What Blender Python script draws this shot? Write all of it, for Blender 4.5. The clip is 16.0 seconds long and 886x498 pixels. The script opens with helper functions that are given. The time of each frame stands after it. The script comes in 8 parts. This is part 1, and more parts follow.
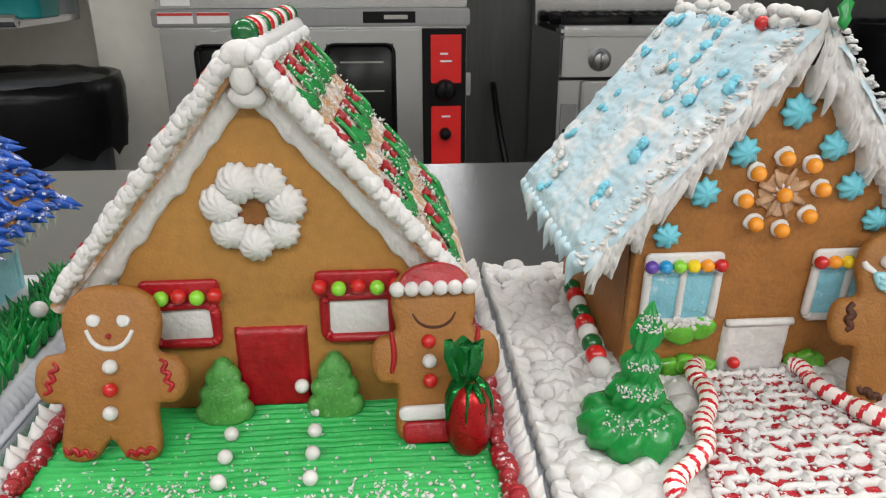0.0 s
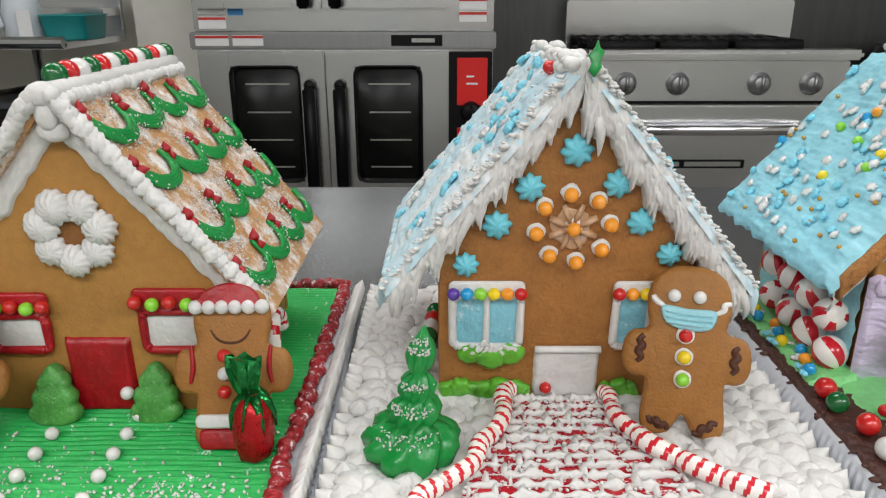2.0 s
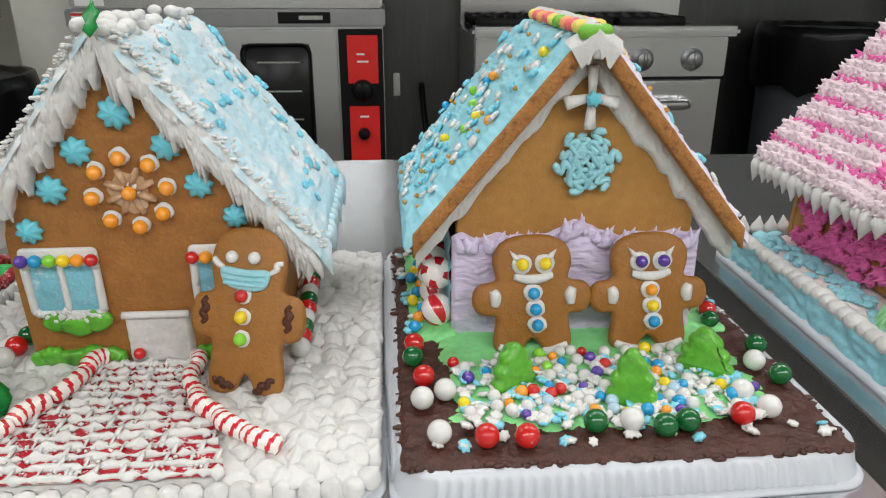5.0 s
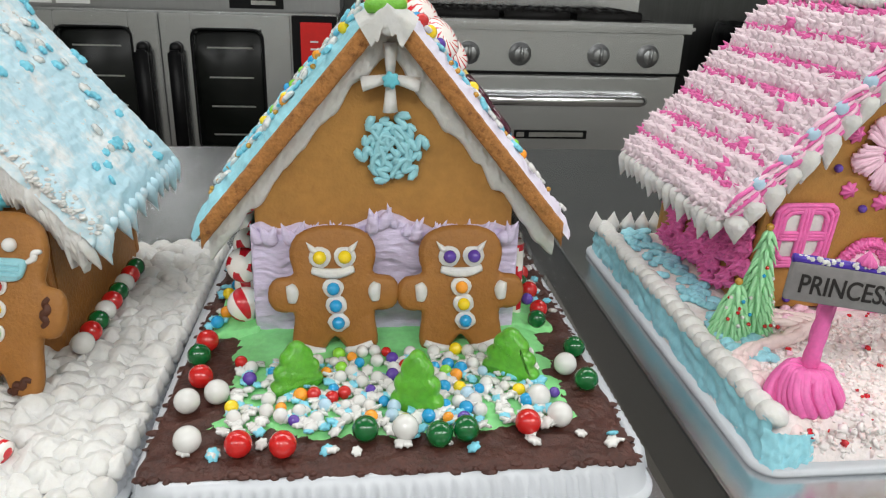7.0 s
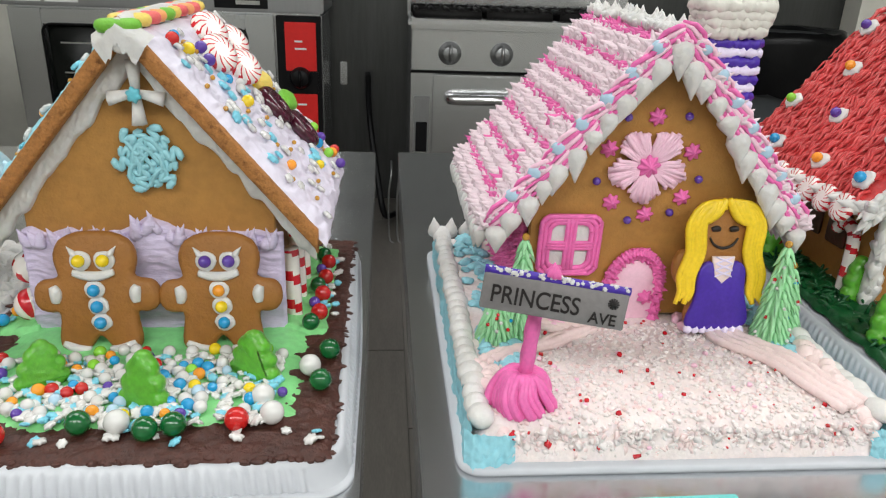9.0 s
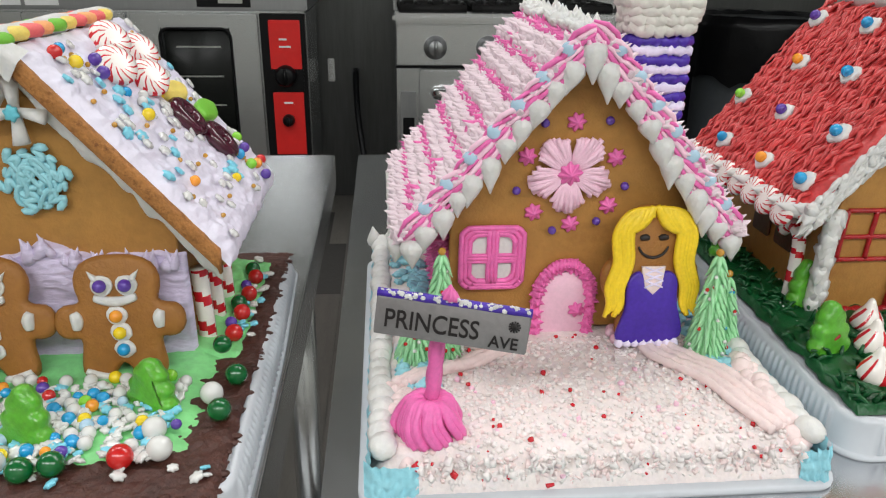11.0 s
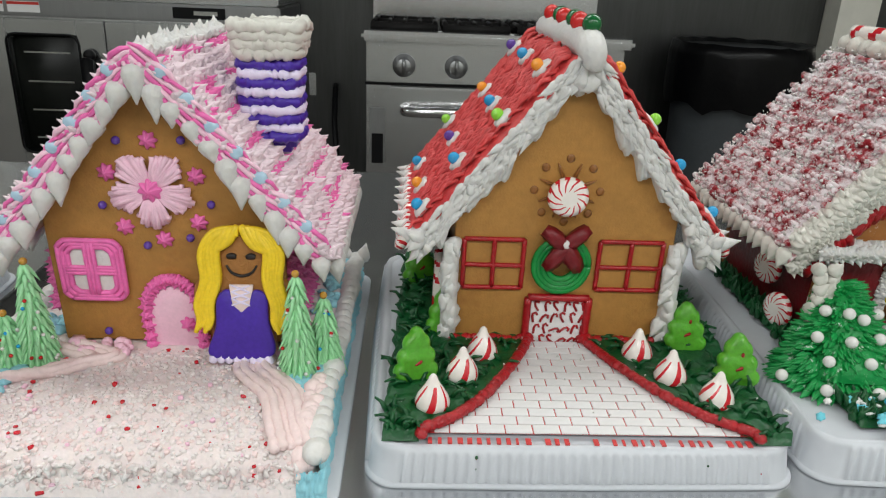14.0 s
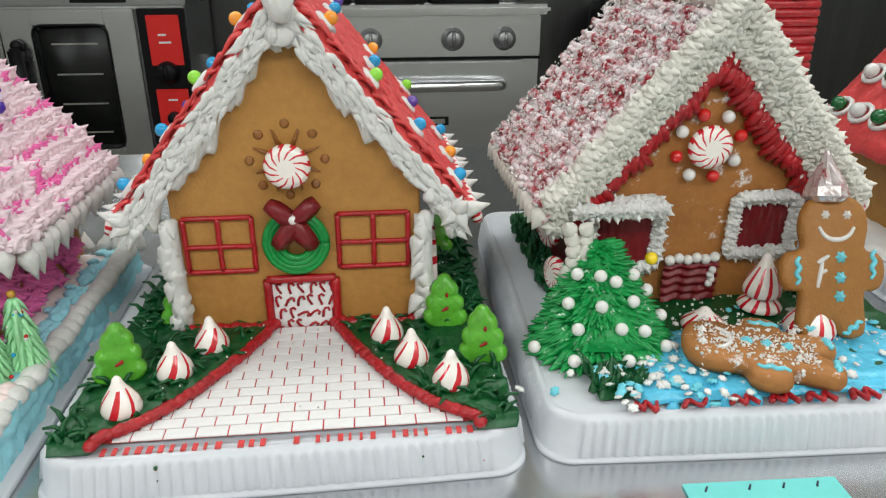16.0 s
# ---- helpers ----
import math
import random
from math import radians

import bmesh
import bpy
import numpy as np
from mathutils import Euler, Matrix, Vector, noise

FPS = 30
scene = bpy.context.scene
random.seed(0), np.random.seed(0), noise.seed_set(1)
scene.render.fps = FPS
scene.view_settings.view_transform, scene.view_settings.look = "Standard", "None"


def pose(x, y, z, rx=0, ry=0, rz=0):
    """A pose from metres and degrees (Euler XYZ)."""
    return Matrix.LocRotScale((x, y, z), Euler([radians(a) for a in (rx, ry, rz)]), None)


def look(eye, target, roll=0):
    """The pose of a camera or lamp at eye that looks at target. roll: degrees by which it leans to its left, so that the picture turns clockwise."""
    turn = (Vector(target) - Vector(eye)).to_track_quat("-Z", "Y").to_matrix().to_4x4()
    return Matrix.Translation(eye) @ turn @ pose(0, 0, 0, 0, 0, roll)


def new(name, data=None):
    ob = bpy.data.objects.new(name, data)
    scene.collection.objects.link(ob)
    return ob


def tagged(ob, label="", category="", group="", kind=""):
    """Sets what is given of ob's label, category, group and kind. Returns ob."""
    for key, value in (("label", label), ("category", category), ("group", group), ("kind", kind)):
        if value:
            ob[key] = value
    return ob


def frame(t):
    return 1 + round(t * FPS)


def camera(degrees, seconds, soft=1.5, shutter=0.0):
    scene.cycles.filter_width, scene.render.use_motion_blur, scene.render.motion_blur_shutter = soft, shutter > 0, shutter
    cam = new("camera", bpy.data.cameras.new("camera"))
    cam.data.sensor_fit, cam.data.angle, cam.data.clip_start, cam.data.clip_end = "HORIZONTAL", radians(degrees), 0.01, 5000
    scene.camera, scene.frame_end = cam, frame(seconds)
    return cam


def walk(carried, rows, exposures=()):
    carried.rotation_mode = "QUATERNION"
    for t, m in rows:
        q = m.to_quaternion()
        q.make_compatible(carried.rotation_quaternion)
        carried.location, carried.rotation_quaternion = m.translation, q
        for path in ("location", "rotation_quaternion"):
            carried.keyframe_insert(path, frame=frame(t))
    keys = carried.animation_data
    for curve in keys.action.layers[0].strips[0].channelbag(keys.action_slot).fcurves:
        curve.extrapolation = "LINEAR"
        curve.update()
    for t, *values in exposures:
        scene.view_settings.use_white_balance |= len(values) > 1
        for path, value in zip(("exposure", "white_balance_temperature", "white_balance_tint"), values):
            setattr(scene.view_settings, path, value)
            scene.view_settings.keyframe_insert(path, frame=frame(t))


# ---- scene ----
cam = camera(63.1, 16.0, soft=1.2)
PATH = [
    (0, (-0.001, -0.002, 1.099), (0.131, 1.861, 0.384), -0.1),
    (0.5, (0.055, -0.006, 1.101), (0.113, 1.871, 0.414), 0.6),
    (1, (0.086, -0.015, 1.109), (0.111, 1.875, 0.455), 0.8),
    (1.5, (0.105, -0.028, 1.107), (0.089, 1.861, 0.448), -0.1),
    (2, (0.121, -0.029, 1.111), (0.108, 1.857, 0.445), -0.1),
    (2.5, (0.134, -0.026, 1.109), (0.119, 1.856, 0.433), -0.8),
    (3, (0.153, -0.029, 1.111), (0.136, 1.853, 0.434), -1.4),
    (3.5, (0.174, -0.031, 1.11), (0.166, 1.846, 0.418), -1.1),
    (4, (0.214, -0.037, 1.111), (0.225, 1.839, 0.418), -0.7),
    (4.5, (0.269, -0.038, 1.108), (0.349, 1.833, 0.406), -0.2),
    (5, (0.314, -0.042, 1.103), (0.455, 1.821, 0.388), 0.1),
    (5.2, (0.327, -0.045, 1.101), (0.469, 1.823, 0.399), 0.5),
    (7.3, (0.418, -0.023, 1.094), (0.63, 1.826, 0.361), 2.0),
    (7.5, (0.426, -0.026, 1.099), (0.614, 1.827, 0.37), 1.9),
    (8, (0.457, -0.031, 1.108), (0.601, 1.829, 0.387), 1.9),
    (8.5, (0.505, -0.044, 1.114), (0.643, 1.817, 0.393), 1.9),
    (9, (0.543, -0.052, 1.11), (0.709, 1.8, 0.372), 2.2),
    (9.2, (0.554, -0.055, 1.112), (0.726, 1.792, 0.364), 1.8),
    (11.3, (0.611, -0.029, 1.115), (0.761, 1.816, 0.359), 0.3),
    (11.5, (0.629, -0.028, 1.113), (0.773, 1.818, 0.357), -1.0),
    (12, (0.699, -0.047, 1.119), (0.857, 1.8, 0.366), 1.4),
    (12.5, (0.752, -0.055, 1.124), (0.894, 1.803, 0.397), 2.7),
    (13, (0.779, -0.045, 1.121), (0.878, 1.823, 0.413), 2.5),
    (13.5, (0.811, -0.05, 1.12), (0.883, 1.811, 0.391), 2.6),
    (14, (0.835, -0.052, 1.125), (0.925, 1.814, 0.41), 2.4),
    (14.5, (0.863, -0.048, 1.125), (0.959, 1.814, 0.403), 2.0),
    (15, (0.891, -0.051, 1.124), (0.997, 1.809, 0.399), 1.7),
    (15.5, (0.931, -0.047, 1.125), (1.067, 1.811, 0.395), 2.1),
    (16, (0.968, -0.022, 1.112), (1.162, 1.812, 0.338), 0.0),
]
walk(cam, [(t, look(eye, target, roll)) for t, eye, target, roll in PATH],
     exposures=((0.0, 0.07, 6550, 12), (0.5, -0.08, 6550, 12), (1.2, -0.06, 6500, 11), (2.5, -0.04, 6450, 11), (5.0, -0.11, 6450, 9), (9.0, -0.08, 6450, 8), (11.5, -0.2, 6400, 8), (12.2, -0.34, 6400, 7), (14.5, -0.31, 6400, 6), (15.5, -0.14, 6400, 5), (16.0, -0.1, 6400, 5)))

# ---- world and light ----
world = bpy.data.worlds.new("world")
scene.world = world
world.use_nodes = True
world.node_tree.nodes["Background"].inputs[0].default_value = (0.9, 0.95, 1, 1)
world.node_tree.nodes["Background"].inputs[1].default_value = 0.06
LAMP_WATTS = 14.0
T = 0.886          # table top
CEIL = 2.75


def S(r, g, b):
    """Linear colour from 0..255 values."""
    return tuple(((v / 255) / 12.92 if v <= 10 else ((v / 255 + 0.055) / 1.055) ** 2.4) for v in (r, g, b))


# ---- materials ----
def mat(name, col, rough=0.5, metal=0.0, var=0.12, scale=60.0, bump=0.0, bscale=300.0, stretch=None, dust=None, trans=0.0, coat=0.0, sss=0.0, emit=0.0, objvar=0.0, dark=None):
    m = bpy.data.materials.new(name)
    m.use_nodes = True
    nt = m.node_tree
    b = nt.nodes["Principled BSDF"]
    N, L = nt.nodes.new, nt.links.new
    tc = N("ShaderNodeTexCoord")
    mp = N("ShaderNodeMapping")
    L(tc.outputs["Object"], mp.inputs[0])
    if stretch:
        mp.inputs["Scale"].default_value = stretch
    n1 = N("ShaderNodeTexNoise")
    n1.inputs["Scale"].default_value, n1.inputs["Detail"].default_value = scale, 4
    L(mp.outputs[0], n1.inputs["Vector"])
    n2 = N("ShaderNodeTexNoise")
    n2.inputs["Scale"].default_value, n2.inputs["Detail"].default_value = scale * 6, 3
    L(mp.outputs[0], n2.inputs["Vector"])
    add = N("ShaderNodeMath")
    add.operation = "ADD"
    L(n1.outputs[0], add.inputs[0])
    L(n2.outputs[0], add.inputs[1])
    ramp = N("ShaderNodeMapRange")
    ramp.inputs[1].default_value, ramp.inputs[2].default_value = 0.7, 1.3
    ramp.inputs[3].default_value, ramp.inputs[4].default_value = 1 - var, 1 + var
    L(add.outputs[0], ramp.inputs[0])
    mul = N("ShaderNodeMix")
    mul.data_type, mul.blend_type = "RGBA", "MULTIPLY"
    mul.inputs[0].default_value = 1
    mul.inputs[6].default_value = (*col, 1)
    L(ramp.outputs[0], mul.inputs[7])
    out = mul.outputs[2]
    if objvar:
        oi = N("ShaderNodeObjectInfo")
        hs = N("ShaderNodeHueSaturation")
        rr = N("ShaderNodeMapRange")
        rr.inputs[3].default_value, rr.inputs[4].default_value = 1 - objvar, 1 + objvar
        L(oi.outputs["Random"], rr.inputs[0])
        L(rr.outputs[0], hs.inputs["Value"])
        L(out, hs.inputs["Color"])
        out = hs.outputs[0]
    for d in (dust, dark):
        if d:
            dcol, dscale, lo, hi = d
            dn = N("ShaderNodeTexNoise")
            dn.inputs["Scale"].default_value, dn.inputs["Detail"].default_value, dn.inputs["Roughness"].default_value = dscale, 5, 0.75
            L(tc.outputs["Object"], dn.inputs["Vector"])
            dr = N("ShaderNodeMapRange")
            dr.inputs[1].default_value, dr.inputs[2].default_value = lo, hi
            L(dn.outputs[0], dr.inputs[0])
            mx = N("ShaderNodeMix")
            mx.data_type = "RGBA"
            L(dr.outputs[0], mx.inputs[0])
            L(out, mx.inputs[6])
            mx.inputs[7].default_value = (*dcol, 1)
            out = mx.outputs[2]
    L(out, b.inputs["Base Color"])
    b.inputs["Roughness"].default_value, b.inputs["Metallic"].default_value = rough, metal
    if metal:
        rg = N("ShaderNodeMapRange")
        rg.inputs[1].default_value, rg.inputs[2].default_value = 0.7, 1.3
        rg.inputs[3].default_value, rg.inputs[4].default_value = max(0.05, rough - 0.012), rough + 0.012
        L(add.outputs[0], rg.inputs[0])
        L(rg.outputs[0], b.inputs["Roughness"])
    if trans:
        b.inputs["Transmission Weight"].default_value = trans
    if coat:
        b.inputs["Coat Weight"].default_value, b.inputs["Coat Roughness"].default_value = coat, 0.12
    if sss:
        b.inputs["Subsurface Weight"].default_value = sss
        b.inputs["Subsurface Radius"].default_value = (0.004, 0.003, 0.002)
        b.inputs["Subsurface Scale"].default_value = 1.0
    if emit:
        b.inputs["Emission Color"].default_value, b.inputs["Emission Strength"].default_value = (1, 1, 0.97, 1), emit
    if bump:
        bn = N("ShaderNodeTexNoise")
        bn.inputs["Scale"].default_value, bn.inputs["Detail"].default_value = bscale, 4
        L(mp.outputs[0], bn.inputs["Vector"])
        bp = N("ShaderNodeBump")
        bp.inputs["Strength"].default_value, bp.inputs["Distance"].default_value = bump, 0.002
        L(bn.outputs[0], bp.inputs["Height"])
        L(bp.outputs[0], b.inputs["Normal"])
    return m


SUGAR = (0.82, 0.82, 0.82)
GINGER = mat("gingerbread", S(172, 124, 60), 0.62, var=0.1, scale=35, bump=0.25, bscale=700, dark=(S(140, 88, 40), 25, 0.55, 0.9))
GINGER2 = mat("gingerbread_cookie", S(158, 105, 50), 0.6, var=0.15, scale=60, bump=0.4, bscale=500, dark=(S(125, 74, 32), 40, 0.55, 0.9))
COOKIE = mat("gingerbread_cookie_golden", S(156, 104, 45), 0.55, var=0.1, scale=45, bump=0.35, bscale=600, dark=(S(142, 90, 42), 30, 0.55, 0.95))
GINGERD = mat("icing_brown", S(78, 40, 20), 0.6, var=0.15, scale=80, bump=0.3)
GINGER_DUST = mat("gingerbread_dusted", S(184, 136, 86), 0.65, var=0.12, scale=35, bump=0.4, bscale=600, dust=((0.8, 0.78, 0.77), 75, 0.45, 0.64))
LAVENDER = mat("icing_lavender", S(214, 202, 230), 0.42, var=0.08, scale=60, bump=0.5, bscale=140, stretch=(1, 1, 4))
GINGER_SNOW = mat("gingerbread_snowed", S(160, 105, 50), 0.65, var=0.12, scale=40, bump=0.3, dust=(SUGAR, 70, 0.58, 0.68))
WHITE = mat("icing_white", (0.69, 0.68, 0.66), 0.45, var=0.05, scale=60, bump=0.45, bscale=260, sss=0.08)
CREAM = mat("icing_cream", (0.68, 0.665, 0.605), 0.5, var=0.06, scale=60, bump=0.25, bscale=260)
RED = mat("icing_red", S(160, 17, 27), 0.38, var=0.22, scale=80, bump=0.4, bscale=260, coat=0.06)
DARKRED = mat("icing_dark_red", S(112, 14, 24), 0.4, var=0.2, scale=80, bump=0.3)
RED_DUST = mat("icing_red_sugared", S(150, 14, 26), 0.5, var=0.2, scale=80, bump=0.4, dust=(SUGAR, 260, 0.55, 0.66))
CORAL = mat("icing_coral_red", S(204, 70, 70), 0.3, var=0.18, scale=70, bump=0.3, bscale=350)
GREEN = mat("icing_green", S(20, 138, 60), 0.22, var=0.15, scale=70, bump=0.25)
LAWN_A = mat("icing_lawn_green", S(38, 176, 84), 0.42, var=0.12, scale=60, bump=0.25, bscale=400, dust=(SUGAR, 160, 0.62, 0.68))
FOREST = mat("icing_forest_green", S(10, 78, 36), 0.4, var=0.25, scale=90, bump=0.3)
MINTGREEN = mat("icing_mint_green", S(166, 226, 172), 0.42, var=0.1, scale=60, bump=0.25)
LAWN_C = mat("icing_pale_green", S(136, 216, 138), 0.42, var=0.12, scale=40, bump=0.3, bscale=200)
CHOC = mat("icing_chocolate", S(70, 37, 28), 0.55, var=0.35, scale=90, bump=0.9, bscale=230)
BLUE = mat("icing_pale_blue", S(192, 220, 231), 0.45, var=0.05, scale=40, bump=0.35, bscale=200, dust=(SUGAR, 28, 0.47, 0.62))
TEAL = mat("icing_teal_blue", S(108, 198, 214), 0.36, var=0.08, scale=80, bump=0.2)
AQUA = mat("icing_aqua", S(150, 209, 222), 0.42, var=0.1, scale=50, bump=0.35, bscale=180)
PANE = mat("icing_blue_pane", S(128, 190, 206), 0.3, var=0.12, scale=120, bump=0.9, bscale=160, dust=((0.7, 0.75, 0.78), 130, 0.58, 0.72))
ICEBLUE = mat("icing_ice_blue", S(150, 205, 215), 0.4, var=0.08, scale=80)
NAVY = mat("icing_royal_blue", S(22, 84, 178), 0.4, var=0.3, scale=60, bump=0.3, dust=(SUGAR, 140, 0.56, 0.64))
POND = mat("icing_pond_blue", S(88, 188, 222), 0.25, var=0.15, scale=60, bump=0.5, bscale=150, dust=(SUGAR, 90, 0.6, 0.68))
LILAC = mat("icing_lilac", S(236, 226, 250), 0.45, var=0.06, scale=60, bump=0.4, bscale=160)
PURPLE = mat("icing_purple", S(70, 40, 160), 0.4, var=0.15, scale=80, bump=0.2)
PINK = mat("icing_pink", S(234, 110, 178), 0.4, var=0.1, scale=80, bump=0.2)
PALEPINK = mat("icing_pale_pink", S(245, 202, 221), 0.42, var=0.06, scale=80, bump=0.2)
BLUSH = mat("icing_blush", S(240, 219, 217), 0.45, var=0.06, scale=80, bump=0.3)
YELLOW = mat("icing_yellow", S(240, 205, 40), 0.4, var=0.1, scale=90, bump=0.2)
CRUMB = mat("peppermint_crumb", S(236, 224, 222), 0.65, sss=0.15, var=0.08, scale=90, bump=0.3, bscale=350, dark=(S(215, 130, 138), 190, 0.66, 0.76))
BLACK = mat("icing_black", S(28, 22, 22), 0.5)
GREYCARD = mat("fondant_grey", S(128, 124, 124), 0.6, var=0.1, scale=50, bump=0.2)
GLAZE = mat("caramel_glaze", S(186, 148, 112), 0.18, var=0.15, scale=120, coat=0.6)
GLUE = mat("caramel_hole", S(138, 90, 44), 0.3, var=0.2, scale=150)
JELLY = mat("jelly_green", S(98, 176, 52), 0.28, var=0.22, scale=60, bump=0.2, bscale=700, sss=0.55, coat=0.2)
JELLYD = mat("jelly_deep_green", S(86, 160, 76), 0.42, var=0.25, scale=70, bump=0.3, bscale=800, sss=0.5, dust=(S(170, 210, 160), 380, 0.58, 0.8))
JELLYP = mat("jelly_plum", S(70, 16, 36), 0.2, var=0.2, scale=100, coat=0.5)
PEEL = {k: mat("jelly_" + k, S(*v), 0.45, var=0.1, scale=200, bump=0.3, bscale=900, sss=0.2) for k, v in {"peach": (242, 170, 110), "rose": (236, 110, 110), "lemon": (240, 215, 110), "lime": (120, 190, 60)}.items()}
CANDY = {k: mat("candy_" + k, S(*v), 0.22, var=0.04, scale=50, coat=0.5) for k, v in {
    "red": (200, 32, 30), "white": (218, 217, 214), "green": (12, 96, 44), "lime": (140, 214, 60), "yellow": (246, 214, 30), "orange": (246, 158, 40),
    "blue": (34, 156, 214), "purple": (92, 60, 160), "paleblue": (176, 206, 226), "gold": (190, 140, 50), "pearl": (226, 224, 221)}.items()}
MINT_W = mat("peppermint_white", S(246, 238, 232), 0.25, var=0.03, scale=60, coat=0.4)
MINT_R = mat("peppermint_red", S(206, 30, 44), 0.25, var=0.08, scale=60, coat=0.4)
FOILG = mat("foil_green", S(20, 110, 50), 0.22, 0.7, var=0.2, scale=200, bump=0.5, bscale=120)
FOILR = mat("foil_red", S(170, 20, 24), 0.28, 0.5, var=0.2, scale=200, bump=0.3, bscale=120, dark=(S(214, 140, 30), 330, 0.66, 0.7))
PLASTIC = mat("white_plastic", S(200, 203, 209), 0.32, var=0.03, scale=20)
CARD = mat("teal_card", S(110, 200, 196), 0.7, var=0.04, scale=30)
INK = mat("ink", S(40, 40, 60), 0.6)
STEEL = mat("steel_brushed", (0.71, 0.72, 0.735), 0.24, 1.0, var=0.03, scale=5, stretch=(0.5, 3, 9))
STEEL_T = mat("steel_table", (0.61, 0.62, 0.635), 0.24, 1.0, var=0.01, scale=4, stretch=(0.8, 2.5, 2.5))
STEEL_D = mat("steel_dull", (0.36, 0.365, 0.37), 0.42, 1.0, var=0.05, scale=5, stretch=(8, 8, 0.6))
CHROME = mat("chrome", (0.75, 0.75, 0.76), 0.12, 1.0, var=0.03, scale=10)
IRON = mat("cast_iron", S(26, 25, 25), 0.6, var=0.2, scale=40, bump=0.3)
BLACKP = mat("black_plastic", S(15, 15, 17), 0.4, var=0.1, scale=30)
BAG = mat("black_bag", S(9, 9, 11), 0.3, var=0.2, scale=12, bump=0.6, bscale=40)
CANGREY = mat("can_grey", S(62, 66, 70), 0.55, var=0.08, scale=10)
OVENGLASS = mat("oven_glass", S(8, 11, 9), 0.22, var=0.1, scale=10)
RACK = mat("rack_steel", (0.6, 0.6, 0.58), 0.3, 1.0)
PANELRED = mat("panel_red", S(214, 36, 34), 0.35, var=0.04, scale=15)
STICKER = mat("sticker_white", S(225, 225, 225), 0.5, var=0.03)
STICKRED = mat("sticker_red", S(190, 50, 45), 0.5)
STICKBLUE = mat("sticker_blue", S(60, 140, 200), 0.5)
# grey of the unseen walls, picked for bounce fill and steel reflections
FILLGREY = mat("unseen_wall_grey", S(186, 186, 180), 0.6, var=0.05, scale=3, bump=0.1, bscale=60)
WALLPAINT = mat("wall_paint", S(224, 222, 212), 0.6, var=0.05, scale=3, bump=0.1, bscale=60)
WALLSTEEL = mat("wall_steel", (0.1, 0.102, 0.101), 0.42, 1.0, var=0.1, scale=3, stretch=(6, 6, 0.5))
CEILP = mat("ceiling_tile", S(225, 224, 220), 0.8, var=0.05, scale=8, bump=0.2, bscale=90)
FLOORM = mat("floor_plank", S(92, 88, 83), 0.5, var=0.16, scale=7, stretch=(6, 1, 1), bump=0.1, bscale=30, objvar=0.15)
JOINT = mat("floor_joint", S(60, 58, 56), 0.8)
DIFFUSER = mat("lamp_diffuser", (0.9, 0.9, 0.9), 0.6, emit=2.2)
BINTEAL = mat("bin_teal", S(28, 140, 140), 0.4, var=0.06, scale=15)
JUGP = mat("jug_plastic", S(205, 212, 218), 0.35, var=0.04, scale=15)

for dull in (OVENGLASS, BLACKP, BAG, IRON):
    dull.node_tree.nodes["Principled BSDF"].inputs["Specular IOR Level"].default_value = 0.2


# ---- mesh builder ----
V = Vector


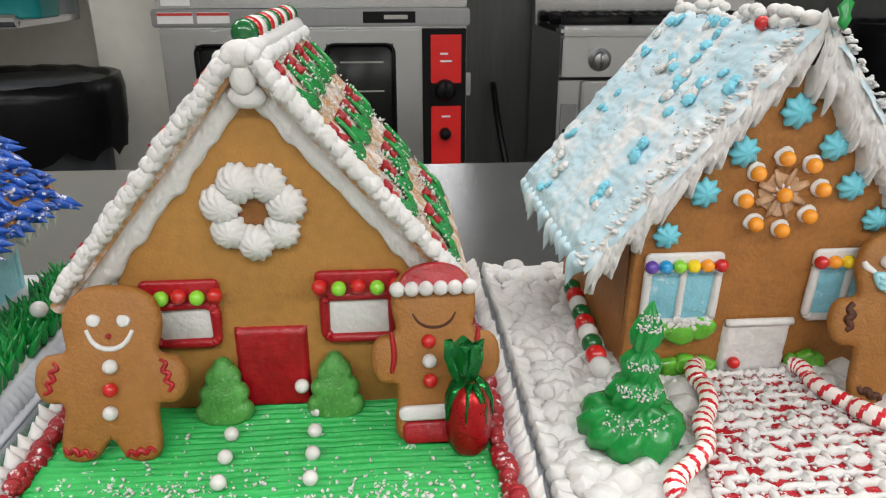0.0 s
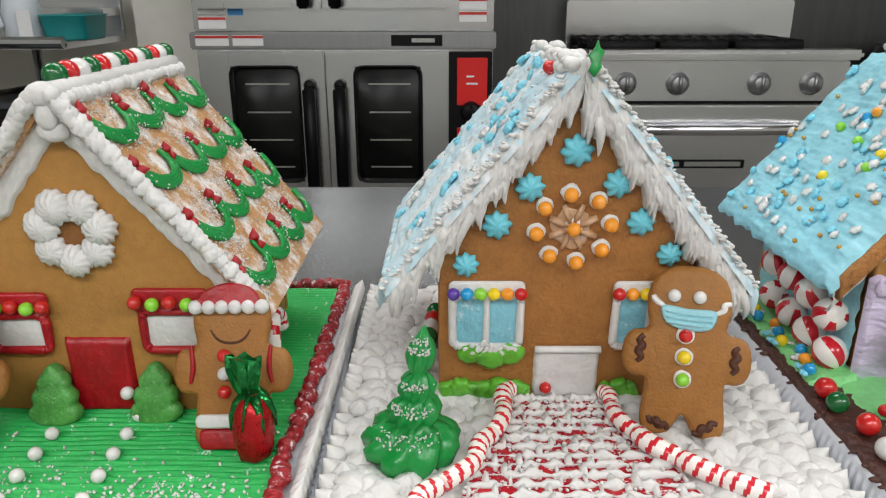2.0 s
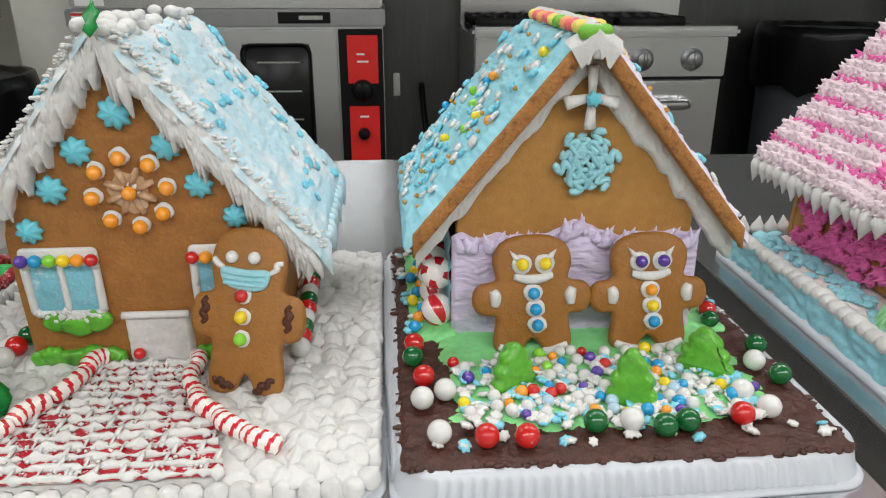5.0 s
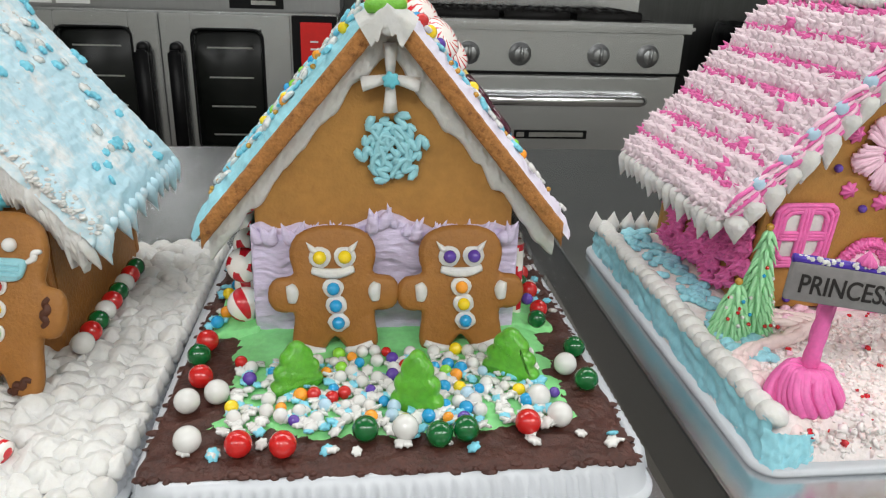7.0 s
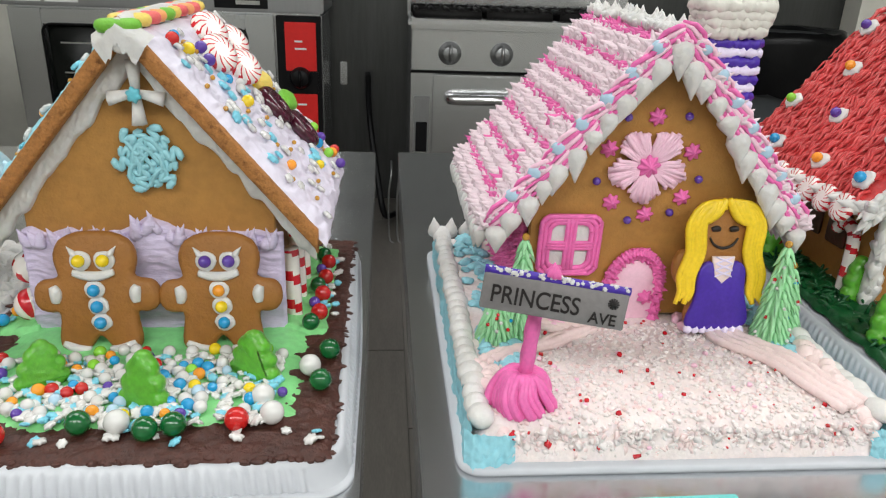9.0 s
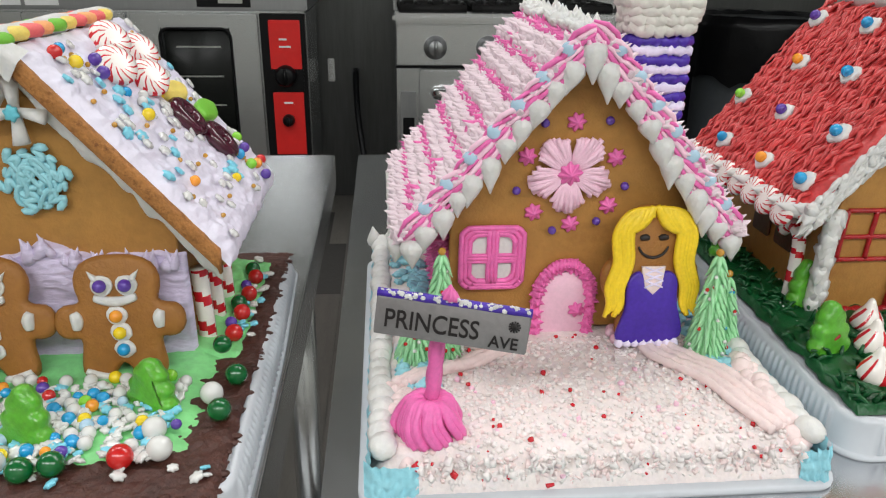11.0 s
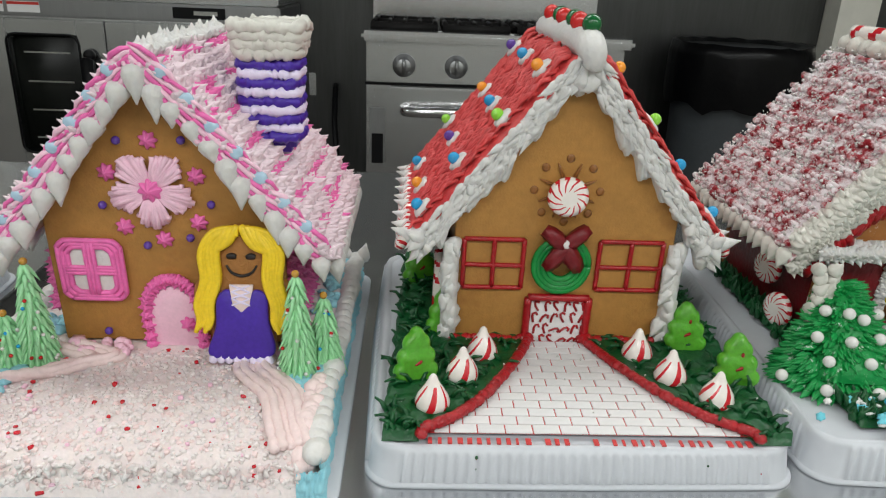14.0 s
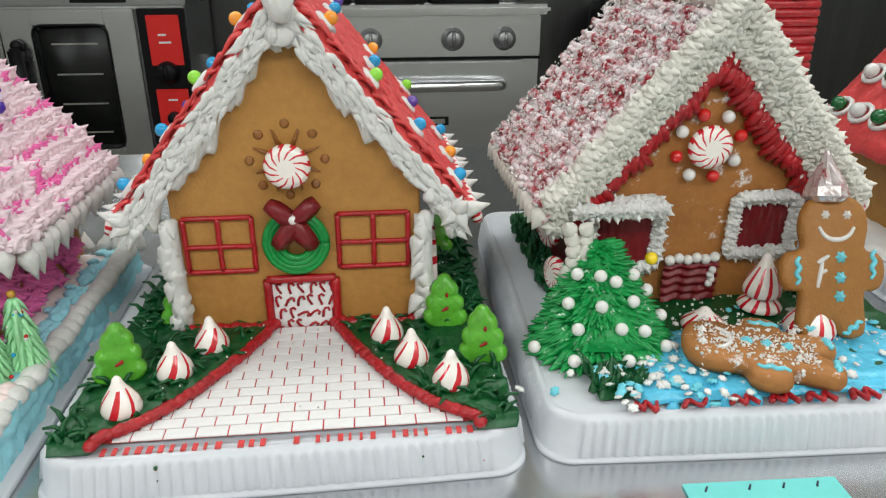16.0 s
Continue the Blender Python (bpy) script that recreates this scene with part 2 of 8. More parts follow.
class MB:
    """Collects vertices and faces of one part, in world metres."""

    def __init__(self):
        self.v, self.f, self.m, self.cuts = [], [], [], []

    def add(self, vs, fs, m=0):
        o = len(self.v)
        self.cuts.append((o, len(self.f)))
        self.v += [tuple(p) for p in vs]
        self.f += [tuple(i + o for i in f) for f in fs]
        self.m += m if isinstance(m, list) else [m] * len(fs)

    def mesh(self, name, mats, origin=(0, 0, 0), smooth=True):
        me = bpy.data.meshes.new(name)
        ox, oy, oz = origin
        me.from_pydata([(x - ox, y - oy, z - oz) for x, y, z in self.v], [], self.f)
        for mt in mats:
            me.materials.append(mt)
        me.polygons.foreach_set("material_index", self.m)
        me.polygons.foreach_set("use_smooth", [smooth] * len(self.f))
        bm = bmesh.new()
        bm.from_mesh(me)
        bmesh.ops.recalc_face_normals(bm, faces=bm.faces)
        bm.to_mesh(me)
        bm.free()
        me.update()
        return me

    def rings(self, rings, m=0, cap=True, mfun=None):
        n = len(rings[0])
        vs = [p for r in rings for p in r]
        fs, ms = [], []
        for i in range(len(rings) - 1):
            for j in range(n):
                k = (j + 1) % n
                fs.append((i * n + j, i * n + k, (i + 1) * n + k, (i + 1) * n + j))
                ms.append(mfun(i, j) if mfun else m)
        if cap:
            fs += [tuple(range(n))[::-1], tuple(range((len(rings) - 1) * n, len(rings) * n))]
            ms += [mfun(0, 0), mfun(len(rings) - 2, 0)] if mfun else [m, m]
        self.add(vs, fs, ms)

    def sweep(self, pts, r, n=8, lobes=0, depth=0.2, twist=0.0, m=0, mfun=None, flat=1.0):
        """A tube along pts; r: a number or a function of 0..1."""
        pts = [V(p) for p in pts]
        rings, k = [], len(pts)
        t = (pts[1] - pts[0]).normalized()
        a = t.orthogonal().normalized()
        for i, p in enumerate(pts):
            t = (pts[min(i + 1, k - 1)] - pts[max(i - 1, 0)]).normalized()
            a = (a - t * a.dot(t)).normalized()
            b = t.cross(a)
            rr = r(i / (k - 1)) if callable(r) else r
            ring = []
            for j in range(n):
                th = 2 * math.pi * j / n
                q = rr * (1 + depth * math.cos(lobes * th)) if lobes else rr
                tt = th + twist * i
                ring.append(p + (a * math.cos(tt) + b * math.sin(tt) * flat) * q)
            rings.append(ring)
        self.rings(rings, m, True, mfun)

    def ball(self, c, r, n=14, k=9, sq=(1, 1, 1), m=0):
        c = V(c)
        rings = []
        for i in range(k + 1):
            ph = math.pi * (i / k)
            s, z = max(math.sin(ph), 0.03), math.cos(ph)
            rings.append([c + V((r * s * math.cos(2 * math.pi * j / n) * sq[0], r * s * math.sin(2 * math.pi * j / n) * sq[1], r * z * sq[2])) for j in range(n)])
        self.rings(rings, m)

    def star(self, fr, a, b, r, h, lobes=8, twist=0.5, m=0, c0=0.0, lean=(0, 0), depth=0.22, soft=False):
        """A piped icing star standing on a frame's plane."""
        n = lobes * 4
        prof = ((0.95, 0.0), (1.0, 0.18), (0.74, 0.45), (0.36, 0.72), (0.05, 1.0))
        if soft:
            prof = ((0.95, 0.0), (1.05, 0.22), (0.98, 0.5), (0.7, 0.76), (0.32, 0.92), (0.06, 1.0))
        rings = []
        for i, (q, z) in enumerate(prof):
            rings.append([fr.p(a + lean[0] * z + r * q * (1 + depth * math.cos(lobes * th)) * math.cos(th + twist * z),
                               b + lean[1] * z + r * q * (1 + depth * math.cos(lobes * th)) * math.sin(th + twist * z), c0 + h * z)
                          for th in (2 * math.pi * j / n for j in range(n))])
        self.rings(rings, m)

    def dollop(self, p, d, length, r, m=0, n=9, up=None, lobes=0):
        """A drop that starts fat and ends in a point, along d."""
        p, d = V(p), V(d).normalized()
        prof = ((0.0, 0.35), (0.12, 0.85), (0.32, 1.0), (0.55, 0.75), (0.78, 0.36), (1.0, 0.06))
        bend = V((0, 0, 0)) if up is None else V(up)
        self.sweep([p + d * length * t + bend * t * t for t, _ in prof], lambda t: r * prof[round(t * 5)][1], n, lobes, 0.2, 0.15 if lobes else 0.0, m)

    def box(self, x0, x1, y0, y1, z0, z1, bev=0.0, m=0):
        if not bev:
            vs = [(x, y, z) for x in (x0, x1) for y in (y0, y1) for z in (z0, z1)]
            self.add(vs, [(0, 1, 3, 2), (4, 6, 7, 5), (0, 4, 5, 1), (2, 3, 7, 6), (0, 2, 6, 4), (1, 5, 7, 3)], m)
            return
        bm = bmesh.new()
        bmesh.ops.create_cube(bm, size=1)
        bmesh.ops.transform(bm, matrix=Matrix.Translation(((x0 + x1) / 2, (y0 + y1) / 2, (z0 + z1) / 2)) @ Matrix.Diagonal((x1 - x0, y1 - y0, z1 - z0, 1)), verts=bm.verts)
        bmesh.ops.bevel(bm, geom=bm.edges[:], offset=bev, segments=2, affect="EDGES")
        bm.verts.index_update()
        self.add([v.co[:] for v in bm.verts], [[v.index for v in f.verts] for f in bm.faces], m)
        bm.free()

    def pillow(self, fr, outline, thick, bev, m=0, c0=0.0, dome=0.0):
        """A slab with rounded edges from an outline in a frame's plane."""
        n = len(outline)
        P = [V((*p, 0)) for p in outline]
        area = sum(P[i].x * P[(i + 1) % n].y - P[(i + 1) % n].x * P[i].y for i in range(n))
        sg = 1 if area > 0 else -1
        nor = []
        for i in range(n):
            t = (P[(i + 1) % n] - P[i - 1]).normalized()
            nor.append(V((-t.y, t.x, 0)) * sg)
        rings = []
        for o, z in ((0.5, 0.0), (0.0, 0.35), (0.0, 0.6), (0.3, 0.86), (1.0, 1.0)):
            rings.append([fr.p(P[i].x + nor[i].x * o * bev, P[i].y + nor[i].y * o * bev, c0 + z * thick) for i in range(n)])
        self.rings(rings, m)

    def grid(self, f, nu, nv, m=0):
        """A sheet; f(u, v) with u and v from 0 to 1."""
        vs = [f(i / nu, j / nv) for j in range(nv + 1) for i in range(nu + 1)]
        fs = [(j * (nu + 1) + i, j * (nu + 1) + i + 1, (j + 1) * (nu + 1) + i + 1, (j + 1) * (nu + 1) + i) for j in range(nv) for i in range(nu)]
        self.add(vs, fs, m)


class Frame:
    """A flat coordinate frame: p(a, b, c) in world metres."""

    def __init__(self, o, ex, ey, ez):
        self.o, self.ex, self.ey, self.ez = V(o), V(ex), V(ey), V(ez)

    def p(self, a, b, c=0.0):
        return self.o + self.ex * a + self.ey * b + self.ez * c


GROUND = Frame((0, 0, 0), (1, 0, 0), (0, 1, 0), (0, 0, 1))


def nz(x, y, z=0.0, s=1.0):
    return noise.noise(V((x * s, y * s, z * s)))


# ---- things and parts ----
BASE = {}


def thing(name, loc, label, category, group="", kind=""):
    ob = new(name)
    ob.location = loc
    ob.empty_display_size = 0.02
    BASE[ob] = V(loc)
    return tagged(ob, label, category, group, kind)


def part(name, mb, mats, parent, label="", smooth=True):
    """Links a builder as one mesh under a thing or under a part."""
    base = BASE[parent]
    ob = new(name, mb.mesh(name, mats if isinstance(mats, (list, tuple)) else [mats], base, smooth))
    ob.parent = parent
    BASE[ob] = base
    return tagged(ob, label)


def part_each(name, mb, mats, parent, label=""):
    """Every separate piece of a builder as a part of its own."""
    cuts = mb.cuts + [(len(mb.v), len(mb.f))]
    for (v0, f0), (v1, f1) in zip(cuts, cuts[1:]):
        one = MB()
        one.v, one.f, one.m = mb.v[v0:v1], [tuple(i - v0 for i in f) for f in mb.f[f0:f1]], mb.m[f0:f1]
        part(name, one, mats, parent, label)


def solo(name, mb, mats, loc, label, category, group="", kind="", smooth=True):
    """A thing that is one mesh, with its origin at loc."""
    ob = new(name, mb.mesh(name, mats if isinstance(mats, (list, tuple)) else [mats], loc, smooth))
    ob.location = loc
    BASE[ob] = V(loc)
    return tagged(ob, label, category, group, kind)


SHARED = {}


def shared_ball(col, r, sq=1.0):
    key = (col, round(r, 5), sq)
    if key not in SHARED:
        mb = MB()
        mb.ball((0, 0, 0), r, 14, 9, (1, 1, sq))
        SHARED[key] = mb.mesh("candy_bead", [CANDY[col]])
    return SHARED[key]


def bead(parent, p, col, r=0.0038, name="candy_bead"):
    """A candy pearl stuck on a thing."""
    ob = new(name, shared_ball(col, r))
    ob.parent = parent
    ob.location = V(p) - BASE[parent]
    return ob


COLNAME = {"red": "red", "white": "white", "green": "dark green", "lime": "lime green", "yellow": "yellow", "orange": "orange", "blue": "blue", "purple": "purple", "paleblue": "pale blue", "gold": "gold", "pearl": "white"}


def loose_ball(p, col, r, on, group, sq=1.0):
    ob = new("candy_ball", shared_ball(col, r, sq))
    ob.location = p
    return tagged(ob, f"glossy {COLNAME[col]} candy ball pressed into {on}", "candy", group)


def mint_rings(mb, fr, a, b, r, h, spin=0.9, c0=0.0, n=48):
    """A starlight mint: a flat round candy with curved red stripes, materials 0 white and 1 red."""
    prof = ((0.75, 0.0), (0.97, 0.25), (1.0, 0.5), (0.93, 0.8), (0.7, 0.97), (0.4, 1.03), (0.05, 1.0))
    rings = [[fr.p(a + r * q * math.cos(2 * math.pi * j / n + spin * (1 - q)), b + r * q * math.sin(2 * math.pi * j / n + spin * (1 - q)), c0 + h * z) for j in range(n)] for q, z in prof]
    mb.rings(rings, 0, True, lambda i, j: 1 if (j % 4 == 0 and i < 5) or (j % 4 == 1 and i < 3) else 0)


def stick_mesh(mb, pts, r, k=40):
    """A striped candy stick along smooth points."""
    P = smooth_line(pts, k)
    mb.sweep(P, r, 12, mfun=lambda i, j: 1 if ((j + 2 * i) % 12) < 4 else 0)


def smooth_line(pts, k=24, closed=False):
    """Catmull-Rom through the points."""
    P = [V(p) for p in pts]
    n = len(P)
    seg = n if closed else n - 1
    out = []
    for q in range(k if closed else k + 1):
        s = q / k * seg
        i = min(int(s), seg - 1)
        t = s - i
        if closed:
            a, b, c, d = (P[(i + o) % n] for o in (-1, 0, 1, 2))
        else:
            a, b, c, d = (P[min(max(i + o, 0), n - 1)] for o in (-1, 0, 1, 2))
        out.append(0.5 * ((2 * b) + (c - a) * t + (2 * a - 5 * b + 4 * c - d) * t * t + (3 * b - a - 3 * c + d) * t ** 3))
    return out


def even_line(pts, n):
    """n points at even steps along a closed line."""
    P = [V(p) for p in pts] + [V(pts[0])]
    cum = [0.0]
    for a, b in zip(P, P[1:]):
        cum.append(cum[-1] + (b - a).length)
    out, i = [], 0
    for k in range(n):
        want = cum[-1] * k / n
        while cum[i + 1] < want:
            i += 1
        out.append(P[i].lerp(P[i + 1], (want - cum[i]) / max(1e-9, cum[i + 1] - cum[i])))
    return out


def round_rect(x0, x1, y0, y1, r, k=5):
    out = []
    for cx, cy, a0 in ((x1 - r, y1 - r, 0), (x0 + r, y1 - r, 90), (x0 + r, y0 + r, 180), (x1 - r, y0 + r, 270)):
        for i in range(k + 1):
            a = radians(a0 + 90 * i / k)
            out.append((cx + r * math.cos(a), cy + r * math.sin(a)))
    return out


def blobby(cx, cy, rx, ry, k=20, amp=0.12, seed=0.0):
    return [(cx + rx * (1 + amp * nz(math.cos(a) * 1.5 + seed, math.sin(a) * 1.5)) * math.cos(a), cy + ry * (1 + amp * nz(math.cos(a) * 1.5 + seed, math.sin(a) * 1.5 + 7)) * math.sin(a)) for a in (2 * math.pi * i / k for i in range(k))]


# ---- the room ----
X0, X1, Y0, Y1 = -3.6, 4.4, -2.6, 3.45


def slab(name, x0, x1, y0, y1, z0, z1, m, label, category="wall"):
    mb = MB()
    mb.box(x0, x1, y0, y1, z0, z1)
    return solo(name, mb, m, ((x0 + x1) / 2, (y0 + y1) / 2, z0), label, category, kind="structure", smooth=False)


floor = slab("floor", X0, X1, Y0, Y1, -0.05, -0.004, JOINT, "grey wood-look plank floor of the kitchen", "floor")
slab("wall_north", X0, X1, Y1, Y1 + 0.12, 0, CEIL, WALLPAINT, "plain unseen kitchen wall, its grey set for bounce light behind the ovens")
# three unseen walls added to close the room and set the fill light
slab("wall_south", X0, X1, Y0 - 0.12, Y0, 0, CEIL, FILLGREY, "plain unseen kitchen wall, its grey set for bounce light")
slab("wall_west", X0 - 0.12, X0, Y0, Y1, 0, CEIL, FILLGREY, "plain unseen kitchen wall, its grey set for bounce light")
slab("wall_east", X1, X1 + 0.12, Y0, Y1, 0, CEIL, FILLGREY, "plain unseen kitchen wall, its grey set for bounce light")
slab("ceiling", X0, X1, Y0, Y1, CEIL, CEIL + 0.1, CEILP, "white tiled kitchen ceiling", "ceiling")
slab("wall_panel", -0.93, 2.73, Y1 - 0.03, Y1 - 0.002, 0, 2.3, WALLSTEEL, "dark stainless steel sheet lining the cooking wall", "wall panel")
slab("wall_panel_east", 2.925, 4.398, Y1 - 0.03, Y1 - 0.002, 0, 2.3, WALLSTEEL, "dark stainless steel sheet lining the wall", "wall panel")
slab("wall_pillar_west", -1.22, -0.95, 3.2, Y1 - 0.002, 0, CEIL - 0.002, WALLPAINT, "white painted wall pillar beside the oven")
slab("wall_pillar_east", 2.735, 2.92, 3.3, Y1 - 0.002, 0, CEIL - 0.002, WALLPAINT, "white painted wall pillar beside the waste bin")

# floor planks
pl = MB()
pl.box(-0.0895, 0.0895, -0.596, 0.596, -0.004, 0, 0.0015)
plank_mesh = pl.mesh("plank", [FLOORM], smooth=False)
for i in range(9):
    for j in range(4):
        y = 0.5 + 1.195 * j - 0.4 * (i % 3)
        if y + 0.596 > Y1:
            continue
        ob = new("plank", plank_mesh)
        ob.parent = floor
        ob.location = V((-0.2 + 0.18 * i, y, 0)) - BASE[floor]
rest = MB()
for i in range(45):
    for j in range(7):
        x, y = X0 + 0.09 + 0.18 * i, Y0 + 0.4 + 1.195 * j - 0.4 * (i % 3)
        if y - 0.596 < Y1 - 0.02 and not (-0.3 < x < 1.33 and -0.35 < y < 2.75):
            rest.box(x - 0.0895, x + 0.0895, max(y - 0.596, Y0), min(y + 0.596, Y1), -0.004, -0.0005)
ob = part("planks", rest, FLOORM, floor, smooth=False)
tagged(ob, kind="stuff")

# ceiling lamps
for i, lx in enumerate((-1.6, 0.1, 1.8, 3.2)):
    for ly in (-1.6, 1.0):
        lamp = thing("ceiling_light", (lx, ly, CEIL - 0.05), "flat white ceiling light panel, switched on", "ceiling light", "ceiling lights")
        mb = MB()
        mb.box(lx - 0.64, lx + 0.64, ly - 0.34, ly + 0.34, CEIL - 0.05, CEIL - 0.001, 0.005)
        part("frame", mb, CEILP, lamp, smooth=False)
        mb = MB()
        mb.box(lx - 0.6, lx + 0.6, ly - 0.3, ly + 0.3, CEIL - 0.056, CEIL - 0.049)
        part("diffuser", mb, DIFFUSER, lamp, "glowing white diffuser", smooth=False)
        li = bpy.data.lights.new("ceiling_light_glow", "AREA")
        li.shape, li.size, li.size_y, li.energy, li.color = "RECTANGLE", 1.2, 0.6, LAMP_WATTS * (1.9 if ly < 0 else 0.85), (1.0, 0.995, 0.985)
        lo = new("ceiling_light_glow", li)
        lo.matrix_world = pose(lx, ly, CEIL - 0.06)

# steel work tables
def work_table(x0, x1, y0, y1, label):
    t = thing("work_table", ((x0 + x1) / 2, (y0 + y1) / 2, 0), label, "table", "steel work tables")
    mb = MB()
    mb.box(x0, x1, y0, y1, T - 0.003, T, 0.001)
    mb.box(x0, x1, y0, y0 + 0.004, T - 0.04, T - 0.003)
    mb.box(x0, x1, y1 - 0.004, y1, T - 0.04, T - 0.003)
    mb.box(x0, x0 + 0.004, y0 + 0.004, y1 - 0.004, T - 0.04, T - 0.003)
    mb.box(x1 - 0.004, x1, y0 + 0.004, y1 - 0.004, T - 0.04, T - 0.003)
    part("tabletop", mb, STEEL_T, t, smooth=False)
    mb = MB()
    mb.box(x0 + 0.06, x1 - 0.06, y0 + 0.06, y1 - 0.06, 0.24, 0.27, 0.004)
    part("undershelf", mb, STEEL_D, t, smooth=False)
    for lx in (x0 + 0.05, x1 - 0.05):
        for ly in (y0 + 0.05, y1 - 0.05):
            mb = MB()
            mb.sweep([(lx, ly, 0.0), (lx, ly, 0.06), (lx, ly, 0.061), (lx, ly, T - 0.003)], lambda q: 0.014 if q < 0.5 else 0.02, 12)
            part("leg", mb, STEEL, t)


work_table(-1.25, 0.533, 0.13, 0.838, "long brushed stainless steel work table with iced houses")
work_table(0.5615, 2.3, 0.13, 0.838, "stainless steel work table beside a narrow floor gap")

# double convection oven
oven = thing("convection_oven", (-0.29, 3.1, 0), "stainless double convection oven with glass doors and red controls", "oven")
mb = MB()
mb.box(-0.875, 0.30, 2.92, 3.40, 0.18, 0.905, 0.006)
part("lower_body", mb, STEEL, oven, smooth=False)
mb = MB()
mb.box(-0.875, 0.30, 2.915, 3.40, 0.975, 1.75, 0.006)
part("upper_body", mb, STEEL, oven, smooth=False)
mb = MB()
mb.box(-0.89, 0.31, 2.895, 3.40, 0.907, 0.973, 0.006)
part("drip_ledge", mb, STEEL_D, oven, smooth=False)
for lx in (-0.82, 0.25):
    for ly in (2.97, 3.33):
        mb = MB()
        mb.sweep([(lx, ly, 0), (lx, ly, 0.185)], 0.03, 12)
        part("foot", mb, STEEL_D, oven)
for x0, x1, hx in ((-0.852, -0.366, -0.425), (-0.36, 0.118, -0.305)):
    for z0, z1 in ((0.335, 0.897), (1.06, 1.62)):
        d = MB()
        e = 0.115
        d.box(x0, x0 + e, 2.885, 2.918, z0, z1, 0.004)
        d.box(x1 - e + 0.01, x1, 2.885, 2.918, z0, z1, 0.004)
        d.box(x0 + e, x1 - e + 0.01, 2.885, 2.918, z1 - 0.055, z1, 0.004)
        d.box(x0 + e, x1 - e + 0.01, 2.885, 2.918, z0, z0 + 0.045, 0.004)
        door = part("door", d, STEEL, oven, "brushed steel door with a dark window", smooth=False)
        w = MB()
        w.pillow(Frame((0, 2.912, 0), (1, 0, 0), (0, 0, 1), (0, -1, 0)), round_rect(x0 + e - 0.012, x1 - e + 0.022, z0 + 0.035, z1 - 0.045, 0.03), 0.012, 0.003)
        part("window", w, OVENGLASS, door, "dark oven glass")
        w = MB()
        pts = [(a, 2.883, b) for a, b in round_rect(x0 + e - 0.004, x1 - e + 0.014, z0 + 0.043, z1 - 0.053, 0.035, 5)]
        w.sweep(pts + [pts[0], pts[1]], 0.0045, 8)
        part("gasket", w, BLACKP, door, "black rounded window gasket")
        for k in range(4):
            r = MB()
            zz = z0 + 0.1 + 0.112 * k
            r.box(x0 + e + 0.05, x1 - e - 0.03, 2.8985, 2.8995, zz, zz + 0.006)
            part("rack", r, RACK, door, "steel oven rack behind the glass", smooth=False)
        h = MB()
        h.box(hx - 0.024, hx + 0.024, 2.825, 2.852, z0 + 0.0, z1 - 0.13, 0.008)
        h.box(hx - 0.014, hx + 0.014, 2.85, 2.887, z1 - 0.185, z1 - 0.145, 0.004)
        h.box(hx - 0.014, hx + 0.014, 2.85, 2.887, z0 + 0.02, z0 + 0.06, 0.004)
        h.ball((hx, 2.868, z1 - 0.125), 0.024, 12, 8)
        part("handle", h, BLACKP, door, "black upright door handle")
mb = MB()
mb.box(0.125, 0.297, 2.905, 2.9185, 0.3, 0.898, 0.002)
part("control_column", mb, BLACKP, oven, "dark control column", smooth=False)
for z0, z1 in ((0.69, 0.875), (0.348, 0.60)):
    mb = MB()
    mb.box(0.158, 0.278, 2.896, 2.904, z0, z1, 0.002)
    part("control_panel", mb, PANELRED, oven, "bright red control panel", smooth=False)
mb = MB()
mb.box(0.152, 0.284, 2.898, 2.904, 0.602, 0.688, 0.002)
part("dial_plate", mb, BLACKP, oven, smooth=False)
for z, r in ((0.665, 0.042), (0.49, 0.024)):
    k = MB()
    k.sweep([(0.214, 2.897, z), (0.214, 2.88, z), (0.214, 2.862, z), (0.214, 2.858, z)], lambda q, r=r: r * (1.0, 1.0, 0.82, 0.7)[round(q * 3)], 20)
    k.box(0.208, 0.22, 2.848, 2.86, z - r * 0.75, z + r * 0.75, 0.002)
    part("knob", k, BLACKP, oven, "black control knob")
for bx, bz, bw in ((0.195, 0.80, 0.03), (0.195, 0.772, 0.045), (0.2, 0.555, 0.035)):
    mb = MB()
    mb.box(bx, bx + bw, 2.8945, 2.897, bz, bz + 0.007)
    part("legend_bar", mb, STICKER, oven, smooth=False)
for x0, x1, z0, z1, m in ((-0.866, -0.735, 0.922, 0.962, STICKER), (-0.72, -0.60, 0.922, 0.962, STICKER), (-0.852, -0.745, 1.04, 1.09, STICKER), (-0.852, -0.745, 0.985, 1.03, STICKER), (-0.735, -0.675, 1.035, 1.09, STICKBLUE), (0.165, 0.272, 1.055, 1.098, STICKER), (0.165, 0.272, 1.01, 1.048, STICKER)):
    yy = 2.8935 if z0 < 0.97 else 2.9135
    mb = MB()
    mb.box(x0, x1, yy, yy + 0.002, z0, z1)
    st = part("sticker", mb, m, oven, "small printed warning sticker", smooth=False)
    if m is STICKER:
        mb = MB()
        mb.box(x0, x1, yy - 0.001, yy, z1 - 0.012, z1 - 0.002)
        part("sticker_bar", mb, STICKRED, st, smooth=False)
mb = MB()
mb.box(-0.1, 0.1, 2.8935, 2.8965, 0.92, 0.962)
pl = part("name_plate", mb, BLACKP, oven, "dark maker's plate", smooth=False)
mb = MB()
mb.box(-0.02, 0.07, 2.892, 2.8935, 0.934, 0.949)
part("plate_bar", mb, RACK, pl, smooth=False)

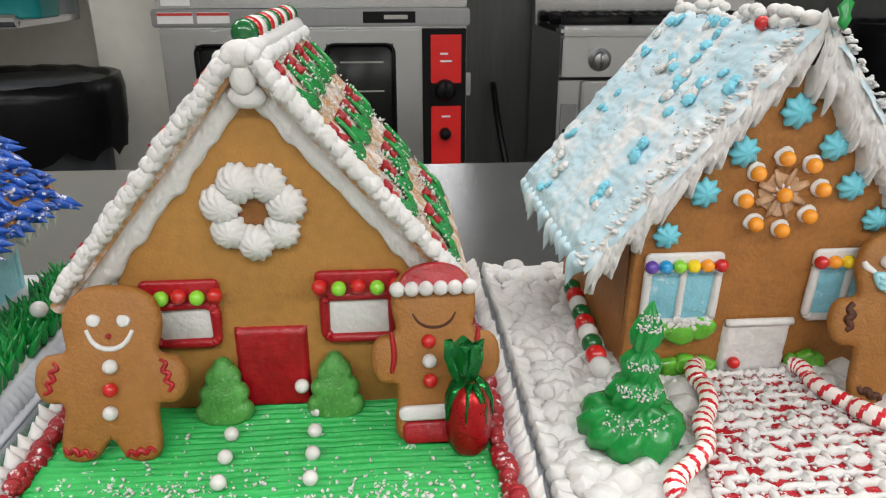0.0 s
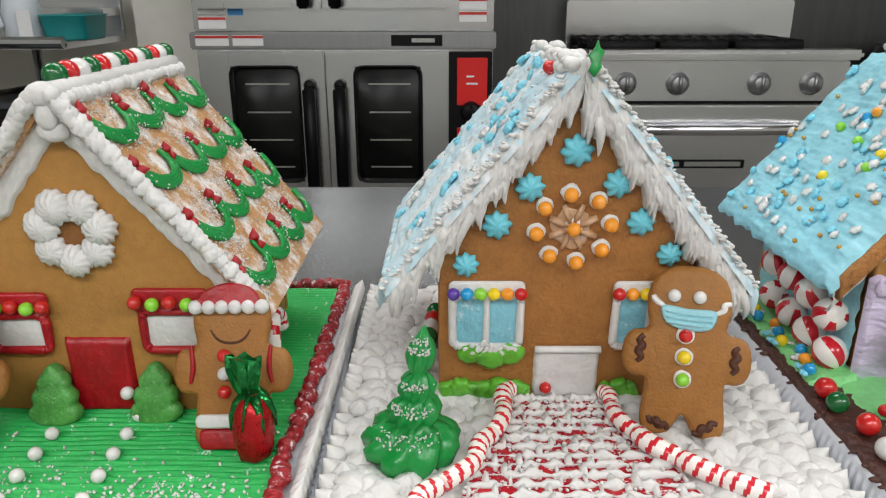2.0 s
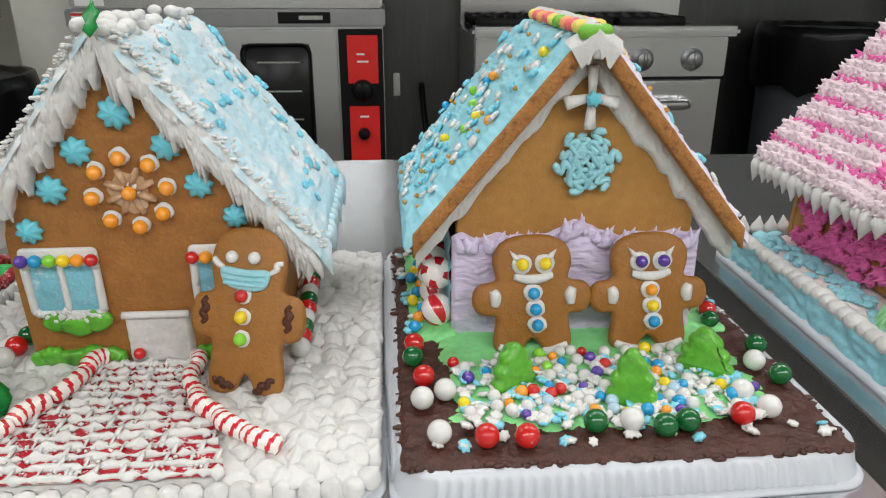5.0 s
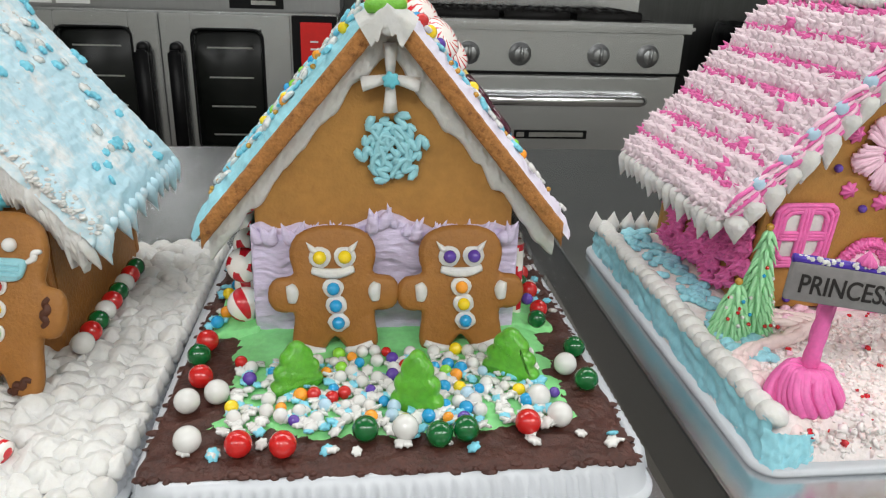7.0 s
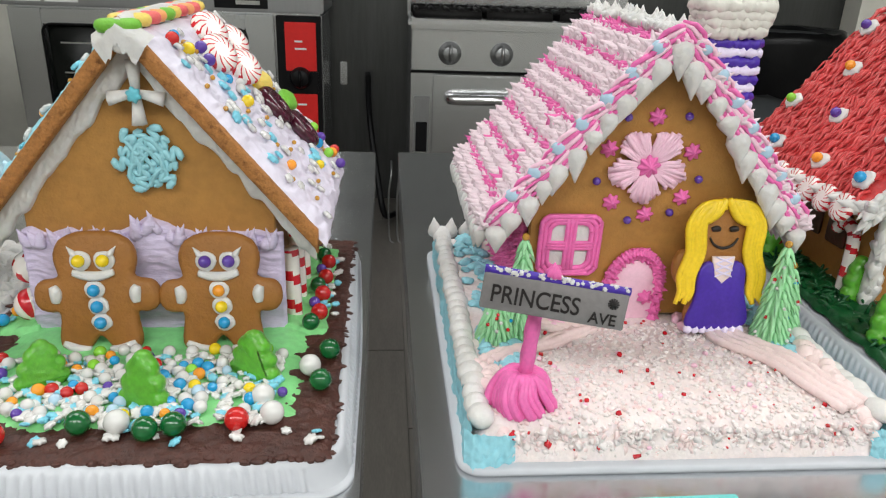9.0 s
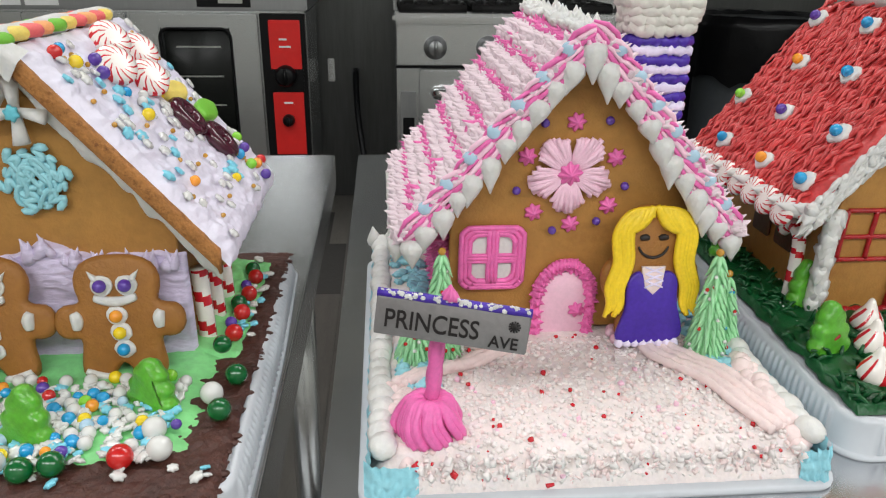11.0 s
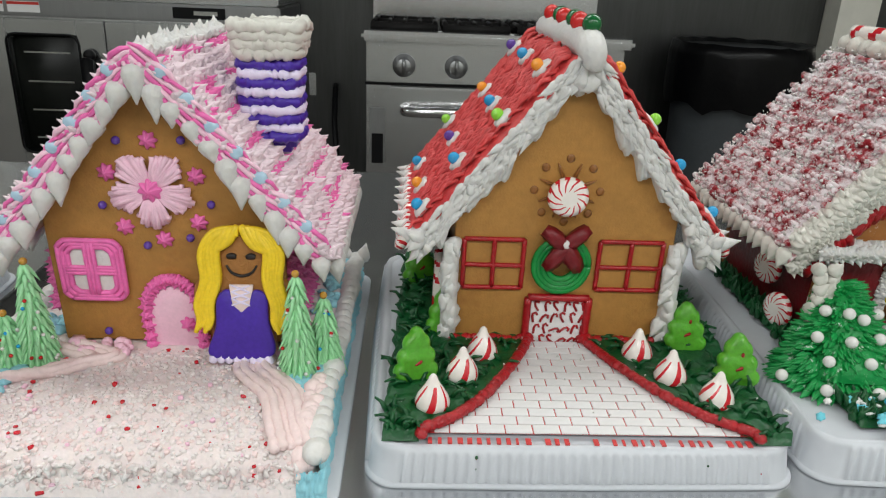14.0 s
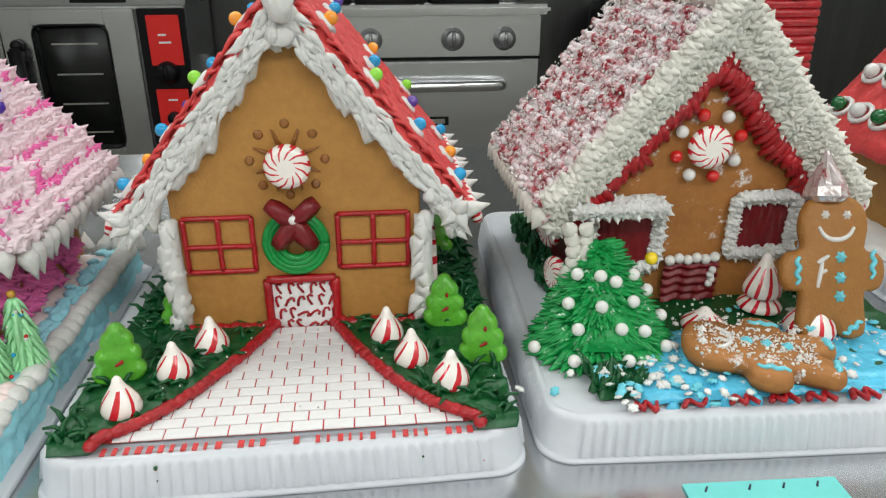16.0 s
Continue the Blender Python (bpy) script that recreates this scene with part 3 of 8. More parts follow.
# cooking range
rng = thing("cooking_range", (1.15, 3.0, 0), "stainless cooking range with four knobs and iron grates", "range")
mb = MB()
mb.box(0.648, 1.64, 2.80, 3.40, 0.14, 0.88, 0.005)
part("body", mb, STEEL, rng, smooth=False)
mb = MB()
mb.box(0.632, 1.662, 2.725, 2.84, 0.878, 0.915, 0.012)
part("front_rail", mb, STEEL, rng, smooth=False)
mb = MB()
mb.box(0.65, 1.635, 2.765, 2.802, 0.725, 0.874, 0.005)
part("control_panel", mb, STEEL, rng, smooth=False)
# black strip stands in for the shade between control panel and door
mb = MB()
mb.box(0.645, 1.64, 2.778, 2.80, 0.712, 0.722)
part("gap_shade", mb, BLACKP, rng, smooth=False)
for kx in (0.793, 0.992, 1.300, 1.497):
    k = MB()
    k.sweep([(kx, 2.766, 0.79), (kx, 2.758, 0.79), (kx, 2.757, 0.79), (kx, 2.735, 0.79), (kx, 2.73, 0.79)], lambda q: (0.045, 0.043, 0.034, 0.031, 0.024)[round(q * 4)], 20)
    k.box(kx - 0.007, kx + 0.007, 2.722, 2.733, 0.758, 0.822, 0.003)
    part("knob", k, STEEL_D, rng, "round steel burner knob")
d = MB()
d.box(0.735, 1.575, 2.768, 2.799, 0.2, 0.708, 0.006)
door = part("oven_door", d, STEEL, rng, "brushed steel oven door", smooth=False)
h = MB()
h.sweep([(0.80, 2.775, 0.622), (0.80, 2.735, 0.622), (0.815, 2.722, 0.622), (1.14, 2.716, 0.622), (1.47, 2.722, 0.622), (1.485, 2.735, 0.622), (1.485, 2.775, 0.622)], 0.021, 12)
part("handle", h, CHROME, door, "polished bar handle")
mb = MB()
mb.box(0.99, 1.285, 2.763, 2.7675, 0.463, 0.497, 0.001)
pl = part("name_plate", mb, BLACKP, door, "dark maker's plate", smooth=False)
for i, (a, b) in enumerate(((1.0, 1.03), (1.05, 1.27))):
    mb = MB()
    mb.box(a, b, 2.7615, 2.763, 0.471, 0.489)
    part("plate_bar", mb, RACK, pl, smooth=False)
mb = MB()
mb.box(0.662, 0.722, 2.792, 2.7985, 0.40, 0.62, 0.002)
part("side_panel", mb, STEEL_D, rng, smooth=False)
mb = MB()
mb.box(0.67, 0.715, 2.788, 2.792, 0.40, 0.52, 0.001)
part("vent_slot", mb, BLACKP, rng, smooth=False)
mb = MB()
mb.box(0.66, 1.635, 2.845, 3.3, 0.881, 0.9)
part("cooktop", mb, IRON, rng, smooth=False)
for gx in (0.79, 1.07, 1.36):
    for gy in (2.96, 3.18):
        g = MB()
        for q in (-0.12, -0.06, 0.0, 0.06, 0.12):
            g.box(gx + q - 0.008, gx + q + 0.008, gy - 0.105, gy + 0.105, 0.925, 0.945, 0.003)
        for q in (-0.1, 0.1):
            g.box(gx - 0.13, gx + 0.13, gy + q - 0.008, gy + q + 0.008, 0.90, 0.94, 0.003)
        g.sweep([(gx, gy, 0.9), (gx, gy, 0.918), (gx, gy, 0.924)], lambda q: 0.05 if q < 0.8 else 0.03, 14)
        part("grate", g, IRON, rng, "black cast iron grate")
mb = MB()
mb.box(0.645, 1.64, 3.31, 3.40, 0.88, 1.085, 0.006)
part("backguard", mb, STEEL, rng, smooth=False)
for fx in (0.7, 1.59):
    for fy in (2.86, 3.34):
        mb = MB()
        mb.sweep([(fx, fy, 0), (fx, fy, 0.145)], 0.025, 12)
        part("foot", mb, STEEL_D, rng)

# gas hose and pipes between oven and range
mb = MB()
mb.sweep(smooth_line([(0.47, 3.36, 0.62), (0.48, 3.2, 0.45), (0.52, 3.05, 0.2), (0.55, 3.0, 0.06), (0.6, 3.1, 0.03)], 24), 0.014, 10)
solo("gas_hose", mb, BLACKP, (0.5, 3.2, 0.03), "black flexible gas hose hanging behind the cooking range", "hose")
mb = MB()
for q in (0.575, 0.61):
    mb.sweep(smooth_line([(q, 2.86, 0.34), (q, 2.80, 0.3), (q - 0.01, 2.80, 0.2), (q - 0.005, 2.82, 0.02), (q + 0.012, 2.8, 0.0)], 20), 0.004, 8)
solo("fire_irons", mb, STEEL_D, (0.59, 2.82, 0), "two thin steel rods leaning beside the cooking range", "rods")
mb = MB()
mb.box(0.34, 0.372, 3.411, 3.4185, 0.56, 0.665, 0.003)
solo("wall_switch", mb, STEEL, (0.355, 3.415, 0.56), "narrow steel switch plate on the dark wall panel", "switch", smooth=False)


def waste_bin(x, y, h, r0, r1, label):
    b = thing("waste_bin", (x, y, 0), label, "waste bin", "waste bins")
    mb = MB()
    mb.sweep([(x, y, 0), (x, y, 0.02), (x, y, h * 0.5), (x, y, h - 0.03), (x, y, h)], lambda q: r0 + (r1 - r0) * q, 28)
    part("can", mb, CANGREY, b)
    mb = MB()
    n = 48
    rings = []
    for k, (q, z) in enumerate(((0.7, h - 0.05), (0.98, h + 0.015), (1.06, h + 0.02), (1.09, h - 0.03), (1.08, h - 0.16), (1.05, h - 0.24))):
        rings.append([(x + r1 * (q + 0.03 * nz(9 * math.cos(a), 9 * math.sin(a), k * 0.4)) * math.cos(a), y + r1 * (q + 0.03 * nz(9 * math.cos(a), 9 * math.sin(a), k * 0.4)) * math.sin(a),
                       z + (0.05 if k > 3 else 0.012) * nz(5 * math.cos(a), 5 * math.sin(a), k)) for a in (2 * math.pi * j / n for j in range(n))])
    mb.rings(rings, cap=False)
    part("bag", mb, BAG, b, "black plastic liner folded over the rim")


waste_bin(2.22, 3.08, 0.88, 0.23, 0.27, "grey round waste bin lined with a black bag")
waste_bin(-1.36, 2.74, 0.735, 0.24, 0.34, "waste bin lined with a shiny black bag")

# dish table with jug and tub
dish = thing("dish_table", (-1.9, 2.85, 0), "stainless dish table with a raised back and rolled edge", "table")
mb = MB()
mb.box(-2.9, -1.26, 2.66, 3.19, 0.925, 0.95, 0.004)
mb.sweep([(-2.9, 2.655, 0.95), (-1.26, 2.655, 0.95)], 0.022, 10)
mb.box(-2.9, -1.26, 3.17, 3.199, 0.95, 1.22, 0.004)
part("tabletop", mb, STEEL, dish, smooth=False)
mb = MB()
mb.box(-2.9, -1.26, 3.0, 3.16, 1.03, 1.06, 0.004)
part("back_ledge", mb, STEEL, dish, smooth=False)
for lx in (-2.8, -1.62):
    for ly in (2.73, 3.12):
        mb = MB()
        mb.sweep([(lx, ly, 0), (lx, ly, 0.926)], 0.02, 10)
        part("leg", mb, STEEL, dish)
jug = thing("plastic_jug", (-1.45, 2.76, 0.952), "translucent white plastic jug with a printed label", "jug")
mb = MB()
mb.sweep([(-1.45, 2.76, z) for z in (0.952, 0.96, 1.06, 1.11, 1.15, 1.19)], lambda q: (0.06, 0.068, 0.068, 0.055, 0.025, 0.022)[round(q * 5)], 20, flat=0.8)
part("body", mb, JUGP, jug)
mb = MB()
mb.box(-1.435, -1.385, 2.692, 2.696, 0.97, 1.06)
part("label", mb, STICKER, jug, smooth=False)
mb = MB()
mb.sweep(smooth_line([(-1.5, 2.71, 1.13), (-1.515, 2.695, 1.08), (-1.5, 2.70, 1.0)], 12), 0.012, 8)
part("handle", mb, JUGP, jug)
tub = thing("dish_tub", (-1.3, 2.82, 0.952), "teal plastic tub on the dish table", "tub")
mb = MB()
F_ = Frame((-1.29, 2.82, 0.951), (1, 0, 0), (0, 1, 0), (0, 0, 1))
rr = [[F_.p(q * a, q * b, z) for a, b in round_rect(-0.085, 0.085, -0.1, 0.1, 0.02)] for q, z in ((0.85, 0), (0.9, 0.01), (1.0, 0.085), (1.06, 0.088), (1.04, 0.092), (0.96, 0.085), (0.88, 0.015))]
mb.rings(rr)
part("body", mb, BINTEAL, tub)


# ---- iced houses: common pieces ----
SLOPE = 1.19
WALL_W, APEX = 0.067, 0.164
SPAN, RLEN = 0.141, 0.158
RBASE = 0.006


class House:
    """One gingerbread house: cx, y and z of the front wall's foot, s: how far the front leans forward."""

    def __init__(self, cx, y, z, s, label, depth=0.13, rlen=RLEN, over=0.008, wall=GINGER, roof=GINGER, side=None, apex=APEX, slope=SLOPE):
        self.cx, self.y, self.z, self.s, self.rlen, self.apex, self.slope = cx, y, z, s, rlen, apex, slope
        eave = apex - slope * WALL_W
        th = math.atan(slope)
        self.ob = thing("gingerbread_house", (cx, y + depth / 2, z), label, "gingerbread house", "gingerbread houses")
        self.front = Frame((cx, y, z), (1, 0, 0), (0, -s, 1), (0, -1, 0))
        c, q = math.cos(th), math.sin(th)
        self.roof = {}
        for sd in (1, -1):
            o = V((cx, y - over - s * apex, z + apex + 0.0015))
            self.roof[sd] = Frame(o, (0, 1, 0), (sd * c, s * q, -q), (sd * q, 0, c))
        self.side = {sd: Frame((cx + sd * WALL_W, y, z), (0, 1, 0), (0, 0, 1), (sd, 0, 0)) for sd in (1, -1)}
        shape = [(-WALL_W, 0), (WALL_W, 0), (WALL_W, eave), (0, apex), (-WALL_W, eave)]
        for name, yy in (("front_wall", 0.0), ("back_wall", depth)):
            mb = MB()
            f = Frame((cx, y + yy, z), (1, 0, 0), (0, -s, 1), (0, -1, 0))
            mb.pillow(f, shape, 0.005, 0.0012, c0=-0.005)
            part(name, mb, wall, self.ob, smooth=False)
        for sd in (1, -1):
            mb = MB()
            x1 = cx + sd * (WALL_W - 0.001)
            x0 = x1 - sd * 0.005
            mb.box(min(x0, x1), max(x0, x1), y + 0.0055, y + depth - 0.0005, z, z + eave - 0.003)
            part("side_wall", mb, side or wall, self.ob, smooth=False)
        for sd in (1, -1):
            mb = MB()
            mb.pillow(self.roof[sd], [(0, 0.001), (rlen, 0.001), (rlen, SPAN), (0, SPAN)], RBASE, 0.0015)
            part("roof_panel", mb, roof, self.ob, smooth=False)

    def F(self, X, Z, c=0.0):
        """A point of the front, from world x and z."""
        return self.front.p(X - self.cx, Z - self.z, c)

    def ice_roof(self, sd, m, thick=0.004, amp=0.0015, freq=90, label="", stroke=1.0, nu=90, nv=90):
        """Spread icing on one roof side, with an uneven edge."""
        fr, L = self.roof[sd], self.rlen
        mb = MB()

        def f(u, v):
            e = min(u, 1 - u, v, 1 - v)
            k = min(1, e * 14)
            a = -0.003 + (L + 0.006) * u
            b = -0.001 + (SPAN + 0.004) * v
            a += (0.003 * nz(v * 14, sd * 3, 5) if e < 0.01 else 0)
            b += (0.003 * nz(u * 16, sd * 5, 9) if e < 0.01 else 0)
            h = thick + amp * (nz(a * stroke, b, sd, freq) + 0.7 * nz(a * stroke, b, sd + 4, freq * 2.6) + 0.45 * nz(a * stroke, b, sd + 9, freq * 6))
            return fr.p(a, b, RBASE - 0.002 + (h + 0.002) * k ** 0.5)
        mb.grid(f, nu, nv)
        return part("roof_icing", mb, m, self.ob, label)

    def gable_line(self, sd, t, c=0.006, drop=0.0):
        """A point on the gable's edge: t 0 at the foot of the roof, 1 at the apex."""
        a = sd * (0.0885 * (1 - t))
        return self.front.p(a, self.apex + 0.006 - self.slope * abs(a) - drop, c)


def rope(mb, pts, r, pitch, m=0, squash=1.0, jitter=0.15):
    """A shell border: overlapping fat beads of icing along a line."""
    P = [V(p) for p in pts]
    L = sum((P[i + 1] - P[i]).length for i in range(len(P) - 1))
    n = max(2, int(L / pitch))
    run, i = 0.0, 0
    for k in range(n + 1):
        want = L * k / n
        while i < len(P) - 2 and run + (P[i + 1] - P[i]).length < want:
            run += (P[i + 1] - P[i]).length
            i += 1
        p = P[i].lerp(P[i + 1], min(1, (want - run) / max(1e-9, (P[i + 1] - P[i]).length)))
        q = r * (1 + jitter * (random.random() - 0.5) * 2)
        mb.ball(p + V((random.uniform(-1, 1), random.uniform(-1, 1), random.uniform(-1, 1))) * r * jitter, q, 9, 6, (1, 1, squash), m)


def frost_box(ob, name, x0, x1, y0, y1, z, hfun, m, nu=90, nv=90, label="", edge=0.004):
    """A sheet of icing on a tray, its height by hfun(x, y); edges come down to z."""
    mb = MB()

    def f(u, v):
        x, y = x0 + (x1 - x0) * u, y0 + (y1 - y0) * v
        e = min(x - x0, x1 - x, y - y0, y1 - y)
        k = min(1, max(0, e / edge))
        w = 0.0015 * nz(x, y, 3, 120) if e < 1e-6 else 0
        return (x + w, y + w, z + hfun(x, y) * k ** 0.5)
    mb.grid(f, nu, nv)
    return part(name, mb, m, ob, label)


def tray(x0, x1, y0, y1, z1, label, yaw=0.0, flange=0.008):
    """An upturned ribbed plastic cake base with a flange on the table."""
    cx, cy = (x0 + x1) / 2, (y0 + y1) / 2
    t = thing("cake_tray", (cx, cy, T), label, "cake tray", "cake trays")
    c, s = math.cos(radians(yaw)), math.sin(radians(yaw))
    fr = Frame((cx, cy, 0), (c, s, 0), (-s, c, 0), (0, 0, 1))
    hx, hy, r = (x1 - x0) / 2, (y1 - y0) / 2, 0.016
    pts = []
    for ax, ay, bx, by in ((hx, -hy + r, hx, hy - r), (hx - r, hy, -hx + r, hy), (-hx, hy - r, -hx, -hy + r), (-hx + r, -hy, hx - r, -hy)):
        n = int(math.hypot(bx - ax, by - ay) / 0.0013)
        for i in range(n):
            pts.append((ax + (bx - ax) * i / n, ay + (by - ay) * i / n, (0, 0.6, 1, 0.6)[i % 4]))
        ex, ey = bx, by
        ccx = math.copysign(hx - r, ex)
        ccy = math.copysign(hy - r, ey)
        a0 = math.atan2(ey - ccy, ex - ccx)
        for i in range(10):
            a = a0 + math.pi / 2 * i / 10
            pts.append((ccx + r * math.cos(a), ccy + r * math.sin(a), 0))
    h = z1 - T

    def ring(o, z, rib):
        out = []
        for a, b, q in pts:
            k = 1 + (o + rib * q) / math.hypot(a, b)
            L = math.hypot(a, b)
            out.append(fr.p(a + (o + rib * q) * a / L, b + (o + rib * q) * b / L, z))
        return out
    mb = MB()
    mb.rings([ring(-0.006, z1 - 0.002, 0), ring(-0.003, z1 - 0.0003, 0), ring(-0.0005, z1 - 0.001, 0), ring(0.0008, z1 - 0.003, 0), ring(0.0008, z1 - 0.0045, 0.0026), ring(0.0032, T + 0.004, 0.0032), ring(0.0042, T + 0.0025, 0)], cap=False)
    top = ring(-0.006, z1 - 0.002, 0)
    mb.add(top, [tuple(range(len(top)))])
    part("ribbed_wall", mb, PLASTIC, t)
    mb = MB()
    mb.rings([ring(0.0035, T + 0.003, 0), ring(flange * 0.8, T + 0.0025, 0), ring(flange, T + 0.0015, 0), ring(flange, T + 0.0002, 0), ring(0.003, T + 0.0002, 0)], cap=False)
    part("flange", mb, PLASTIC, t)
    return t


GBX = ((0.0, 0.13), (0.1, 0.08), (0.2, 0.02), (0.42, 0.0), (0.62, 0.03), (0.66, 0.12), (0.62, 0.25), (0.63, 0.33), (0.74, 0.33), (0.9, 0.35), (1.0, 0.43), (0.98, 0.54), (0.86, 0.6), (0.7, 0.61), (0.6, 0.64), (0.64, 0.72), (0.65, 0.82), (0.54, 0.93), (0.28, 0.99), (0.0, 1.0))


def man_outline(w, h, k=76):
    half = [(x * w / 2, y * h, 0) for x, y in GBX]
    pts = half + [(-x, y, 0) for x, y, _ in half[-2:0:-1]]
    return [(p.x, p.y) for p in smooth_line(pts, k, True)]


def cookie_frame(x, yb, zb, yt, zt, turn=0.0, yaw=0.0):
    """A frame for a cookie that leans back from its foot to its head."""
    up = V((0, yt - yb, zt - zb)).normalized()
    ex = V((math.cos(radians(turn)) * math.cos(radians(yaw)), math.sin(radians(yaw)), math.sin(radians(turn))))
    up = (up - ex * up.dot(ex)).normalized()
    return Frame((x, yb, zb), ex, up, ex.cross(up)), math.hypot(yt - yb, zt - zb)


def dab(mb, fr, pts, r, m, c=0.0075, n=7, k=14):
    """A line of icing on a cookie."""
    mb.sweep([fr.p(a, b, c) for a, b, _ in smooth_line([(a, b, 0) for a, b in pts], k)], lambda t: r * (0.6 + 0.4 * math.sin(math.pi * min(1, max(0, t)))), n, m=m)


def dot(mb, fr, a, b, r, m, c=0.0085, sq=1.0):
    p = fr.p(a, b, c)
    mb.ball(p, r, 12, 8, (1, sq, 1), m)


def zig(a0, b0, a1, b1, amp, k=5):
    """A wavy line between two points."""
    dx, dy = a1 - a0, b1 - b0
    L = math.hypot(dx, dy)
    return [(a0 + dx * i / k - dy / L * amp * (-1) ** i, b0 + dy * i / k + dx / L * amp * (-1) ** i) for i in range(k + 1)]


def gumdrop_tree(x, y, z, h, w, label, group, m=JELLY, turn=0.0, marks=0):
    """A flat sugar-jelly tree that stands on icing and leans a little back."""
    fr = Frame((x, y, z - 0.002), (math.cos(radians(turn)), math.sin(radians(turn)), 0), (0, 0.2, 0.98), (math.sin(radians(turn)), -math.cos(radians(turn)), 0.2))
    half = ((0.0, 0.0), (0.4, 0.0), (0.74, 0.05), (0.98, 0.12), (1.08, 0.22), (1.0, 0.31), (0.86, 0.36), (0.92, 0.44), (0.9, 0.53), (0.76, 0.6), (0.64, 0.63), (0.66, 0.71), (0.56, 0.81), (0.38, 0.88), (0.24, 0.96), (0.0, 1.0))
    pts = [(a * w / 2, b * h, 0) for a, b in half] + [(-a * w / 2, b * h, 0) for a, b in half[-2:0:-1]]
    mb = MB()
    mb.pillow(fr, [(p.x, p.y) for p in smooth_line(pts, 84, True)], 0.0095, 0.0028, c0=-0.0045)
    for q in range(marks):
        dab(mb, fr, ((-0.0015 + 0.003 * (q % 2), h * (0.35 + 0.25 * q)), (0.0015, h * (0.4 + 0.25 * q)), (0.001, h * (0.42 + 0.25 * q))), 0.0012, 1, 0.0045)
    return solo("gumdrop_tree", mb, [m, RED], (x, y, z), label, "candy tree", group)


def kiss(x, y, z, r, h, label, group, turns=0.25, fine=False):
    """A peppermint drop: fat base, pointed top, red stripes."""
    n = 30
    prof = ((0.8, 0.0), (1.0, 0.08), (1.02, 0.2), (0.88, 0.38), (0.64, 0.56), (0.43, 0.7), (0.3, 0.82), (0.21, 0.94), (0.08, 1.0))
    rings = [[(x + r * q * math.cos(2 * math.pi * j / n + turns * i), y + r * q * math.sin(2 * math.pi * j / n + turns * i), z + h * t) for j in range(n)] for i, (q, t) in enumerate(prof)]
    mb = MB()
    mb.rings(rings, 0, True, lambda i, j: 1 if i < 5 and (j % 3 == 0 if fine else j % 5 < 2 - (j // 5) % 2) else 0)
    return solo("peppermint_drop", mb, [MINT_W, MINT_R], (x, y, z), label, "candy", group)


def crumbs(mb, n, place, size, ms, flat=0.6):
    """Many small broken bits; place() gives a point."""
    for _ in range(n):
        p = V(place())
        s = random.uniform(*size)
        q = Euler((random.random() * 6, random.random() * 6, random.random() * 6)).to_matrix()
        vs = [p + q @ V((a * s * random.uniform(0.6, 1.2), b * s, c * s * flat)) for a in (-0.5, 0.5) for b in (-0.5, 0.5) for c in (-0.5, 0.5)]
        mb.add(vs, [(0, 1, 3, 2), (4, 6, 7, 5), (0, 4, 5, 1), (2, 3, 7, 6), (0, 2, 6, 4), (1, 5, 7, 3)], random.choice(ms))


def flake(mb, fr, a, b, r, c, m, lobes=6):
    """A small flower-shaped snowflake sprinkle."""
    n = lobes * 4
    t0 = random.random() * 6
    tx, ty = random.uniform(-0.25, 0.25), random.uniform(-0.25, 0.25)
    rings = []
    for q, z in ((0.92, 0.0), (1.0, 0.3), (0.84, 0.56), (0.4, 0.64)):
        ring = []
        for j in range(n):
            th = 2 * math.pi * j / n
            k = r * q * (0.86 + 0.14 * math.cos(lobes * th))
            x, y = k * math.cos(t0 + th), k * math.sin(t0 + th)
            ring.append(fr.p(a + x, b + y, c + z * r + tx * x + ty * y))
        rings.append(ring)
    mb.rings(rings, m)


def tuft(mb, fr, a, b, r, h, m=0, c0=0.0, k=7, lean=(0.0, 0.0)):
    """A piped star with sharp drawn-out ribs."""
    mb.star(fr, a, b, r * 0.8, h * 0.75, 6, random.random(), m, c0, lean, 0.2, True)
    t0 = random.random() * 6
    for i in range(k):
        th = t0 + 2 * math.pi * i / k
        w = random.uniform(0.55, 0.95)
        d = fr.ex * (math.cos(th) * w + lean[0] / r * 0.7) + fr.ey * (math.sin(th) * w + lean[1] / r * 0.7) + fr.ez * random.uniform(0.4, 0.8)
        if i == 0:
            mb.dollop(fr.p(a, b, c0), fr.ez + fr.ex * (lean[0] / r * 0.5) + fr.ey * (lean[1] / r * 0.5), h * 1.12, r * 0.5, m, 6)
        mb.dollop(fr.p(a + 0.25 * r * math.cos(th), b + 0.25 * r * math.sin(th), c0), d, h * random.uniform(0.65, 0.95), r * 0.46, m, 6)


def shard(mb, n, place, size, ms):
    """Many thin flat bits lying nearly level."""
    for _ in range(n):
        p = V(place())
        s = random.uniform(*size)
        q = Euler((random.gauss(0, 0.22), random.gauss(0, 0.22), random.random() * 6)).to_matrix()
        k = random.randint(4, 6)
        rad = [s * 0.6 * random.uniform(0.6, 1.1) for i in range(k)]
        ring = [(math.cos(2 * math.pi * i / k) * rad[i], math.sin(2 * math.pi * i / k) * rad[i]) for i in range(k)]
        h = min(0.0011, s * 0.3)
        mb.rings([[p + q @ V((x, y, -h)) for x, y in ring], [p + q @ V((x, y, h * 0.4)) for x, y in ring], [p + q @ V((x * 0.8, y * 0.8, h * 0.8)) for x, y in ring]], random.choice(ms))


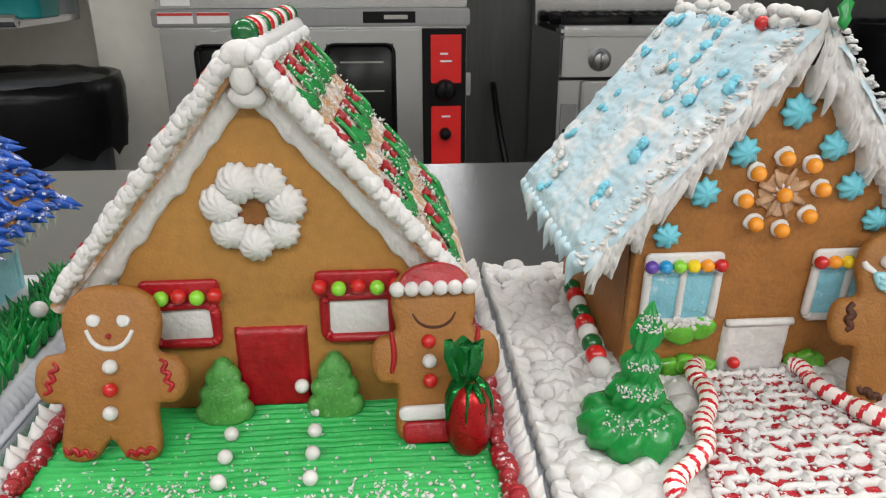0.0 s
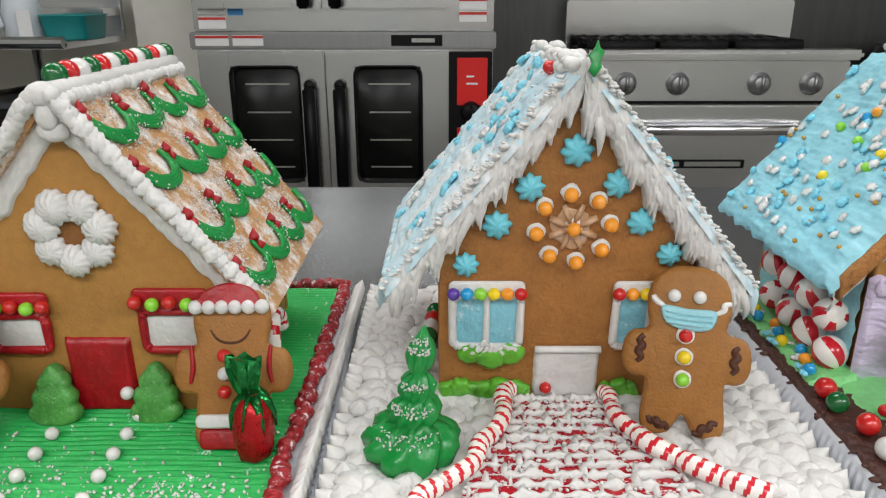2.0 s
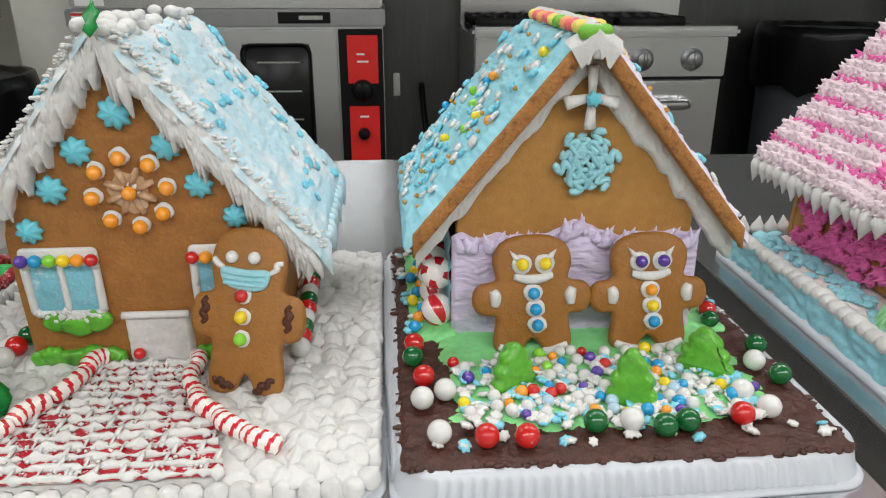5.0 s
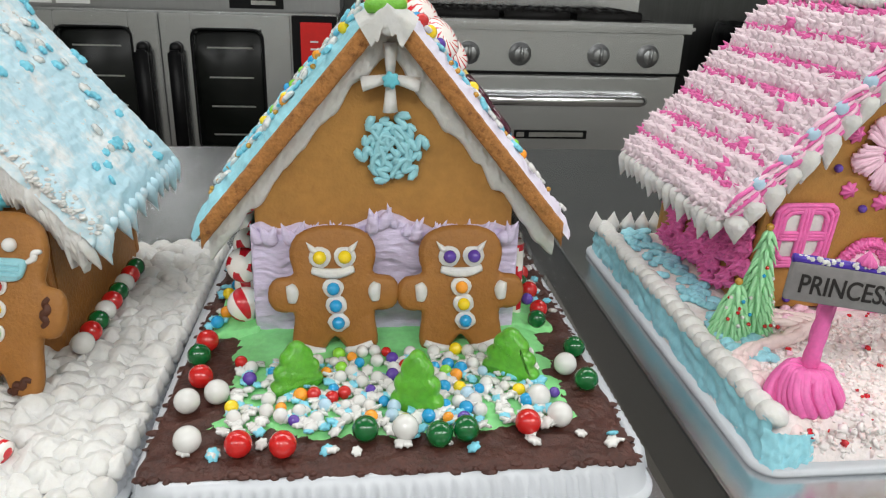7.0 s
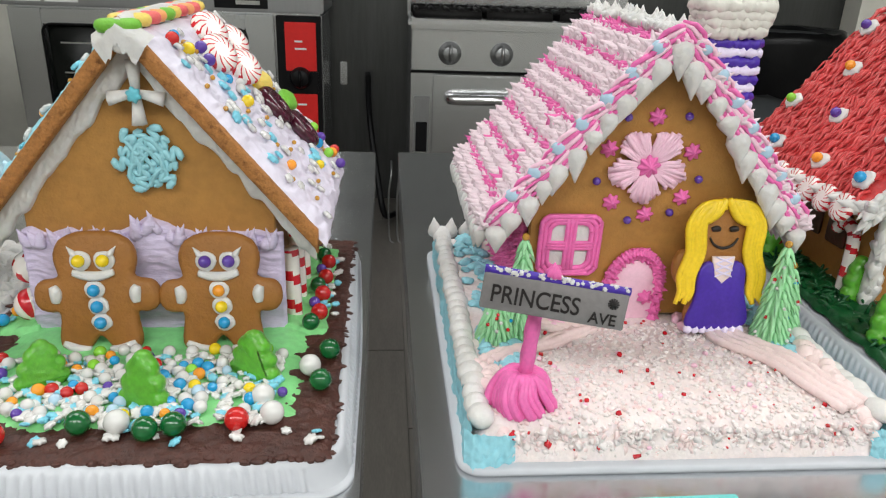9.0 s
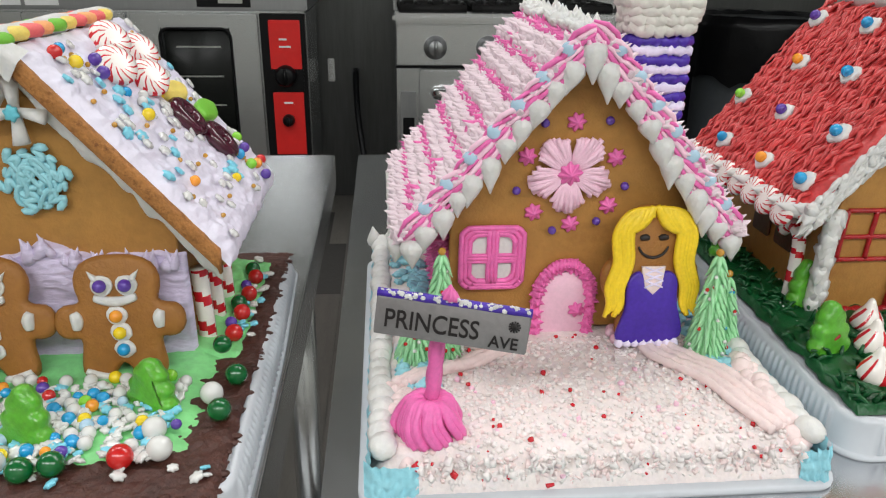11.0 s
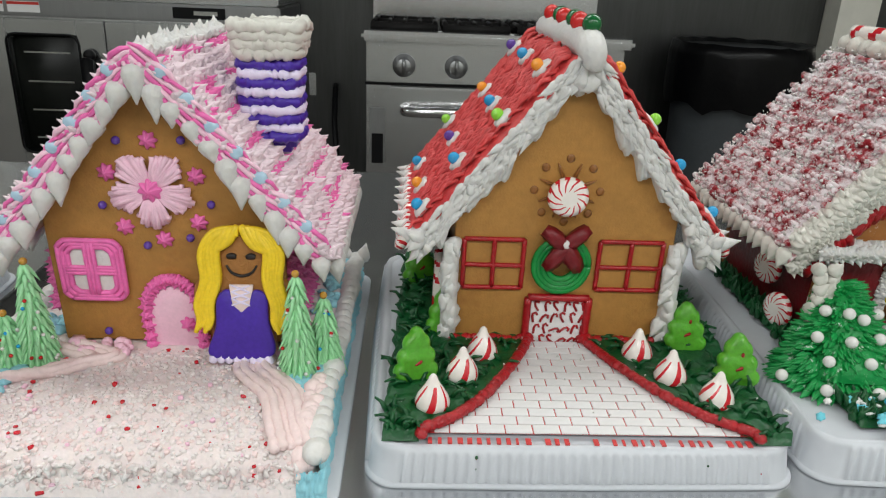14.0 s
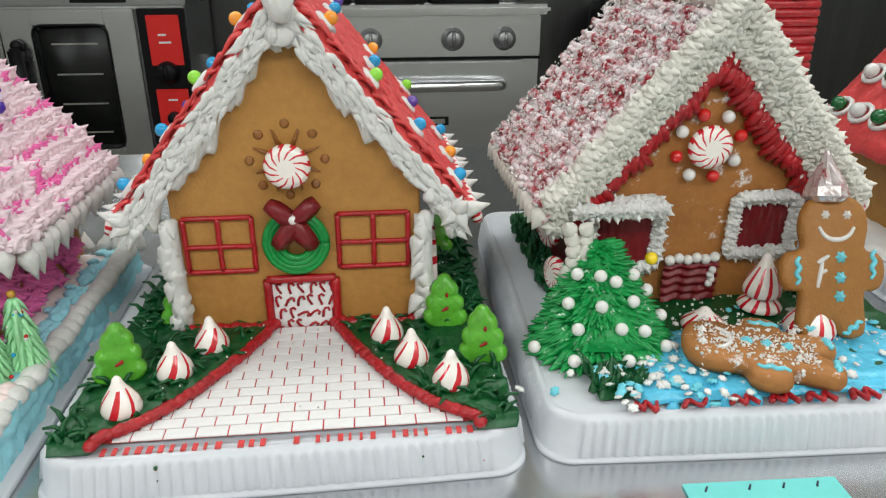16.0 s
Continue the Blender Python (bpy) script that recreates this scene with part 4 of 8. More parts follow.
def smear(mb, h, sd, r, c=0.004, drop=0.006, m=0, wob=0.002, k=26, flat=0.6, t0=0.0, t1=1.0):
    """A flat band of icing along the gable under the roof."""
    pts = []
    for i in range(k + 1):
        t = t0 + (t1 - t0) * i / k
        pts.append(h.gable_line(sd, t, c, drop + wob * nz(t * 9, sd, r * 100)))
    mb.sweep(pts, lambda t: r * (1 + 0.25 * nz(t * 12, sd * 2, 1)), 10, flat=flat, m=m)


def ruffle(mb, h, sd, w, thick, wob=0.003, ridges=26, ramp=0.0016, c0=0.004, top=0.006, m=0, slant=0.5, nu=110, nv=12, drip=0.0):
    """Spread icing along the gable: a band with stroke ridges, an uneven lower edge and drips."""
    seed = h.cx * 37 + sd * 5

    def f(u, v):
        t = u
        a = sd * 0.0895 * (1 - t)
        ww = w * (1 + 0.5 * wob / 0.003 * nz(t * 13, seed)) + 0.3 * wob * nz(t * 40, seed + 3) + drip * max(0.0, nz(t * 15, seed + 9)) ** 0.7 * (0.6 + 0.8 * nz(t * 60, seed + 4)) + 0.35 * drip * max(0.0, nz(t * 42, seed + 21))
        b = h.apex + 0.006 + top - h.slope * abs(a) - v * (ww + top)
        prof = math.sin(math.pi * min(1, 0.08 + 0.92 * v)) ** 0.55 if v < 1 else 0
        rd = math.sin((t * ridges + slant * v + 1.2 * nz(t * 9, v * 3, seed)) * 2 * math.pi)
        c = c0 + thick * prof + (ramp * rd * abs(rd) + 0.0012 * nz(t * 50, v * 8, seed)) * prof
        return h.front.p(a, b, c if v < 1 else -0.001)
    mb.grid(f, nu, nv, m)


# ---- house with green swags (red door, Santa-hat cookie) ----
A = House(-0.060, 0.309, 0.899, 0.03, "gingerbread house with green swags, white piped trim and red door", roof=GINGER_DUST, rlen=0.15)
tA = tray(-0.168, 0.050, 0.215, 0.488, 0.899, "white ribbed plastic cake base under a bright green iced lawn", 1.5)
frost_box(tA, "lawn", -0.158, 0.042, 0.221, 0.48, 0.898, lambda x, y: 0.0022 + 0.0011 * math.sin(y * 1500 + 3 * nz(x, y, 0, 18)) + 0.0008 * nz(x, y, 1, 50), LAWN_A, 60, 300, "bright green combed icing with sugar")
mb = MB()
for sd, x in ((1, 0.0435), (-1, -0.1595)):
    rope(mb, [(x, 0.222 + 0.262 * i / 20, 0.902) for i in range(21)], 0.0031, 0.0013, 0, 0.85, 0.6)
rope(mb, [(-0.1595 + 0.203 * i / 20, 0.482, 0.902) for i in range(21)], 0.0031, 0.0013, 0, 0.85, 0.6)
tagged(part("red_border", mb, RED_DUST, tA, "sugared dark red piped border"), kind="stuff")
mb = MB()
for x in (0.052, -0.168):
    for i in range(38):
        mb.dollop((x, 0.22 + 0.0071 * i, 0.894), (0.35 if x > 0 else -0.35, random.uniform(-0.2, 0.5), 1), random.uniform(0.011, 0.014), 0.0046)
part_each("icing_shell", mb, WHITE, tA)
mb = MB()
crumbs(mb, 620, lambda: (lambda x, y: (x, y, 0.9012))(*random.choice(((random.uniform(-0.15, 0.04), 0.222 + 0.07 * random.random() ** 2), (random.gauss(-0.1, 0.02), random.gauss(0.243, 0.008)), (random.gauss(-0.005, 0.02), random.gauss(0.236, 0.008))))), (0.0005, 0.0019), [0], 0.35)
tagged(part("sugar_sprinkle", mb, CANDY["white"], tA), kind="stuff")

for sd in (1, -1):
    fr = A.roof[sd]
    for r in range(4):
        for c in range(4):
            u0, v0 = 0.004 + 0.0368 * c + random.uniform(-0.001, 0.001), 0.011 + 0.0325 * r + random.uniform(-0.001, 0.001)
            w0, d0, tip = random.uniform(0.0186, 0.02), random.uniform(0.0195, 0.022), random.uniform(0.15, 0.4)
            mb = MB()
            for q, off in enumerate((0.0, 0.0015, 0.003, 0.0044)):
                pts = [fr.p(u0 + 0.019 - (w0 - off) * math.cos(math.pi * t) + 0.002 * tip * t, v0 + (d0 - off * 1.1) * math.sin(math.pi * t) ** 0.75 + 0.0015 * t * tip, RBASE + 0.0012 + (0.0004 + 0.0005 * q) * math.sin(math.pi * t) + 0.0004 * nz(t * 12, q, r + c * 4)) for t in (i / 18 for i in range(19))]
                mb.sweep(pts, lambda t, q=q: 0.0013 * (0.7 + 0.45 * math.sin(math.pi * (0.1 + 0.8 * t)) + 0.25 * nz(t * 14, q * 3.1, u0 * 90)), 7)
            part("icing_swag", mb, GREEN, A.ob, "green piped icing swag")
            mb = MB()
            mb.dollop(fr.p(u0 + 0.001, v0 + 0.002, RBASE + 0.0015), fr.ez * 0.6 + fr.ey * -0.9 + fr.ex * random.uniform(-0.8, 0.5), random.uniform(0.0055, 0.0075), 0.003)
            mb.dollop(fr.p(u0 - 0.0005, v0 + 0.0045, RBASE + 0.0015), fr.ez * 0.5 + fr.ex * random.uniform(-0.6, 0.9) + fr.ey * 0.3, random.uniform(0.0045, 0.006), 0.0029)
            part("icing_berry", mb, RED, A.ob, "red piped berry")
    mb = MB()

    def dusted(fr=fr):
        while True:
            a, b = random.uniform(0.006, 0.146), random.uniform(0.004, 0.134)
            if nz(a, b, fr.ey.x, 55) + 0.5 * nz(a, b, 3, 160) > random.uniform(-0.25, 0.35):
                return fr.p(a, b, RBASE + random.choice((0.0003, 0.0006, 0.003)))

    crumbs(mb, 2600, dusted, (0.0004, 0.0012), [0], 0.35)
    tagged(part("sugar_dust", mb, CANDY["white"], A.ob, "powdered sugar sprinkled over the roof"), kind="stuff")
    mb = MB()
    ruffle(mb, A, sd, 0.0195, 0.0028, 0.0011, 3, 0.0002, 0.001, -0.001)
    part("gable_icing", mb, WHITE, A.ob, "white icing smeared under the gable")
    mb = MB()
    n = 40
    for k in range(n):
        p = A.gable_line(sd, 0.0 + 0.95 * k / (n - 1), 0.0075, -0.0045 + random.uniform(-0.0008, 0.0008))
        d = V((sd * random.uniform(-0.2, 0.5), random.uniform(-0.5, -0.1), random.uniform(-0.9, -0.4)))
        q3 = random.uniform(0.0034, 0.0044)
        mb.sweep([p - d * 0.0042, p - d * 0.0025 + V((0, -0.0008, 0)), p + V((0, -0.0016, 0)), p + d * 0.0028 + V((0, -0.001, 0)), p + d * 0.005], lambda t, q3=q3: q3 * (0.35 + 0.68 * math.sin(math.pi * (0.14 + 0.72 * t))), 10, 5, 0.1, 0.2)
    part_each("icing_shell", mb, WHITE, A.ob)
mb = MB()
mb.ball(A.front.p(0.0, A.apex + 0.006, 0.007), 0.0066, 14, 9, (1.25, 0.8, 0.9))
mb.ball(A.front.p(0.0, A.apex - 0.003, 0.0075), 0.0056, 14, 9, (1.0, 0.6, 1.3))
mb.ball(A.front.p(0.0005, A.apex - 0.0105, 0.0055), 0.0064, 14, 9, (1.25, 0.5, 0.85))
mb.sweep([A.roof[1].p(u, -0.002, RBASE + 0.001) for u in (0.0, 0.03, 0.06, 0.09, 0.12, 0.15)], lambda t: 0.0046 * (1 + 0.3 * nz(t * 8, 1)), 10)
for k in range(30):
    for sd in (1, -1):
        mb.ball(A.roof[sd].p(0.002 + 0.0051 * k, 0.0035 + random.uniform(-0.001, 0.001), RBASE + 0.0015), random.uniform(0.0032, 0.0042), 8, 6)
part("ridge_icing", mb, WHITE, A.ob, "white shell icing along the ridge")
for k in range(13):
    p = A.roof[1].p(0.014 + 0.0113 * k, 0, RBASE + 0.0125)
    p.x = A.cx
    bead(A.ob, p, ("green", "red", "white")[k % 3], 0.0058, "ridge_candy")
# wreath of rosettes over a cut star
mb = MB()
mb.star(A.front, -0.0024, 0.103, 0.011, 0.0012, 8, 0)
part("cut_star", mb, GLUE, A.ob, "baked star cut-out")
mb = MB()
for k in range(7):
    a = 2 * math.pi * k / 7 + 0.2
    mb.star(A.front, -0.0024 + 0.0145 * math.cos(a), 0.103 + 0.0145 * math.sin(a), random.uniform(0.0072, 0.0084), random.uniform(0.006, 0.0082), 11, 0.9, lean=(0.001, -0.002), depth=0.1, soft=True)
part_each("rosette", mb, WHITE, A.ob, "white piped rosette of a wreath")


def hung_window(h, x0, x1, z0, z1, frame_m, pane_m, label, r=0.0026, bars=False):
    mb = MB()
    mb.pillow(h.front, [(a - h.cx, b - h.z) for a, b in round_rect(x0 + r * 0.5, x1 - r * 0.5, z0 + r * 0.5, z1 - r * 0.5, 0.003, 4)], 0.0022, 0.001)
    win = part("window", mb, pane_m, h.ob, label)
    mb = MB()
    pts = [h.F(a + 0.0006 * nz(a * 400, b * 400), b + 0.0006 * nz(a * 400, b * 400, 3), 0.0022) for a, b in round_rect(x0, x1, z0, z1, 0.004, 4)]
    mb.sweep(smooth_line(pts, 60, True) + [pts[0], pts[1]], lambda t: r * (1 + 0.18 * nz(t * 20, x0 * 50)), 8)
    if bars:
        mb.sweep([h.F((x0 + x1) / 2, z0 + (z1 - z0) * i / 6, 0.0024) for i in range(7)], r * 0.8, 8)
        if bars == 2:
            mb.sweep([h.F(x0 + (x1 - x0) * i / 6, (z0 + z1) / 2, 0.0024) for i in range(7)], r * 0.8, 8)
    part("frame", mb, frame_m, win)
    return win


for x0, x1, zt in ((-0.1135, -0.0845, 0.957), (-0.0345, -0.0025, 0.9595)):
    hung_window(A, x0, x1, 0.9372, zt, RED, WHITE, "white icing window with a red piped frame", 0.0024)
    mb = MB()
    w = x1 - x0
    mb.pillow(A.front, [(a - A.cx, b - A.z) for a, b in round_rect(x0 - 0.004, x1 + 0.003, zt - 0.001, zt + 0.0125, 0.003, 4)], 0.0035, 0.0015)
    part("window_hood", mb, RED, A.ob, "red icing awning")
    for k in range(5):
        bead(A.ob, A.F(x0 - 0.0015 + (w + 0.003) * k / 4, zt + 0.005 + 0.001 * (k % 2 == 0), 0.0055), ("red", "lime")[k % 2], 0.0036)
mb = MB()
mb.grid(lambda u, v: A.F(-0.0778 + 0.0341 * u + 0.0005 * nz(v * 9, u), 0.9 + 0.0436 * v + 0.0005 * nz(u * 9, v), (0.003 + 0.0006 * nz(u * 14, v * 3)) * (1 if 0 < u < 1 and 0 < v < 1 else 0)), 24, 24)
part("door", mb, RED, A.ob, "red iced door")
bead(A.ob, A.F(-0.0475, 0.9135, 0.006), "pearl", 0.0036, "door_knob")
gumdrop_tree(-0.0835, 0.296, 0.900, 0.0335, 0.025, "sugary green jelly tree beside the red door", "jelly trees by the red door", JELLYD)
gumdrop_tree(-0.0315, 0.298, 0.900, 0.0335, 0.025, "sugary green jelly tree beside the red door", "jelly trees by the red door", JELLYD)
for i in range(6):
    for xx in (-0.078 + 0.0006 * i, -0.0405 + 0.0006 * i):
        loose_ball((xx, 0.297 - 0.0168 * i, 0.9035), "pearl", 0.0034, "the green icing lawn", "white path pearls")
# candy sticks on the side wall
for k, yy in enumerate((0.33, 0.355, 0.38)):
    mb = MB()
    stick_mesh(mb, [(0.011, yy, 0.902), (0.0115, yy, 0.93), (0.0115, yy, 0.962)], 0.004, 22)
    part("candy_stick", mb, [MINT_W, MINT_R], A.ob, "red and white striped candy stick")
mb = MB()
stick_mesh(mb, [(0.024, 0.33, 0.902), (0.023, 0.335, 0.93), (0.022, 0.345, 0.938), (0.022, 0.356, 0.934), (0.022, 0.36, 0.925)], 0.0045, 30)
solo("candy_cane", mb, [MINT_W, MINT_R], (0.023, 0.34, 0.9), "striped candy cane leaning on the gingerbread house", "candy cane")

# gingerbread men by the red door
fr, hgt = cookie_frame(-0.1262, 0.272, 0.899, 0.297, 0.972, -2)
mb = MB()
mb.pillow(fr, man_outline(0.064, hgt), 0.0075, 0.003)
for a in (-0.0065, 0.006):
    mb.pillow(fr, blobby(a, hgt * 0.805, 0.003, 0.0027, 14, 0.2, a * 90), 0.002, 0.0009, 1, 0.0068)
dab(mb, fr, [(0.010 * math.sin(q), hgt * 0.78 - 0.0115 * math.cos(q) + 0.001) for q in (-1.3, -0.8, -0.3, 0.3, 0.8, 1.3)], 0.0013, 1)
for z, m in ((0.72, 2),):
    dot(mb, fr, 0, hgt * z, 0.0012, m)
for z, m in ((0.55, 1), (0.42, 3), (0.29, 1)):
    dot(mb, fr, 0.0008, hgt * z, 0.0032, m, 0.009)
for a, b, c, d in ((-0.026, 0.39, -0.022, 0.57), (0.026, 0.41, 0.022, 0.59), (-0.019, 0.08, -0.006, 0.055), (0.019, 0.08, 0.007, 0.055)):
    dab(mb, fr, zig(a, hgt * b, c, hgt * d, 0.0012, 6), 0.0012, 2, k=24)
solo("gingerbread_man", mb, [COOKIE, WHITE, RED, CANDY["red"]], (-0.126, 0.275, 0.9), "smiling gingerbread cookie with white icing face, standing on green icing", "cookie", "gingerbread men")
fr, hgt = cookie_frame(0.0165, 0.276, 0.900, 0.302, 0.976, 1)
mb = MB()
mb.pillow(fr, man_outline(0.058, hgt), 0.0075, 0.003)
hat = [(-0.0165, hgt * 0.86), (-0.012, hgt * 0.96), (0, hgt * 1.01), (0.012, hgt * 0.97), (0.0165, hgt * 0.86)]
mb.pillow(fr, [(p.x, p.y) for p in smooth_line([(a, b, 0) for a, b in hat], 20)], 0.0035, 0.001, 2, 0.0072)
for k in range(6):
    dot(mb, fr, -0.016 + 0.0064 * k, hgt * 0.865, 0.0036, 1, 0.0095)
dab(mb, fr, [(0.010 * math.sin(q), hgt * 0.755 - 0.009 * math.cos(q)) for q in (-1.3, -0.8, -0.3, 0.3, 0.8, 1.3)], 0.0008, 4, 0.0073)
for z, m in ((0.57, 3), (0.46, 1), (0.35, 3)):
    dot(mb, fr, -0.003, hgt * z, 0.0033, m, 0.009)
for s_ in (-1, 1):
    dab(mb, fr, ((s_ * 0.0195, hgt * 0.63), (s_ * 0.0185, hgt * 0.5), (s_ * 0.02, hgt * 0.4)), 0.0014, 2)
mb.pillow(fr, round_rect(-0.0175, 0.0165, hgt * 0.13, hgt * 0.215, 0.003), 0.0035, 0.0015, 1, 0.0065)
mb.pillow(fr, round_rect(-0.016, 0.015, 0.0, hgt * 0.125, 0.003), 0.003, 0.0015, 2, 0.0062)
solo("gingerbread_man", mb, [COOKIE, WHITE, RED, CANDY["red"], GINGERD], (0.016, 0.28, 0.9), "gingerbread cookie with red icing hat and pearl brim", "cookie", "gingerbread men")
# wrapped strawberry sweet
sw = thing("wrapped_sweet", (0.029, 0.262, 0.901), "strawberry sweet in red and green foil, standing upright", "sweet")
mb = MB()
mb.sweep([(0.029, 0.262 + 0.004 * t, 0.9015 + 0.033 * t) for t in (0, 0.08, 0.25, 0.5, 0.75, 0.92, 1.0)], lambda t: (0.004, 0.0075, 0.0092, 0.0098, 0.0092, 0.0065, 0.003)[round(t * 6)], 12, 6, 0.05, 0.1)
part("foil_body", mb, FOILR, sw, "red foil with gold flecks")
mb = MB()
for k in range(7):
    a = 2 * math.pi * k / 7
    mb.sweep([(0.029 + q * math.cos(a), 0.266 + q * math.sin(a), z) for q, z in ((0.003, 0.935), (0.0075, 0.931), (0.0102, 0.925), (0.0108, 0.918))], lambda t: 0.003 * (1 - 0.8 * t), 6, flat=0.35)
part("foil_leaves", mb, FOILG, sw, "green foil collar")
mb = MB()
rings = []
for i, (q, z) in enumerate(((0.003, 0.933), (0.003, 0.936), (0.005, 0.941), (0.0068, 0.947), (0.0072, 0.953))):
    rings.append([(0.027 + q * (1 + 0.3 * math.cos(7 * a + i)) * math.cos(a), 0.266 + 0.6 * q * (1 + 0.3 * math.cos(7 * a)) * math.sin(a), z + 0.002 * math.sin(5 * a)) for a in (2 * math.pi * j / 28 for j in range(28))])
mb.rings(rings)
part("foil_twist", mb, FOILG, sw, "twisted green foil end", smooth=False)

# ---- house with pale blue roof (masked cookie) ----
SPRINKLE = mat("sprinkle_blue", S(128, 206, 226), 0.4, var=0.06, scale=90)
B = House(0.183, 0.3255, 0.898, 0.07, "gingerbread house with pale blue iced roof and white icicles", wall=GINGER2, roof=GINGER2, apex=0.173, slope=1.22)
tB = tray(0.066, 0.302, 0.214, 0.488, 0.896, "white ribbed plastic cake base covered in snowy white icing", 0.5)
frost_box(tB, "snow", 0.070, 0.298, 0.2165, 0.486, 0.895, lambda x, y: 0.004 + 0.0012 * nz(x, y, 0, 90), WHITE, 60, 70, "white piped snow", 0.006)
mb = MB()
for i in range(25):
    for j in range(29):
        x, y = 0.074 + 0.0091 * (i + 0.5 * (j % 2)), 0.221 + 0.0091 * j
        if x > 0.297 or (0.118 < x < 0.248 and 0.335 < y < 0.44) or (y < 0.32 and abs(x - 0.181) < 0.026 + (0.32 - y) * 0.42):
            continue
        mb.star(GROUND, x + random.uniform(-0.003, 0.003), y + random.uniform(-0.003, 0.003), random.uniform(0.0058, 0.0085), random.uniform(0.0045, 0.0085), 6, random.random(), 0, 0.897, (random.uniform(-0.004, 0.004), random.uniform(-0.004, 0.004)), 0.12, random.random() < 0.6)
tagged(part("snow_piping", mb, WHITE, tB, "pointed dabs of white icing"), kind="stuff")
mb = MB()
for x, d in ((0.068, -1), (0.3, 1)):
    for i in range(26):
        mb.dollop((x, 0.22 + 0.0104 * i, 0.893), (d * 0.5, random.uniform(-0.4, 0.4), 0.9), 0.012, 0.006)
for i in range(24):
    mb.dollop((0.07 + 0.0098 * i, 0.2165, 0.892), (random.uniform(-0.3, 0.3), -0.5, 0.8), 0.011, 0.006)
part_each("icing_dollop", mb, WHITE, tB)

for sd in (1, -1):
    B.ice_roof(sd, BLUE, 0.0045, 0.0014, 110, "pale blue spread icing", 0.3, 110, 120)
    fr = B.roof[sd]
    mb = MB()
    for _ in range(60):
        a, b = random.uniform(0.008, 0.15), random.uniform(0.006, 0.134)
        if _ % 3:
            a, b = min(0.15, max(0.008, pa + random.gauss(0, 0.006))), min(0.134, max(0.006, pb + random.gauss(0, 0.006)))
        pa, pb = a, b
        flake(mb, fr, a, b, random.uniform(0.0026, 0.0042), RBASE + 0.0048, random.choice((0, 0, 1)))
    tagged(part("snowflake_sprinkles", mb, [SPRINKLE, CANDY["white"]], B.ob, "blue and white snowflake sprinkles"), kind="stuff")
    mb = MB()
    crumbs(mb, 260, lambda: fr.p(random.uniform(0.008, 0.148), 0.004 + abs(random.gauss(0, 0.05)) % 0.126, RBASE + 0.0042), (0.0006, 0.0018), [0], 0.3)
    tagged(part("icing_flecks", mb, WHITE, B.ob, "white icing flecks"), kind="stuff")
    mb = MB()
    pts = [B.gable_line(sd, t, 0.006, -0.004 + 0.002 * nz(t * 9, sd)) for t in (i / 30 for i in range(31))]
    ruffle(mb, B, sd, 0.0145, 0.0052, 0.004, 9, 0.0004, 0.005, 0.008, slant=0.5, nu=260, nv=22, drip=0.024)
    part("gable_icing", mb, WHITE, B.ob, "white icing spread along the gable")
    mb = MB()
    for k in range(9):
        t = min(1, max(0, (k + random.uniform(-0.6, 0.6)) / 8))
        p = B.gable_line(sd, t, 0.0072, random.uniform(-0.004, 0.008))
        ln = random.uniform(0.011, 0.021) * (1.25 if k % 7 == 3 else 1)
        w = sd * random.uniform(0.0, 0.75) * (1 - 0.6 * t)
        q3 = random.uniform(0.0016, 0.003)
        mb.sweep(smooth_line([p + V((-w * ln * 0.3, 0.003, 0.003)), p + V((w * ln * 0.1, -0.0012, -ln * 0.2)), p + V((w * ln * 0.45, -0.0004, -ln * 0.55)), p + V((w * ln * 0.62, 0.0022, -ln * 0.85)), p + V((w * ln * 0.66, 0.0045, -ln * 1.08))], 12), lambda q, q3=q3: q3 * (0.8 + 0.3 * math.sin(math.pi * min(1, q * 1.3))) * (1 - 0.8 * q ** 3), 9, flat=0.75)
    part_each("icicle", mb, WHITE, B.ob)
    mb = MB()
    for k in range(260):
        mb.ball(fr.p(-0.003 + 0.016 * random.random() ** 1.6, random.uniform(0.0, SPAN), RBASE + random.uniform(0.002, 0.0045)), random.uniform(0.0006, 0.0015), 6, 4, (1.4, 1.4, 0.7))
    tagged(part("edge_snow", mb, WHITE, B.ob, "rough white icing crumbs along the roof edge"), kind="stuff")
    mb = MB()
    for k in range(15):
        u = 0.004 + 0.0105 * k
        mb.dollop(fr.p(u, SPAN - 0.002, RBASE + 0.001), (sd * 0.3, random.uniform(-0.3, 0.3), -1), random.uniform(0.008, 0.02), 0.0042)
    part_each("icing_drip", mb, BLUE, B.ob)
mb = MB()
for _ in range(60):
    u = random.uniform(-0.002, 0.06) if _ < 36 else random.uniform(0.05, 0.15)
    p = B.roof[1].p(u, 0, RBASE + 0.006)
    mb.ball((B.cx + random.uniform(-0.007, 0.007), p.y, p.z + random.uniform(-0.005, 0.003)), random.uniform(0.002, 0.0042), 9, 6, (1.2, 1.1, 0.9))
tagged(part("ridge_icing", mb, WHITE, B.ob, "lumpy white icing on the ridge"), kind="stuff")
mb = MB()
lf = Frame(B.front.p(0.003, B.apex + 0.013, 0.014), (0.9, 0.2, 0.2), (0.1, 0.3, 0.95), (0, -1, 0.2))
mb.pillow(lf, [(a * 0.75, b * 0.75) for a, b in ((0, -0.011), (0.0045, -0.006), (0.003, -0.002), (0.0055, 0.003), (0.002, 0.006), (0, 0.011), (-0.002, 0.006), (-0.0055, 0.003), (-0.003, -0.002), (-0.0045, -0.006))], 0.003, 0.001)
part("holly_leaf", mb, GREEN, B.ob, "green holly leaf candy")
